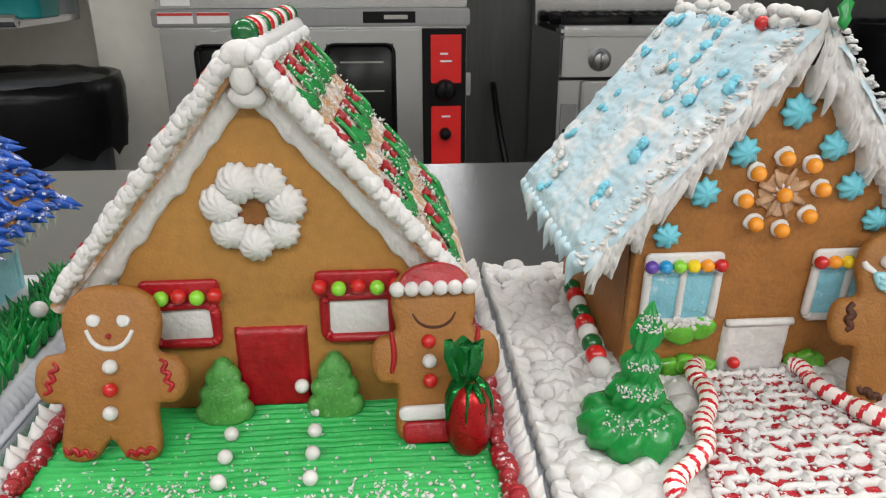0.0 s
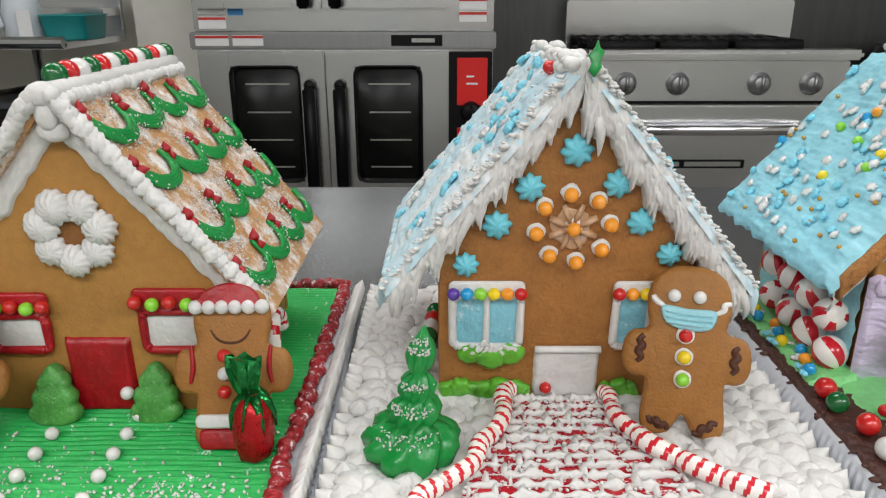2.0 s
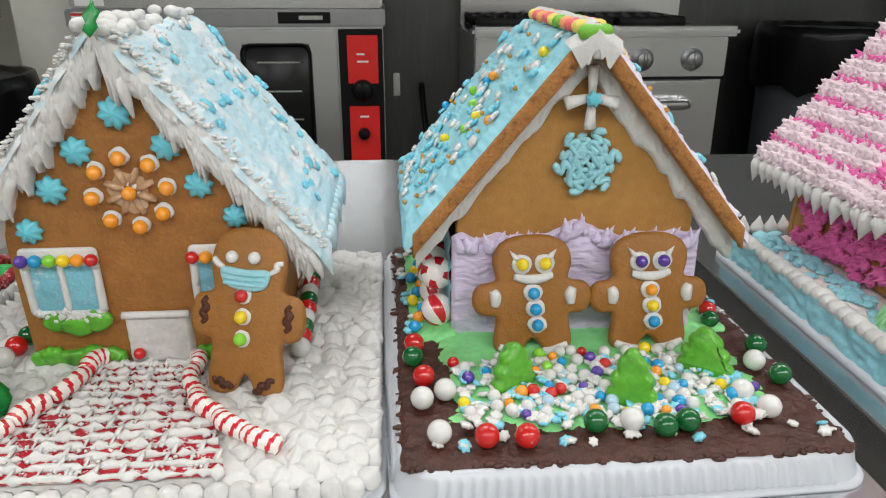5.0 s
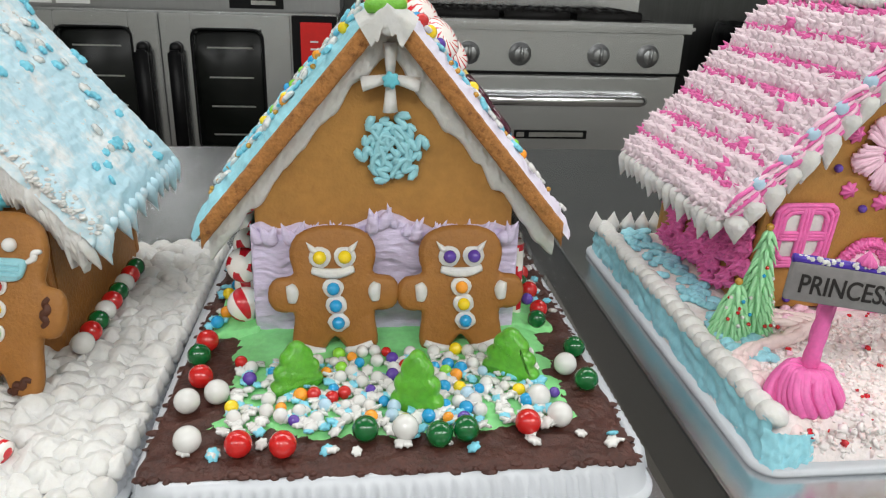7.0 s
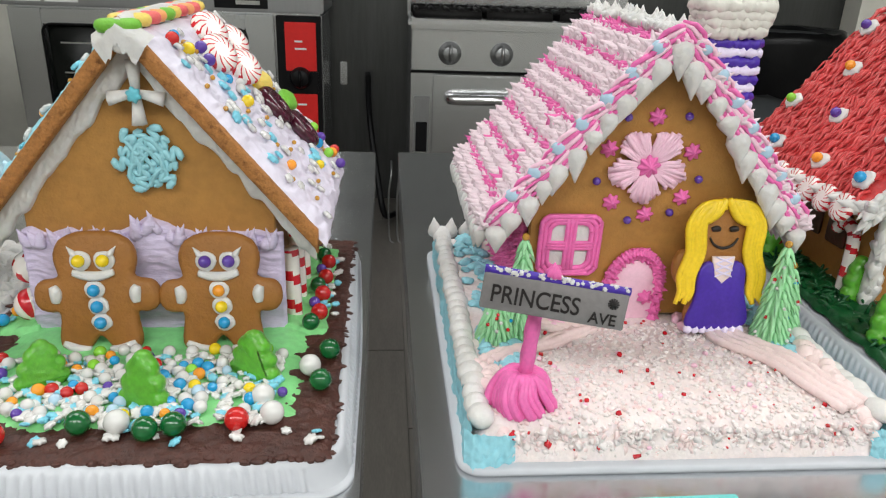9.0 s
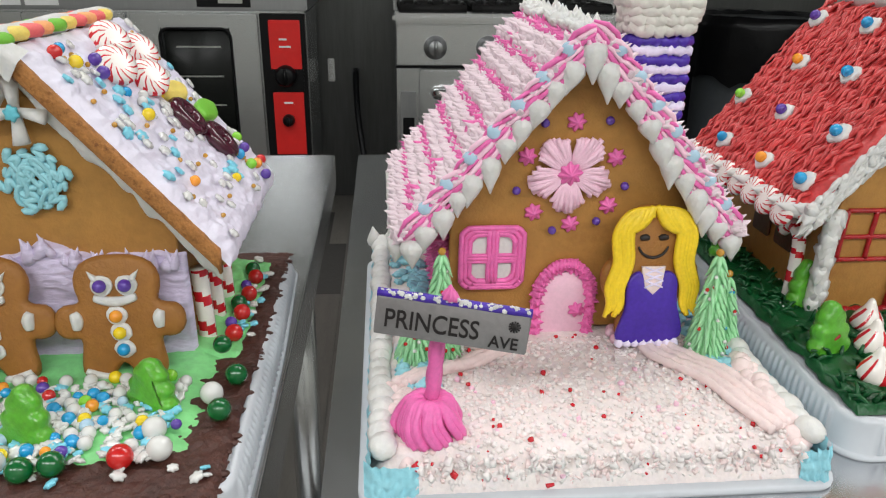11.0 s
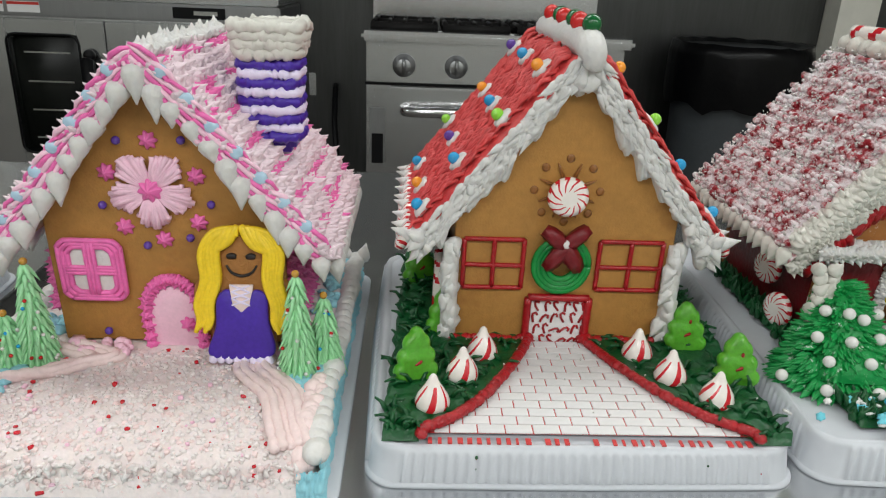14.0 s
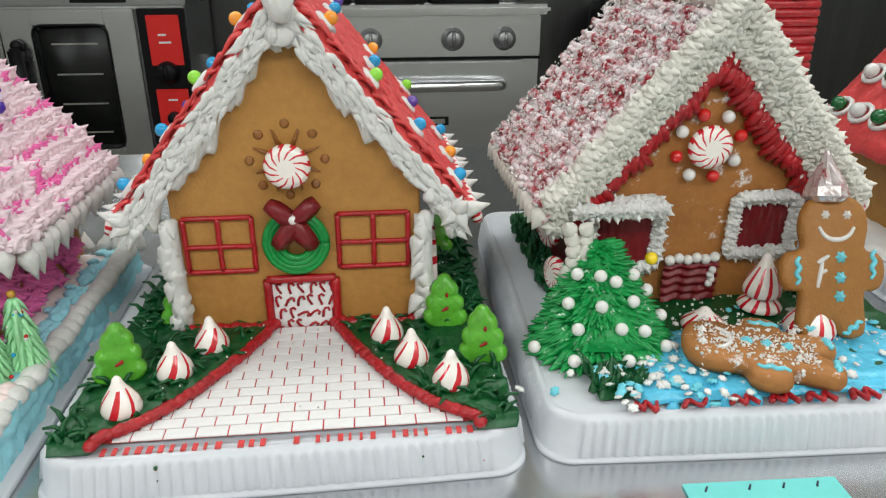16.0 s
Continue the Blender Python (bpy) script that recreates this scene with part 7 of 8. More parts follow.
for s_ in (-1, 1):
    for q in range(5):
        e = 0.0024 * q
        dab(mb, fr, ((s_ * 0.001, hgt * (0.985 - 0.012 * q)), (s_ * (0.0145 - e * 0.5), hgt * (0.95 - 0.012 * q)), (s_ * (0.0215 - e * 0.85), hgt * 0.8), (s_ * (0.0205 - e * 0.8), hgt * 0.6), (s_ * (0.0245 - e * 0.8), hgt * 0.42), (s_ * (0.0235 - e * 0.7), hgt * 0.3), (s_ * (0.0255 - e * 0.7), hgt * (0.2 + 0.025 * (q % 3)))), 0.0023 * random.uniform(0.85, 1.15), 3, 0.0088, k=30)
for q in range(7):
    s_ = -1 if q % 2 else 1
    dab(mb, fr, ((s_ * 0.0015 * q, hgt * (1.0 - 0.004 * q)), (s_ * (0.004 + 0.001 * q), hgt * (0.905 + 0.008 * (q % 3))), (s_ * (0.0085 + 0.0008 * q), hgt * (0.845 + 0.012 * (q % 2))), (s_ * (0.0165 + 0.0003 * q), hgt * 0.8)), 0.003, 3, 0.0086, k=18)
for q in range(8):
    dab(mb, fr, ((-0.016 + 0.0042 * q, hgt * 0.045), (-0.0165 + 0.0044 * q, hgt * 0.0), (-0.017 + 0.0047 * q, hgt * -0.03)), 0.0026, 5, 0.0085)
for a in (-0.0052, 0.0052):
    dab(mb, fr, ((a - 0.0025, hgt * 0.765), (a, hgt * 0.775), (a + 0.0025, hgt * 0.768)), 0.0019, 4, 0.0075)
dab(mb, fr, [(0.0085 * math.sin(q), hgt * 0.735 - 0.0085 * math.cos(q)) for q in (-1.3, -0.7, 0, 0.7, 1.3)], 0.0009, 4, 0.0075)
for a in (-0.011, -0.004, 0.004, 0.011):
    mb.ball(fr.p(a, 0.0, 0.005), 0.0042, 9, 6, (1.2, 1, 0.7), 5)
solo("cookie_doll", mb, [COOKIE, PURPLE, BLUSH, YELLOW, BLACK, LILAC], (0.739, 0.323, 0.909), "cookie doll with long yellow icing hair and purple icing dress", "cookie")


def cone_tree(x, y, z, h, r, label, top="gold"):
    t = thing("cone_tree", (x, y, z), label, "icing tree", "pale green cone trees")
    mb = MB()
    mb.sweep([(x, y, z + h * i / 8) for i in range(9)], lambda q: 0.78 * r * (1 - q) + 0.0008, 14)
    rows_ = int(h / 0.0048)
    for i in range(rows_):
        q = i / rows_
        rr = 0.72 * r * (1 - q)
        n = max(5, int(2 * math.pi * r * (1 - q) / 0.0034))
        for j in range(n):
            a = 2 * math.pi * (j + 0.5 * (i % 2)) / n
            mb.dollop((x + rr * math.cos(a), y + rr * math.sin(a), z + h * q + 0.004), (math.cos(a) * 0.5, math.sin(a) * 0.5, -0.9), random.uniform(0.009, 0.013), 0.0015, n=5)
    part("icing", mb, MINTGREEN, t)
    for k in range(14):
        q, a = random.random() * 0.85, random.uniform(3.3, 6.2)
        rr = r * (1 - q) * 1.1 + 0.001
        bead(t, (x + rr * math.cos(a), y + rr * math.sin(a), z + h * q), random.choice(("white", "blue", "red", "pearl")), 0.0011, "sugar_pearl")
    bead(t, (x, y, z + h + 0.001), top, 0.0022, "tree_top")


cone_tree(0.7725, 0.313, 0.9075, 0.06, 0.0105, "pale green piped cone tree with sugar pearls")
cone_tree(0.786, 0.325, 0.9075, 0.042, 0.0105, "short pale green piped cone tree")
cone_tree(0.623, 0.322, 0.9075, 0.06, 0.011, "pale green piped cone tree behind the sign")
cone_tree(0.609, 0.318, 0.9075, 0.03, 0.012, "low pale green piped bush beside the sign")
# street sign
sg = thing("toy_street_sign", (0.6115, 0.252, 0.908), "grey fondant toy street sign on a pink icing post", "sign")
mb = MB()
mb.sweep([(0.612 + 0.005 * t, 0.252 + 0.002 * t, 0.907 + 0.062 * t) for t in (i / 20 for i in range(21))], 0.0034, 12, 6, 0.15, 0.25)
part("post", mb, PINK, sg, "twisted pink icing post")
mb = MB()
for k in range(46):
    a, q = 2 * math.pi * k / 46, random.uniform(0.7, 1.0)
    w = a + random.uniform(-0.2, 0.2)
    pts = [(0.6125 + 0.003 * math.cos(a), 0.2515 + 0.003 * math.sin(a), 0.9225), (0.6125 + 0.009 * math.cos(a + 0.2), 0.251 + 0.008 * math.sin(a + 0.2), 0.9225 + 0.001 * q), (0.612 + 0.0145 * q * math.cos(w + 0.3), 0.25 + 0.013 * q * math.sin(w + 0.3), 0.917), (0.612 + 0.0168 * q * math.cos(w + 0.5), 0.25 + 0.015 * q * math.sin(w + 0.5), 0.911), (0.612 + 0.0165 * q * math.cos(w + 0.65), 0.25 + 0.0145 * q * math.sin(w + 0.65), 0.9075)]
    mb.sweep(smooth_line(pts, 14), random.uniform(0.0015, 0.0023), 7)
mb.ball((0.612, 0.25, 0.909), 0.0118, 16, 10, (1, 0.9, 1.1))
tagged(part("base", mb, PINK, sg, "mound of pink piped icing strands"), kind="stuff")
p0, p1 = V((0.5885, 0.2475, 0.9725)), V((0.6535, 0.2365, 0.9655))
ex = (p1 - p0).normalized()
up = V((0.06, 0.12, 1.0))
up = (up - ex * up.dot(ex)).normalized()
sf = Frame((p0 + p1) / 2 + V((0, 0, -0.0005)), ex, up, ex.cross(up))
hw = (p1 - p0).length / 2
mb = MB()
mb.pillow(sf, round_rect(-hw, hw, -0.0088, 0.0088, 0.001, 3), 0.004, 0.0008)
part("board", mb, GREYCARD, sg, "grey board with hand-drawn lettering")
mb = MB()
mb.sweep([sf.p(-hw + 2 * hw * i / 16, 0.0098 + 0.0006 * nz(i, 3), 0.002) for i in range(17)], lambda t: 0.0021 * (1 + 0.2 * nz(t * 14, 2)), 8)
part("top_icing", mb, PURPLE, sg, "purple icing along the top")
mb = MB()
for k in range(70):
    flake(mb, sf, random.uniform(-hw, hw), 0.0105 + random.uniform(-0.001, 0.001), 0.0012, 0.003 + random.uniform(-0.001, 0.001), 0)
tagged(part("sugar_flecks", mb, CANDY["white"], sg), kind="stuff")
mb = MB()
mb.star(Frame(sf.p(-0.002, 0.011, 0.002), sf.ex, (0, 1, 0), (0, 0, 1)), 0, 0, 0.0034, 0.007, 7, 0.4)
part("finial", mb, PINK, sg)
mb = MB()
for k in range(6):
    a = math.pi * k / 6
    mb.sweep([sf.p(0.0265 + 0.0026 * math.cos(a) * q, 0.0035 + 0.0026 * math.sin(a) * q, 0.0042) for q in (-1, 0, 1)], 0.0004, 5)
part("drawn_star", mb, BLACK, sg)
for txt, a, b, size in (("PRINCESS", -hw + 0.004, -0.0045, 0.0118), ("AVE", 0.0165, -0.0068, 0.0074)):
    cu = bpy.data.curves.new("lettering", "FONT")
    cu.body, cu.size, cu.extrude, cu.offset, cu.space_character = txt, size, 0.0002, 0.0001, 1.0
    tmp = bpy.data.objects.new("lettering", cu)
    scene.collection.objects.link(tmp)
    me = bpy.data.meshes.new_from_object(tmp.evaluated_get(bpy.context.evaluated_depsgraph_get()))
    bpy.data.objects.remove(tmp)
    wd = max(v.co.x for v in me.vertices)
    kx = (0.041 if txt == "PRINCESS" else 0.0125) / wd
    for v in me.vertices:
        v.co = sf.p(a + v.co.x * kx, b + v.co.y, 0.0042 + v.co.z) - BASE[sg]
    me.materials.append(BLACK)
    ob = new("lettering", me)
    ob.parent = sg
    BASE[ob] = BASE[sg]

# ---- red roof house (brick path, peppermint drops) ----
E_ = House(0.928, 0.356, 0.908, 0.05, "gingerbread house with coral red roof, white trim and green wreath", over=0.004, wall=GINGER, apex=0.173, slope=1.25)
tE = tray(0.8175, 1.0325, 0.2445, 0.505, 0.9075, "white ribbed plastic cake base with green lawn and brick path", 0.4, 0.006)


def e_half(y):
    t = min(1, max(0, (0.353 - y) / 0.1))
    return 0.0175 + 0.052 * t ** 1.25 + 0.016 * t ** 8


mb = MB()
for sd in (1, -1):
    def lawn(u, v, sd=sd):
        y = 0.248 + 0.25 * v
        inner = e_half(y) if y < 0.353 else 0.02
        outer = 0.104 + 0.004 * nz(v * 20, sd)
        a = inner + (outer - inner) * u
        x = 0.927 + sd * a + (y - 0.25) * 0.03
        return (x, y, 0.9075 + (0.0045 + 0.0022 * nz(x, y, 1, 140) + 0.0012 * nz(x, y, 3, 330)) * (1 if 0 < u < 1 and 0 < v < 1 else 0))
    mb.grid(lawn, 44, 90)
part("lawn", mb, FOREST, tE, "dark forest green icing lawn")
mb = MB()
for _ in range(360):
    sd = random.choice((1, -1))
    y = random.uniform(0.25, 0.495)
    inner = e_half(y) + 0.004 if y < 0.35 else 0.07
    if inner > 0.1:
        continue
    x = 0.927 + sd * random.uniform(inner, 0.103) + (y - 0.25) * 0.03
    d = V((random.uniform(-1, 1), random.uniform(-0.6, 0.6), 0.25)).normalized()
    mb.sweep([V((x, y, 0.9115)), V((x, y, 0.9138)) + d * 0.004, V((x, y, 0.912)) + d * 0.009], lambda t: 0.0016 * (1 - 0.6 * t), 5)
tagged(part("grass_strands", mb, FOREST, tE, "dark green icing strands"), kind="stuff")
mb = MB()
crumbs(mb, 110, lambda: (0.927 + random.uniform(-0.1, 0.1), random.uniform(0.26, 0.49), 0.9155), (0.0005, 0.0012), [0])
tagged(part("sugar_sprinkle", mb, CANDY["white"], tE), kind="stuff")
mb = MB()
mb.grid(lambda u, v: (0.928 + (2 * u - 1) * (e_half(0.2537 + 0.0993 * v) + 0.001), 0.2537 + 0.0993 * v, 0.9086), 20, 20)
path = part("path_bed", mb, CORAL, tE, "red icing joints of the path")
mb = MB()
for sd in (1, -1):
    line = [(0.928 + sd * e_half(y), y, 0.912) for y in (0.353 - 0.105 * i / 30 for i in range(31))]
    rope(mb, line, 0.0031, 0.0014, 0, 0.8, 0.12)
    rope(mb, [(0.928 + sd * (0.017 + 0.05 * i / 10), 0.352, 0.911) for i in range(11)], 0.0032, 0.003, 0, 0.9, 0.3)
tagged(part("red_border", mb, RED, tE, "red piped border along the path"), kind="stuff")
mb = MB()
for k in range(34):
    x = 0.846 + 0.0049 * k
    if random.random() < 0.85:
        mb.box(x, x + random.uniform(0.0012, 0.0028), 0.2466, 0.2512, 0.9072, 0.9079)
tagged(part("red_ticks", mb, CORAL, tE, "short red icing ticks", smooth=False), kind="stuff")
mb = MB()
for k in range(16):
    x, y = random.choice((random.uniform(0.83, 1.02), 0.87, 0.9)), random.uniform(0.2375, 0.239)
    mb.ball((x, 0.2425, random.uniform(0.892, 0.903)), random.uniform(0.0005, 0.0012), 6, 4, m=random.choice((0, 0, 1)))
tagged(part("icing_specks", mb, [FOREST, RED], tE, "stray specks of icing"), kind="stuff")
for sd in (1, -1):
    fr = E_.roof[sd]
    E_.ice_roof(sd, CORAL, 0.0035, 0.0012, 90, "coral red icing base", 0.6)
    mb = MB()
    for i in range(48):
        for j in range(15):
            a, b = 0.005 + 0.0032 * i + random.uniform(-0.0012, 0.0012), 0.002 + 0.0095 * j + 0.002 * math.sin(i * 0.9)
            b += random.uniform(-0.003, 0.003)
            q2 = random.uniform(-0.003, 0.003)
            if b > SPAN - 0.008:
                continue
            mb.sweep([fr.p(a, b, RBASE + 0.0025), fr.p(a + 0.0008, b + 0.005, RBASE + 0.0055), fr.p(a + q2, b + 0.010, RBASE + 0.0052), fr.p(a + q2 * 1.3, min(SPAN + 0.002, b + random.uniform(0.014, 0.021)), RBASE + random.uniform(0.0035, 0.0065))], lambda t, q3=random.uniform(0.0009, 0.0019): q3 * (1.05 - 0.85 * t * t), 6)
    tagged(part("roof_shingles", mb, CORAL, E_.ob, "rows of coral red piped shingles"), kind="stuff")
    k = 0
    for b0 in (0.018, 0.053, 0.09, 0.124):
        for a0 in ((0.022, 0.085, 0.145) if (b0 in (0.018, 0.09)) else (0.012, 0.06, 0.118)):
            cc = ("orange", "blue", "purple", "lime", "blue")[k % 5]
            k += 1
            mb = MB()
            mb.pillow(fr, blobby(a0, b0, 0.0078, 0.0068, 16, 0.35, a0 * 70), 0.004, 0.0018, c0=RBASE + 0.004)
            part("icing_dab", mb, WHITE, E_.ob)
            bead(E_.ob, fr.p(a0, b0, RBASE + 0.0098), cc, 0.0037)
    for k in range(8):
        mb = MB()
        mint_rings(mb, Frame(fr.p(0.01 + 0.0195 * k, SPAN + 0.002, 0.006), (0, 1, 0), (sd * -0.4, 0, 0.9), (sd * 0.9, 0, 0.4)), 0, 0, 0.0098, 0.007, 1.1)
        part("eave_mint", mb, [MINT_W, MINT_R], E_.ob, "peppermint candy along the eave")
    mb = MB()
    for k in range(9):
        mb.dollop(fr.p(0.002 + 0.019 * k, SPAN - 0.004, 0.002), (sd * 0.9, random.uniform(-0.3, 0.3), 0.25), 0.019, 0.0052)
    part_each("icing_peak", mb, WHITE, E_.ob)
    mb = MB()
    ruffle(mb, E_, sd, 0.017, 0.0058, 0.0042, 18, 0.0013, 0.002, 0.0055, slant=0.5, nv=18, nu=150)
    for k in range(3):
        t = random.random()
        p = E_.gable_line(sd, t, 0.007, random.uniform(0.0, 0.015))
        d = V((sd * random.uniform(-0.2, 0.5), -0.15, random.choice((-1, 1)) * 0.8))
        mb.dollop(p, d, random.uniform(0.008, 0.014), random.uniform(0.0022, 0.004), n=7)
    for k in range(4):
        p = E_.gable_line(sd, 0.02, 0.006, 0)
        mb.dollop(p, (random.uniform(-0.6, 0.6) + sd * 0.3, random.uniform(-0.8, 0.2), random.uniform(-1, 0.4)), 0.012, 0.0045)
    part("gable_icing", mb, WHITE, E_.ob, "white ruffled icing along the gable")
    mb = MB()
    for k in range(150):
        t = min(1.0, max(0.0, (k + random.uniform(-0.5, 0.5)) / 149))
        o = E_.gable_line(sd, t, 0.0062, (-0.004, 0.003, 0.009)[k % 3] + random.uniform(-0.002, 0.002))
        d = V((sd * random.uniform(0.3, 0.8), -0.12, random.uniform(-1.1, -0.3)))
        mb.dollop(o, d, random.uniform(0.007, 0.012), random.uniform(0.0013, 0.0026), n=7)
    tagged(part("shell_icing", mb, WHITE, E_.ob, "short white shell strokes along the gable"), kind="stuff")
    mb = MB()
    for k in range(9):
        mb.dollop(E_.front.p(sd * (0.0685 + random.uniform(-0.0015, 0.0015)), 0.011 + 0.0074 * k, 0.001), (sd * random.uniform(-0.6, 0.6), -0.35, random.choice((-1, -0.7))), random.uniform(0.011, 0.015), random.uniform(0.0042, 0.0056), n=10, lobes=5)
    mb.sweep([E_.front.p(sd * 0.0685, 0.002 + 0.066 * i / 10, 0.001) for i in range(11)], 0.0052, 10)
    part_each("corner_icing", mb, WHITE, E_.ob)
    mb = MB()
    stick_mesh(mb, [(E_.cx + sd * 0.0745, 0.372, 0.912), (E_.cx + sd * 0.074, 0.372, 0.94), (E_.cx + sd * 0.0735, 0.375, 0.953), (E_.cx + sd * 0.0735, 0.385, 0.957), (E_.cx + sd * 0.0735, 0.393, 0.95)], 0.0042, 36)
    part("candy_cane", mb, [MINT_W, MINT_R], E_.ob, "striped candy cane on the side wall")
    for yy in (0.40, 0.43):
        mb = MB()
        sf2 = Frame((E_.cx + sd * (WALL_W), yy, 0.965), (0, 1, 0), (0, 0, 1), (sd, 0, 0))
        mb.pillow(sf2, round_rect(-0.011, 0.011, -0.03, 0.0, 0.002), 0.002, 0.0008)
        part("side_panel", mb, GINGERD, E_.ob, "dark side window")
mb = MB()
zr = E_.z + E_.apex + 0.011
mb.sweep([V((E_.cx, E_.y - 0.016 + 0.155 * i / 12, zr)) for i in range(13)], lambda t: 0.0082 * (1 + 0.25 * nz(t * 11, 5)) * (0.5 if t in (0.0, 1.0) else 1), 12)
mb.sweep(smooth_line([(E_.cx, E_.y - 0.002, zr + 0.001), (E_.cx, E_.y - 0.013, zr), (E_.cx + 0.001, E_.y - 0.0185, zr - 0.004), (E_.cx + 0.001, E_.y - 0.0195, zr - 0.008), (E_.cx, E_.y - 0.0185, zr - 0.0115)], 16), lambda t: 0.0086 * (1 - 0.5 * t * t), 12, flat=0.9)
mb.ball(E_.front.p(0, E_.apex - 0.008, 0.008), 0.0052, 12, 8, (1.4, 0.4, 1.1))
part("ridge_icing", mb, WHITE, E_.ob, "white icing along the ridge")
for k in range(6):
    bead(E_.ob, (E_.cx + 0.001 * (-1) ** k, E_.y - 0.008 + 0.0225 * k, zr + 0.0105), ("green", "red")[k % 2], 0.0055, "ridge_candy")
mb = MB()
for k in range(8):
    a = 2 * math.pi * (k + 0.5) / 8
    mb.sweep([E_.front.p(-0.0025 + r * math.cos(a), 0.101 + r * math.sin(a), 0.0006) for r in (0.008, 0.0145, 0.018)], lambda t: 0.0015 * (1 - 0.75 * t), 7)
    mb.ball(E_.front.p(-0.0025 + 0.0195 * math.cos(a + 0.39), 0.101 + 0.0195 * math.sin(a + 0.39), 0.0002), 0.0026, 9, 6, (1, 0.35, 1))
part("cut_star", mb, GLUE, E_.ob, "pressed caramel star pattern")
mb = MB()
mint_rings(mb, E_.front, -0.0025, 0.0985, 0.0122, 0.0085, 1.0, 0.001)
part("starlight_mint", mb, [MINT_W, MINT_R], E_.ob, "red and white peppermint candy")
for x0, x1 in ((0.8672, 0.9033), (0.9495, 0.988)):
    mb = MB()
    z0, z1 = 0.9455, 0.9775
    for pts in ([(x0, z0), (x0, z1)], [(x1, z0), (x1, z1)], [(x0, z0), (x1, z0)], [(x0, z1), (x1, z1)], [((x0 + x1) / 2, z0), ((x0 + x1) / 2, z1)], [(x0, (z0 + z1) / 2 - 0.001), (x1, (z0 + z1) / 2 - 0.001)]):
        (xa, za), (xb, zb) = pts
        mb.sweep([E_.F(xa + (xb - xa) * i / 8 + 0.0004 * nz(i, xa * 90), za + (zb - za) * i / 8 + 0.0004 * nz(i, za * 90), 0.001) for i in range(9)], 0.0015, 8)
    part_each("window_bar", mb, RED, E_.ob, "red piped window bar")
mb = MB()
for r in (0.0088, 0.0115, 0.0142, 0.0165):
    pts = [E_.F(0.9265 + r * math.cos(q), 0.962 + 1.05 * r * math.sin(q), 0.003 + (0.001 if r == 0.0122 else 0)) for q in (2 * math.pi * i / 28 for i in range(29))]
    mb.sweep(pts, 0.0021, 7)
wr = part("wreath", mb, GREEN, E_.ob, "ribbed green icing wreath")
mb = MB()
for d in ((-0.010, 0.005), (0.010, 0.006), (-0.0065, -0.013), (0.0065, -0.014)):
    for q in (-0.003, 0, 0.003):
        mb.sweep([E_.F(0.9265 + d[0] * t + q * t * (1 if d[0] * d[1] > 0 else -1), 0.978 + d[1] * t + q * t, 0.006 + 0.002 * math.sin(math.pi * t)) for t in (0, 0.35, 0.7, 1.0)], lambda t: 0.0036 * (0.6 + 0.75 * math.sin(math.pi * (0.1 + 0.7 * t))), 10, 5, 0.12, 0.1)
part_each("bow_strand", mb, DARKRED, wr, "dark red icing strand of a bow")
bead(E_.ob, E_.F(0.9265, 0.9785, 0.0095), "pearl", 0.003, "bow_pearl")
mb = MB()
mb.pillow(E_.front, [(a - E_.cx, b - E_.z) for a, b in round_rect(0.9095, 0.9455, 0.9055, 0.938, 0.001, 2)], 0.0015, 0.0004)
door = part("door", mb, STICKER, E_.ob, "white door printed with red candy canes", smooth=False)
mb = MB()
for xa, za, xb, zb in ((0.9085, 0.905, 0.9085, 0.939), (0.9465, 0.905, 0.9465, 0.939), (0.9085, 0.9395, 0.9465, 0.9395)):
    mb.sweep([E_.F(xa + (xb - xa) * i / 8, za + (zb - za) * i / 8, 0.002) for i in range(9)], lambda t: 0.0025 * (1 + 0.2 * nz(t * 9, xa * 99)), 8)
part("door_frame", mb, RED, door, "red piped door frame")
mb = MB()
for i in range(6):
    for j in range(4):
        x, z, a0 = 0.9125 + 0.0061 * i + 0.0015 * (j % 2), 0.909 + 0.008 * j, random.uniform(-1.2, 1.2)
        c_, s_ = math.cos(a0), math.sin(a0)
        pts = [(x + (a * c_ - b * s_), z + (a * s_ + b * c_)) for a, b in ((0, -0.003), (0, 0.001), (0.0008, 0.003), (0.0025, 0.0032), (0.0032, 0.0015))]
        mb.sweep([E_.F(min(max(a, 0.911), 0.944), min(max(b, 0.9065), 0.9365), 0.0019) for a, b in pts], 0.0008, 5)
tagged(part("printed_canes", mb, RED, door), kind="stuff")
for k, (x, y, tn) in enumerate(((0.8485, 0.2745, 0), (0.866, 0.304, 1), (0.8795, 0.3295, 2), (0.974, 0.331, 3), (0.986, 0.305, 4), (1.004, 0.2815, 5))):
    kiss(x, y, 0.9105, 0.0092, 0.0198, "white and red striped peppermint drop on dark green icing", "peppermint drops by the path", 0.12 + 0.06 * (k % 3))
for x, y, tn, mk in ((0.8395, 0.302, 15, 1), (0.8585, 0.360, 10, 1), (1.008, 0.343, -10, 2), (1.0235, 0.302, -10, 2), (0.842, 0.44, 20, 1), (1.012, 0.45, -15, 1)):
    gumdrop_tree(x, y, 0.9105, 0.0325, 0.024, "lime green jelly tree with red icing marks on dark green icing", "jelly trees by the brick path", JELLY, tn, mk)

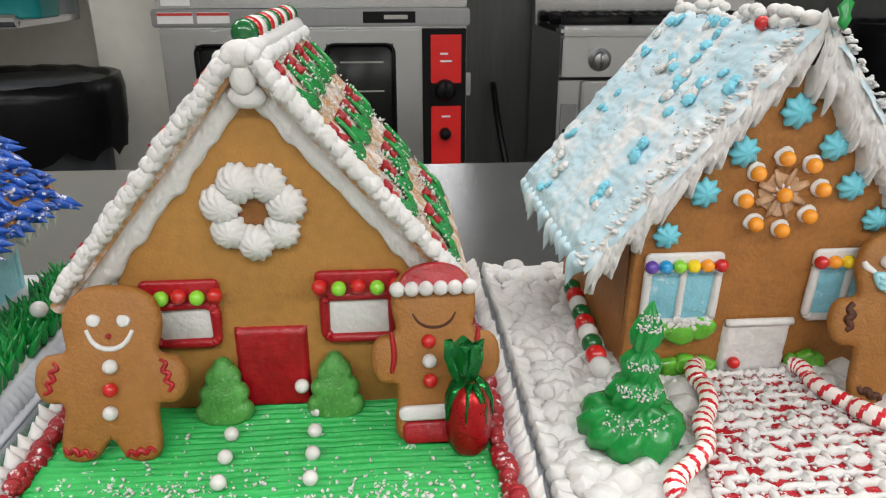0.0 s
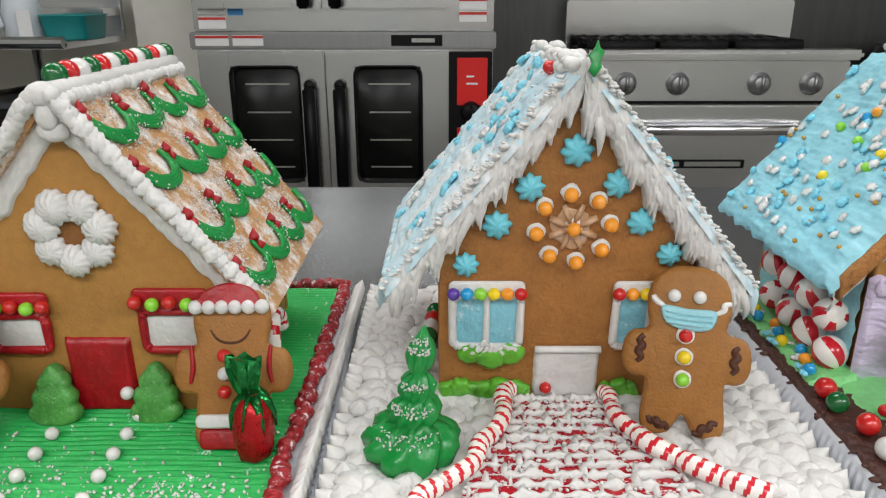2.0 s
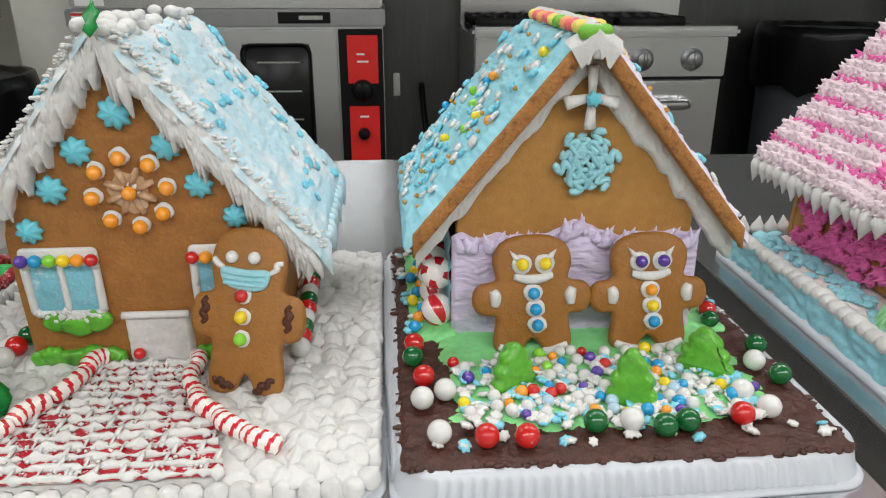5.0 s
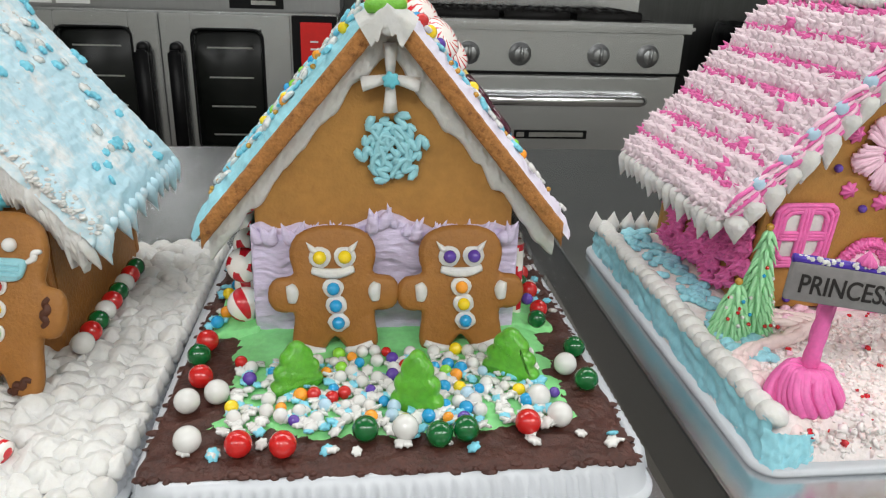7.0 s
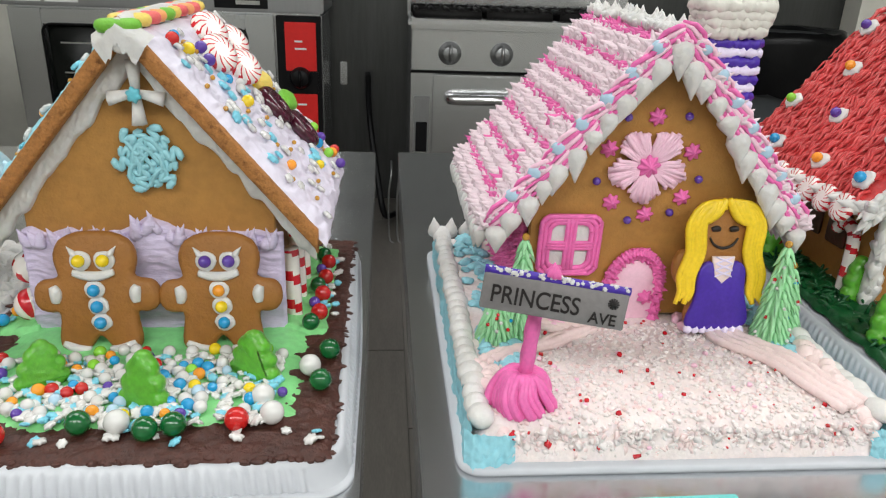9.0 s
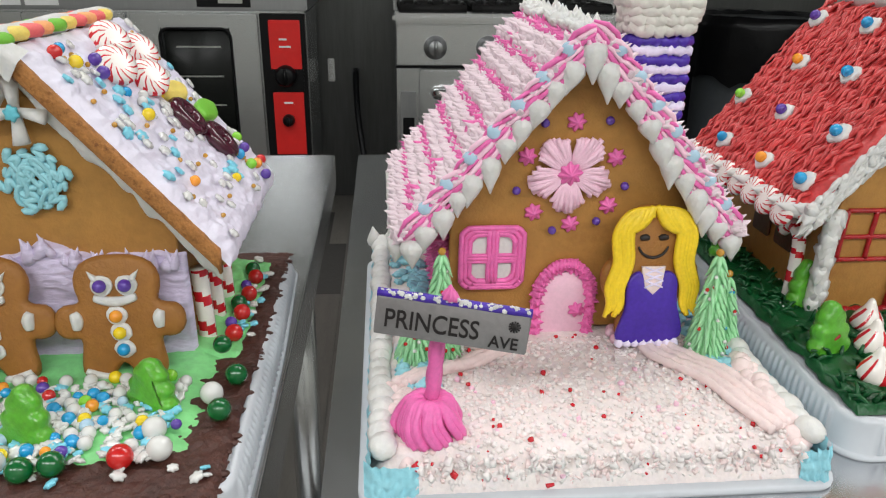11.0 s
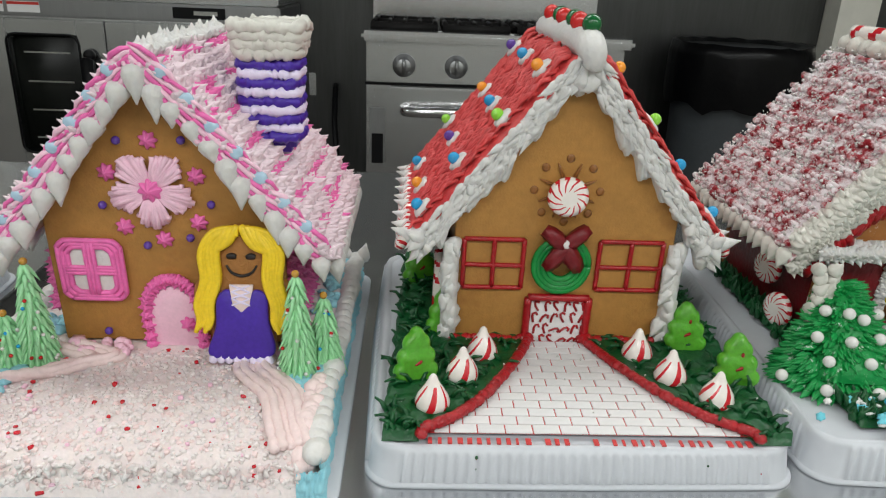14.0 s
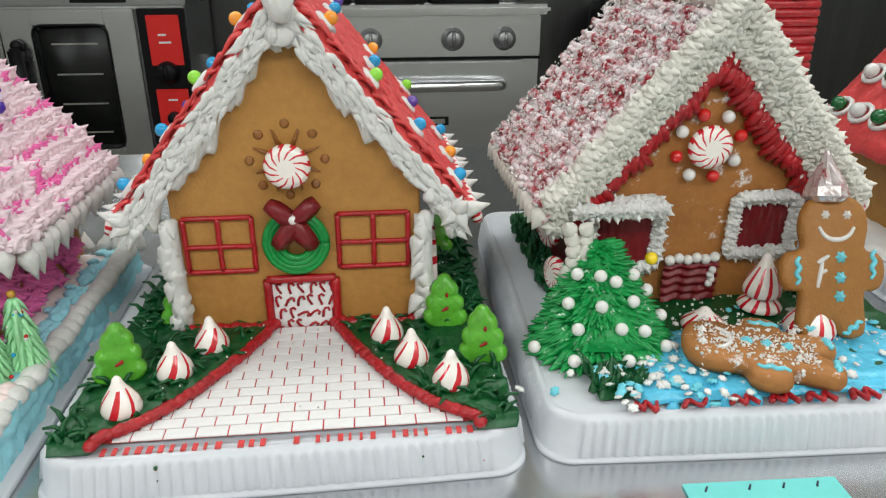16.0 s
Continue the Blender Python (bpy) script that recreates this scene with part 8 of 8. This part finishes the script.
# ---- snowy red house (pond, gingerbread man with foil hat) ----
G_Y = 0.358
Fh = House(1.157, G_Y, 0.912, 0.05, "gingerbread house with snowy red roof and thick white icing", over=0.01, wall=GINGER_SNOW, side=DARKRED)
tF = tray(1.053, 1.271, 0.2455, 0.53, 0.910, "white ribbed plastic cake base with blue pond and dark lawn", -2.4, 0.006)
mb = MB()
mb.grid(lambda u, v: (1.074 + 0.192 * u + 0.008 * v + 0.004 * nz(v * 12, 3) * (u == 0), 0.261 + 0.264 * v, 0.910 + (0.003 + 0.0018 * nz(u * 30, v * 30)) * (1 if 0 < u < 1 and 0 < v < 1 else 0)), 70, 70)
part("lawn", mb, FOREST, tF, "dark green icing dusted with sugar")
mb = MB()
for k in range(520):
    x, y = 1.071 + random.uniform(0.0, 0.028) + (random.random() < 0.3) * 0.15, random.uniform(0.266, 0.5)
    if x > 1.1 and y < 0.35:
        continue
    mb.dollop((x + 0.02 * (y - 0.26), y, 0.911), (random.uniform(-0.6, 0.6), random.uniform(-0.7, 0.3), 1), random.uniform(0.006, 0.012), 0.0026, n=5)
tagged(part("grass_strands", mb, FOREST, tF, "dark green spiky icing grass"), kind="stuff")
mb = MB()
mb.grid(lambda u, v: (1.094 + 0.158 * u + 0.022 * (1 - u) * v * v + 0.006 * nz(v * 4, u * 2, 7), 0.2555 + 0.062 * v - 0.002 * abs(nz(u * 14, 1)), 0.910 + (0.0042 + 0.0014 * nz(u * 24, v * 9, 2)) * (1 if 0 < u < 1 and 0 < v < 1 else 0)), 80, 34)
for k in range(9):
    mb.ball((1.105 + 0.0155 * k + random.uniform(-0.003, 0.003), 0.2535, 0.909 - random.uniform(0, 0.002)), random.uniform(0.0025, 0.004), 8, 6, (1, 0.7, 1.3))
part("pond", mb, POND, tF, "glossy blue icing pond")
for x, y, n_ in ((1.0925, 0.2475, 5), (1.117, 0.2478, 3), (1.141, 0.2483, 4), (1.1605, 0.2475, 4), (1.179, 0.247, 4), (1.201, 0.2465, 4)):
    mb = MB()
    mb.sweep(smooth_line([(x - 0.0065 + 0.013 * i / n_, y + 0.003 + (0.0032 if i % 2 else -0.0028) + random.uniform(-0.001, 0.001), 0.9125) for i in range(n_ + 1)], 20), lambda t: 0.0017 * (1 + 0.4 * nz(t * 9, x * 80)), 7, flat=0.7)
    part("icing_bar", mb, RED, tF, "short red icing stroke")
mb = MB()
for _ in range(160):
    x, y = 1.105 + random.gauss(0, 0.02), 0.272 + random.gauss(0, 0.012)
    if _ > 70:
        x, y = random.uniform(1.085, 1.25), random.uniform(0.26, 0.345)
    flake(mb, Frame((x, y, 0.9152), (1, 0, random.uniform(-0.3, 0.3)), (0, 1, random.uniform(-0.3, 0.3)), (0, 0, 1)), 0, 0, random.uniform(0.0018, 0.003), 0, random.choice((0, 0, 1)))
crumbs(mb, 500, lambda: (random.uniform(1.08, 1.255), random.uniform(0.28, 0.42), 0.9145), (0.0006, 0.0016), [0])
tagged(part("snow_sprinkles", mb, [CANDY["white"], TEAL], tF, "white and blue snow sprinkles"), kind="stuff")
RS = mat("icing_red_snowed", S(150, 20, 36), 0.5, var=0.2, scale=80, bump=0.4, dust=((0.8, 0.75, 0.77), 70, 0.42, 0.56))
for sd in (1, -1):
    fr = Fh.roof[sd]
    Fh.ice_roof(sd, RS, 0.004, 0.001, 90, "red icing under powdered sugar", 0.6)
    mb = MB()
    for j in range(13):
        b = 0.006 + 0.0107 * j
        mb.sweep([fr.p(-0.001 + 0.16 * i / 36, b + 0.0008 * nz(i * 0.8, j), RBASE + 0.005) for i in range(37)], lambda t, j=j: 0.0021 * (1 + 0.9 * nz(t * 30, j * 2.3)), 6)
    for i in range(20):
        for j in range(13):
            a, b = 0.003 + 0.008 * (i + 0.5 * (j % 2)) + random.uniform(-0.001, 0.001), 0.008 + 0.0107 * j
            if a < 0.158:
                mb.ball(fr.p(a, b + random.uniform(-0.002, 0.002), RBASE + 0.0045), random.uniform(0.0022, 0.0034), 8, 5, (1.1, 1.3, 0.8))
    tagged(part("roof_lattice", mb, RS, Fh.ob, "sugared lattice piping"), kind="stuff")
    mb = MB()
    crumbs(mb, 1900, lambda: fr.p(random.uniform(0, 0.158), random.uniform(0, 0.14), RBASE + random.uniform(0.0052, 0.0072)), (0.0006, 0.0022), [0], 0.35)
    tagged(part("snow_flecks", mb, CANDY["white"], Fh.ob), kind="stuff")
    mb = MB()
    for k in range(24):
        for q, (dr, sz) in enumerate(((-0.008, 0.0074), (-0.001, 0.007), (0.006, 0.0068), (0.0125, 0.0062))):
            t = min(1.0, max(0.0, (k + 0.5 * (q % 2) + random.uniform(-0.2, 0.2)) / 23.5))
            o = Fh.gable_line(sd, t, 0.009 - 0.0018 * q, dr + random.uniform(-0.0012, 0.0012))
            g = Frame(o, (1, 0, 0), (0, 0.35, 0.94), (0, -0.94, 0.35))
            tuft(mb, g, 0, 0, sz * random.uniform(0.9, 1.12), random.uniform(0.0085, 0.0115), 0, -0.001, 7, (random.uniform(-0.002, 0.002), -0.004))
    for dr in (-0.006, 0.001, 0.008, 0.014):
        mb.sweep([Fh.gable_line(sd, i / 20, 0.0055 - 0.12 * abs(dr), dr) for i in range(21)], 0.0052, 8)
    for k in range(16):
        mb.dollop(fr.p(0.004 + 0.0098 * k, SPAN - 0.004, RBASE), (sd * 0.6, random.uniform(-0.4, 0.4), -0.8), 0.013, 0.006)
    tagged(part("gable_icing", mb, CREAM, Fh.ob, "thick spiky cream icing on the gable"), kind="stuff")
    mb = MB()
    for k in range(17):
        t = 0.14 + 0.86 * k / 16
        p = Fh.gable_line(sd, t, 0.0025, 0.0265 + random.uniform(-0.003, 0.003))
        d = V((sd * random.uniform(-0.3, 0.6), -0.1, 0.75))
        for e in (-0.0034, 0.0, 0.0034):
            q3 = random.uniform(0.0024, 0.0034)
            o = V((e, 0, -sd * e * 0.6))
            mb.sweep([p - d * 0.009 + o * 1.5, p - d * 0.003 + V((0, -0.003, 0)) + o, p + d * 0.003 + V((0, -0.004, 0)) + o * 0.8, p + d * 0.009 + o * 0.3], lambda t, q3=q3: q3 * (0.35 + 0.7 * math.sin(math.pi * (0.1 + 0.8 * t))), 8)
    tagged(part("red_shells", mb, RED, Fh.ob, "dark red shell piping inside the gable"), kind="stuff")
mb = MB()
for k in range(40):
    mb.ball((Fh.cx + random.uniform(-0.006, 0.006), Fh.y - 0.02 + 0.0041 * k, Fh.z + Fh.apex + 0.011), random.uniform(0.005, 0.0075), 8, 6)
tagged(part("ridge_icing", mb, CREAM, Fh.ob, "cream icing on the ridge"), kind="stuff")
mb = MB()
stick_mesh(mb, [(Fh.cx, Fh.y + 0.01, Fh.z + Fh.apex + 0.020), (Fh.cx, Fh.y + 0.07, Fh.z + Fh.apex + 0.020), (Fh.cx, Fh.y + 0.13, Fh.z + Fh.apex + 0.020)], 0.0055, 30)
part("ridge_stick", mb, [MINT_W, MINT_R], Fh.ob, "striped candy stick along the ridge")
mb = MB()
mint_rings(mb, Fh.front, -0.002, 0.098, 0.0125, 0.0085, 1.0, 0.001)
part("starlight_mint", mb, [MINT_W, MINT_R], Fh.ob, "red and white peppermint candy")
for k in range(8):
    a = 2 * math.pi * k / 8 + 0.3
    bead(Fh.ob, Fh.front.p(-0.002 + 0.0185 * math.cos(a), 0.098 + 0.0185 * math.sin(a), 0.003), ("red", "white")[k % 2], 0.0036)
for x0, x1, z0, z1 in ((1.0945, 1.1325, 0.936, 0.977), (1.1795, 1.2145, 0.943, 0.9775)):
    mb = MB()
    mb.grid(lambda u, v: Fh.F(x0 + (x1 - x0) * u, z0 + (z1 - z0) * v, 0.002 + 0.0012 * nz(u * 22, v * 3, x0 * 20)), 30, 14)
    w = part("window", mb, DARKRED, Fh.ob, "dark red icing shuttered window")
    mb = MB()
    pts = [Fh.F(a, b, 0.003) for a, b in round_rect(x0 - 0.001, x1 + 0.001, z0, z1 + 0.001, 0.004, 3)]
    for p in even_line(pts, 34):
        tuft(mb, Frame(p, (1, 0, 0), (0, 0, 1), (0, -1, 0)), 0, 0, random.uniform(0.0042, 0.0056), random.uniform(0.0055, 0.008), 0, -0.002, 5)
    part("frame", mb, WHITE, w, "lumpy white icing frame")
mb = MB()
mb.grid(lambda u, v: Fh.F(1.1395 + 0.034 * u, 0.913 + 0.026 * v, 0.004 + 0.0014 * math.sin(v * 30 + nz(u * 5, v) * 3)), 24, 24)
dd = part("door", mb, DARKRED, Fh.ob, "dark red iced door")
mb = MB()
for q in range(6):
    mb.ball(Fh.F(1.1425 + 0.0055 * q, 0.9405 + 0.0012 * (q % 2), 0.004), 0.0032, 8, 6)
for q in range(4):
    mb.ball(Fh.F(1.168 + 0.001 * (q % 2), 0.925 + 0.003 * q, 0.006), 0.0024, 8, 6)
part("door_icing", mb, WHITE, dd)
mb = MB()
for k in range(10):
    for q in (-0.0035, 0.0035):
        mb.dollop((1.078 + q, 0.330 + random.uniform(-0.001, 0.001), 0.914 + 0.0062 * k), (random.uniform(-0.4, 0.4), -0.5, 0.7), 0.010, 0.0046)
part_each("porch_shell", mb, CREAM, Fh.ob, "cream shell of a piped porch column")
mb = MB()
for k in range(10):
    tuft(mb, Frame((1.082 + 0.0052 * k, 0.338 + 0.001 * (k % 2), 0.978), (1, 0, 0), (0, 0.2, 0.98), (0, -0.98, 0.2)), 0, 0, random.uniform(0.0045, 0.0056), 0.008, 0, -0.003, 6)
part("porch_beam", mb, WHITE, Fh.ob, "white icing porch beam")
for x, y, z in ((1.077, 0.375, 0.925), (1.078, 0.40, 0.945)):
    mb = MB()
    mint_rings(mb, Frame((x + 0.006, y, z), (0.3, -0.95, 0), (0, 0, 1), (-0.95, -0.3, 0)), 0, 0, 0.0115, 0.007, 1.1)
    part("starlight_mint", mb, [MINT_W, MINT_R], Fh.ob, "peppermint candy on the side wall")
mb = MB()
for i in range(12):
    pts = [(x, y, 1.028 + 0.0052 * i) for x, y in round_rect(1.204, 1.24, 0.408, 0.436, 0.003, 3)]
    mb.sweep(pts + [pts[0], pts[1]], lambda t, i=i: 0.0033 * (1 + 0.25 * nz(t * 40, i * 3)), 7)
core = MB()
core.box(1.205, 1.239, 0.409, 0.435, 1.015, 1.09, 0.003)
ch = part("chimney", core, RED, Fh.ob, "chimney covered in red piped icing")
part_each("icing_band", mb, RED, ch)
mb = MB()
pts = [(x, y, 1.092) for x, y in round_rect(1.2, 1.243, 0.404, 0.44, 0.004, 3)]
rope(mb, pts + [pts[0]], 0.006, 0.006)
part("chimney_snow", mb, WHITE, ch, "white icing rim")
# piped tree with pearls
TREEGREEN = mat("icing_tree_green", S(30, 150, 74), 0.42, var=0.18, scale=90, bump=0.3, dust=(SUGAR, 170, 0.6, 0.68))
ft = thing("piped_tree", (1.092, 0.315, 0.913), "bright green spiky icing tree with white pearls by the pond", "icing tree")
mb = MB()
mb.sweep([(1.091, 0.315 + 0.018 * q, 0.911 + 0.052 * q) for q in (0, 0.2, 0.5, 0.8, 1)], lambda q: 0.031 * (1 - 0.85 * q), 14)
for k in range(900):
    t = random.random() ** 1.2
    a = random.uniform(2.6, 6.9)
    r = 0.039 * (1 - 0.82 * t)
    p = V((1.090 + 0.002 * t + r * math.cos(a), 0.312 + 0.02 * t + 0.8 * r * math.sin(a), 0.910 + 0.054 * t))
    d = V((math.cos(a), math.sin(a) * 0.9, -0.15 + 0.5 * t))
    mb.dollop(p - d * 0.008, d, random.uniform(0.010, 0.014), 0.0027, n=5)
tagged(part("spiky_icing", mb, TREEGREEN, ft, "green spiky icing dusted with sugar"), kind="stuff")
for k in range(16):
    t = 0.06 + 0.8 * ((k * 0.7548) % 1)
    a = 3.4 + 2.6 * ((k * 0.5698) % 1)
    r = 0.041 * (1 - 0.82 * t) + 0.001
    bead(ft, (1.090 + 0.002 * t + r * math.cos(a), 0.312 + 0.02 * t + 0.8 * r * math.sin(a), 0.912 + 0.056 * t), "pearl", 0.0035)
bead(ft, (1.119, 0.325, 0.955), "yellow", 0.0036, "tree_top")
# gingerbread man lying on the pond, head towards the tree
st = MB()
lf = Frame((1.1985, 0.2655, 0.9145), (0.36, 0.925, 0.02), (-0.915, 0.36, 0.03), (0, 0, 1))
st.pillow(lf, man_outline(0.062, 0.078), 0.0095, 0.003)
for a, b, c, d in ((-0.022, 0.028, -0.022, 0.043), (0.022, 0.028, 0.022, 0.043), (-0.016, 0.005, -0.006, 0.004), (0.016, 0.006, 0.006, 0.004)):
    dab(st, lf, zig(a, b, c, d, 0.0009, 5), 0.0016, 1, 0.0095)
for b in (0.026, 0.036, 0.046):
    st.star(lf, 0.001, b, 0.003, 0.0032, 6, 0.3, 1, 0.009)
dab(st, lf, [(0.0105 * math.sin(q), 0.0635 - 0.0095 * math.cos(q)) for q in (-1.3, -0.8, -0.3, 0.3, 0.8, 1.3)], 0.0015, 2, 0.0095)
for a in (-0.0065, 0.006):
    st.star(lf, a, 0.068, 0.0025, 0.003, 6, 0, 2, 0.009)
crumbs(st, 420, lambda: lf.p(random.gauss(0, 0.011), random.uniform(0.012, 0.072), 0.0098), (0.0006, 0.002), [2], 0.35)
solo("gingerbread_man", st, [GINGER_SNOW, TEAL, CANDY["white"]], (1.1985, 0.2655, 0.9145), "sugar-dusted gingerbread cookie lying on its back on the blue pond", "cookie", "gingerbread men")
kiss(1.1945, 0.338, 0.914, 0.0125, 0.013, "striped peppermint drop at the base of a stack", "peppermint drops by the pond", 0.05, True)
kiss(1.1945, 0.338, 0.9225, 0.0108, 0.027, "striped peppermint drop stacked on another", "peppermint drops by the pond", 0.05, True)
kiss(1.2055, 0.305, 0.914, 0.0135, 0.025, "striped peppermint drop beside the pond", "peppermint drops by the pond", 0.05, True)
kiss(1.153, 0.322, 0.912, 0.0125, 0.013, "striped peppermint drop lying behind the star cookie", "peppermint drops by the pond", 0.05, True)
fr, hgt = cookie_frame(1.2125, 0.300, 0.914, 0.328, 0.987, -3)
mb = MB()
mb.pillow(fr, man_outline(0.06, hgt), 0.0075, 0.003)
for a in (-0.0065, 0.006):
    mb.star(fr, a, hgt * 0.86, 0.0023, 0.003, 6, 0, 1, 0.007)
dab(mb, fr, [(0.0105 * math.sin(q), hgt * 0.81 - 0.0095 * math.cos(q)) for q in (-1.3, -0.8, -0.3, 0.3, 0.8, 1.3)], 0.0014, 1)
for z in (0.57, 0.43, 0.3):
    mb.star(fr, 0.003, hgt * z, 0.003, 0.0035, 6, 0.3, 2, 0.007)
for pts in (((-0.0105, hgt * 0.53), (-0.004, hgt * 0.58)), ((-0.0075, hgt * 0.55), (-0.010, hgt * 0.36)), ((-0.009, hgt * 0.46), (-0.005, hgt * 0.48))):
    dab(mb, fr, pts, 0.0013, 1)
for a, b, c, d in ((-0.0215, 0.38, -0.0215, 0.57), (0.0215, 0.42, 0.022, 0.62), (-0.016, 0.09, -0.006, 0.05), (0.016, 0.13, 0.006, 0.04)):
    dab(mb, fr, zig(a, hgt * b, c, hgt * d, 0.0009, 5), 0.0015, 2, k=22)
solo("gingerbread_man", mb, [COOKIE, WHITE, TEAL], (1.214, 0.302, 0.914), "gingerbread cookie with blue icing buttons by the pond", "cookie", "gingerbread men")
mb = MB()
rings = [[fr.p(-0.004 + r * math.cos(a) * (1 + 0.1 * math.sin(5 * a + i)), hgt * 0.985 + z, 0.004 + r * math.sin(a) * (1 + 0.1 * math.cos(7 * a + i))) for a in (2 * math.pi * j / 20 for j in range(20))] for i, (r, z) in enumerate(((0.008, -0.003), (0.0115, 0.0), (0.0105, 0.005), (0.007, 0.012), (0.0035, 0.018), (0.001, 0.025)))]
mb.rings(rings)
solo("foil_sweet", mb, mat("foil_silver_red", (0.7, 0.62, 0.62), 0.25, 0.6, var=0.2, scale=200, bump=0.6, bscale=200, dark=(S(190, 40, 50), 160, 0.56, 0.62)), tuple(fr.p(-0.004, hgt, 0.004)), "silver and red foil wrapped sweet balanced on a cookie's head", "sweet", smooth=False)

# ---- blue spiky house at the start of the table ----
Z = House(-0.318, 0.33, 0.900, 0.02, "gingerbread house with royal blue spiky roof and aqua walls", wall=AQUA, side=AQUA)
tZ = tray(-0.43, -0.2, 0.22, 0.49, 0.9, "white ribbed plastic cake base with spiky green icing")
mb = MB()
for k in range(700):
    x, y = random.uniform(-0.232, -0.204), random.uniform(0.225, 0.48)
    mb.dollop((x, y, 0.899), (random.uniform(-0.6, 0.6), random.uniform(-0.6, 0.6), 1), random.uniform(0.01, 0.02), 0.003, n=5)
tagged(part("green_spikes", mb, GREEN, tZ, "spiky green icing grass"), kind="stuff")
frost_box(tZ, "snow", -0.425, -0.204, 0.224, 0.485, 0.8995, lambda x, y: 0.002 + 0.001 * nz(x, y, 0, 90), WHITE, 40, 40)
fr = Z.roof[1]
for sd in (1, -1):
    mb = MB()
    fr = Z.roof[sd]
    for i in range(20):
        for j in range(20):
            a, b = 0.003 + 0.0078 * i + random.uniform(-0.001, 0.001), 0.002 + 0.0073 * j
            mb.dollop(fr.p(a, b, RBASE - 0.001), fr.ez * random.uniform(0.3, 1.0) + fr.ey * random.uniform(0.4, 1.1) + fr.ex * random.uniform(-0.6, 0.6), random.uniform(0.009, 0.019), random.uniform(0.0026, 0.0042), n=6)
    tagged(part("roof_spikes", mb, NAVY, Z.ob, "royal blue icing spikes"), kind="stuff")
mb = MB()
for k in range(14):
    mb.dollop(Z.roof[1].p(0.004 + 0.011 * k, SPAN - 0.002, 0.0), (0.2, random.uniform(-0.3, 0.3), -1), 0.016, 0.005)
part("eave_icing", mb, WHITE, Z.ob, "white icing drips at the eave")
loose_ball((-0.207, 0.39, 0.918), "white", 0.005, "spiky green icing", "white hedge pearls")

# ---- second red-roofed house at the far end ----
G = House(1.435, 0.40, 0.908, 0.03, "gingerbread house with red roof, white loops and green candies", wall=GINGER)
tG = tray(1.325, 1.545, 0.27, 0.56, 0.906, "white ribbed plastic cake base with white icing")
frost_box(tG, "snow", 1.33, 1.54, 0.275, 0.555, 0.9055, lambda x, y: 0.003 + 0.0015 * nz(x, y, 0, 90), WHITE, 50, 50)
for sd in (1, -1):
    fr = G.roof[sd]
    G.ice_roof(sd, CORAL, 0.004, 0.001, 90, "coral red icing")
    mb = MB()
    for j in range(4):
        for i in range(6):
            a, b = 0.012 + 0.025 * i, 0.014 + 0.034 * j
            mb.sweep([fr.p(a + 0.010 * math.cos(q), b + 0.008 * math.sin(q), RBASE + 0.005) for q in (2 * math.pi * k / 12 for k in range(13))], 0.0022, 6)
            bead(G.ob, fr.p(a, b, RBASE + 0.009), ("green", "white")[(i + j) % 2], 0.006)
    part("icing_loops", mb, WHITE, G.ob, "white piped loops")
    mb = MB()
    smear(mb, G, sd, 0.006, 0.004, 0.006)
    part("gable_icing", mb, WHITE, G.ob, "white icing along the gable")

# ---- name cards on the tables ----
def name_card(x, y, w, d, turn, label):
    c = thing("paper_card", (x, y, T), label, "card", "teal paper cards")
    fr = Frame((x, y, T + 0.0005), (math.cos(radians(turn)), math.sin(radians(turn)), 0), (-math.sin(radians(turn)), math.cos(radians(turn)), 0), (0, 0, 1))
    mb = MB()
    mb.pillow(fr, round_rect(-w / 2, w / 2, -d, 0, 0.001, 2), 0.0006, 0.0001)
    part("paper", mb, CARD, c, smooth=False)
    mb = MB()
    for a in (-0.38, -0.1, 0.12, 0.34):
        mb.sweep([fr.p(a * w, -0.006, 0.0009), fr.p(a * w + 0.002, -0.003, 0.0009)], 0.0005, 5)
    part("ink_strokes", mb, INK, c)


name_card(1.139, 0.2245, 0.072, 0.05, -2, "teal paper card lying on the steel table")
name_card(0.670, 0.2035, 0.072, 0.05, 1, "teal paper card lying before the pink house")

# ---- path bricks ----
bk = {}
rows = 13
for j in range(rows):
    y0, y1 = 0.2535 + 0.0983 * j / rows, 0.2535 + 0.0983 * (j + 1) / rows
    w = e_half((y0 + y1) / 2) + 0.001
    bw = 0.0142
    i0 = int(w / bw) + 2
    for i in range(-i0, i0):
        xa = i * bw + (bw / 2 if j % 2 else 0)
        xa, xb = max(xa, -w), min(xa + bw, w)
        if xb - xa < 0.002:
            continue
        key = (round(xb - xa, 4), round(y1 - y0, 5))
        if key not in bk:
            mb = MB()
            hx, hy = key[0] / 2 - 0.00035, key[1] / 2 - 0.00035
            mb.box(-hx, hx, -hy, hy, 0, 0.0009, 0.0002)
            bk[key] = mb.mesh("brick", [STICKER], smooth=False)
        ob = new("brick", bk[key])
        ob.parent = path
        ob.location = V((0.928 + (xa + xb) / 2, (y0 + y1) / 2, 0.9085)) - BASE[path]
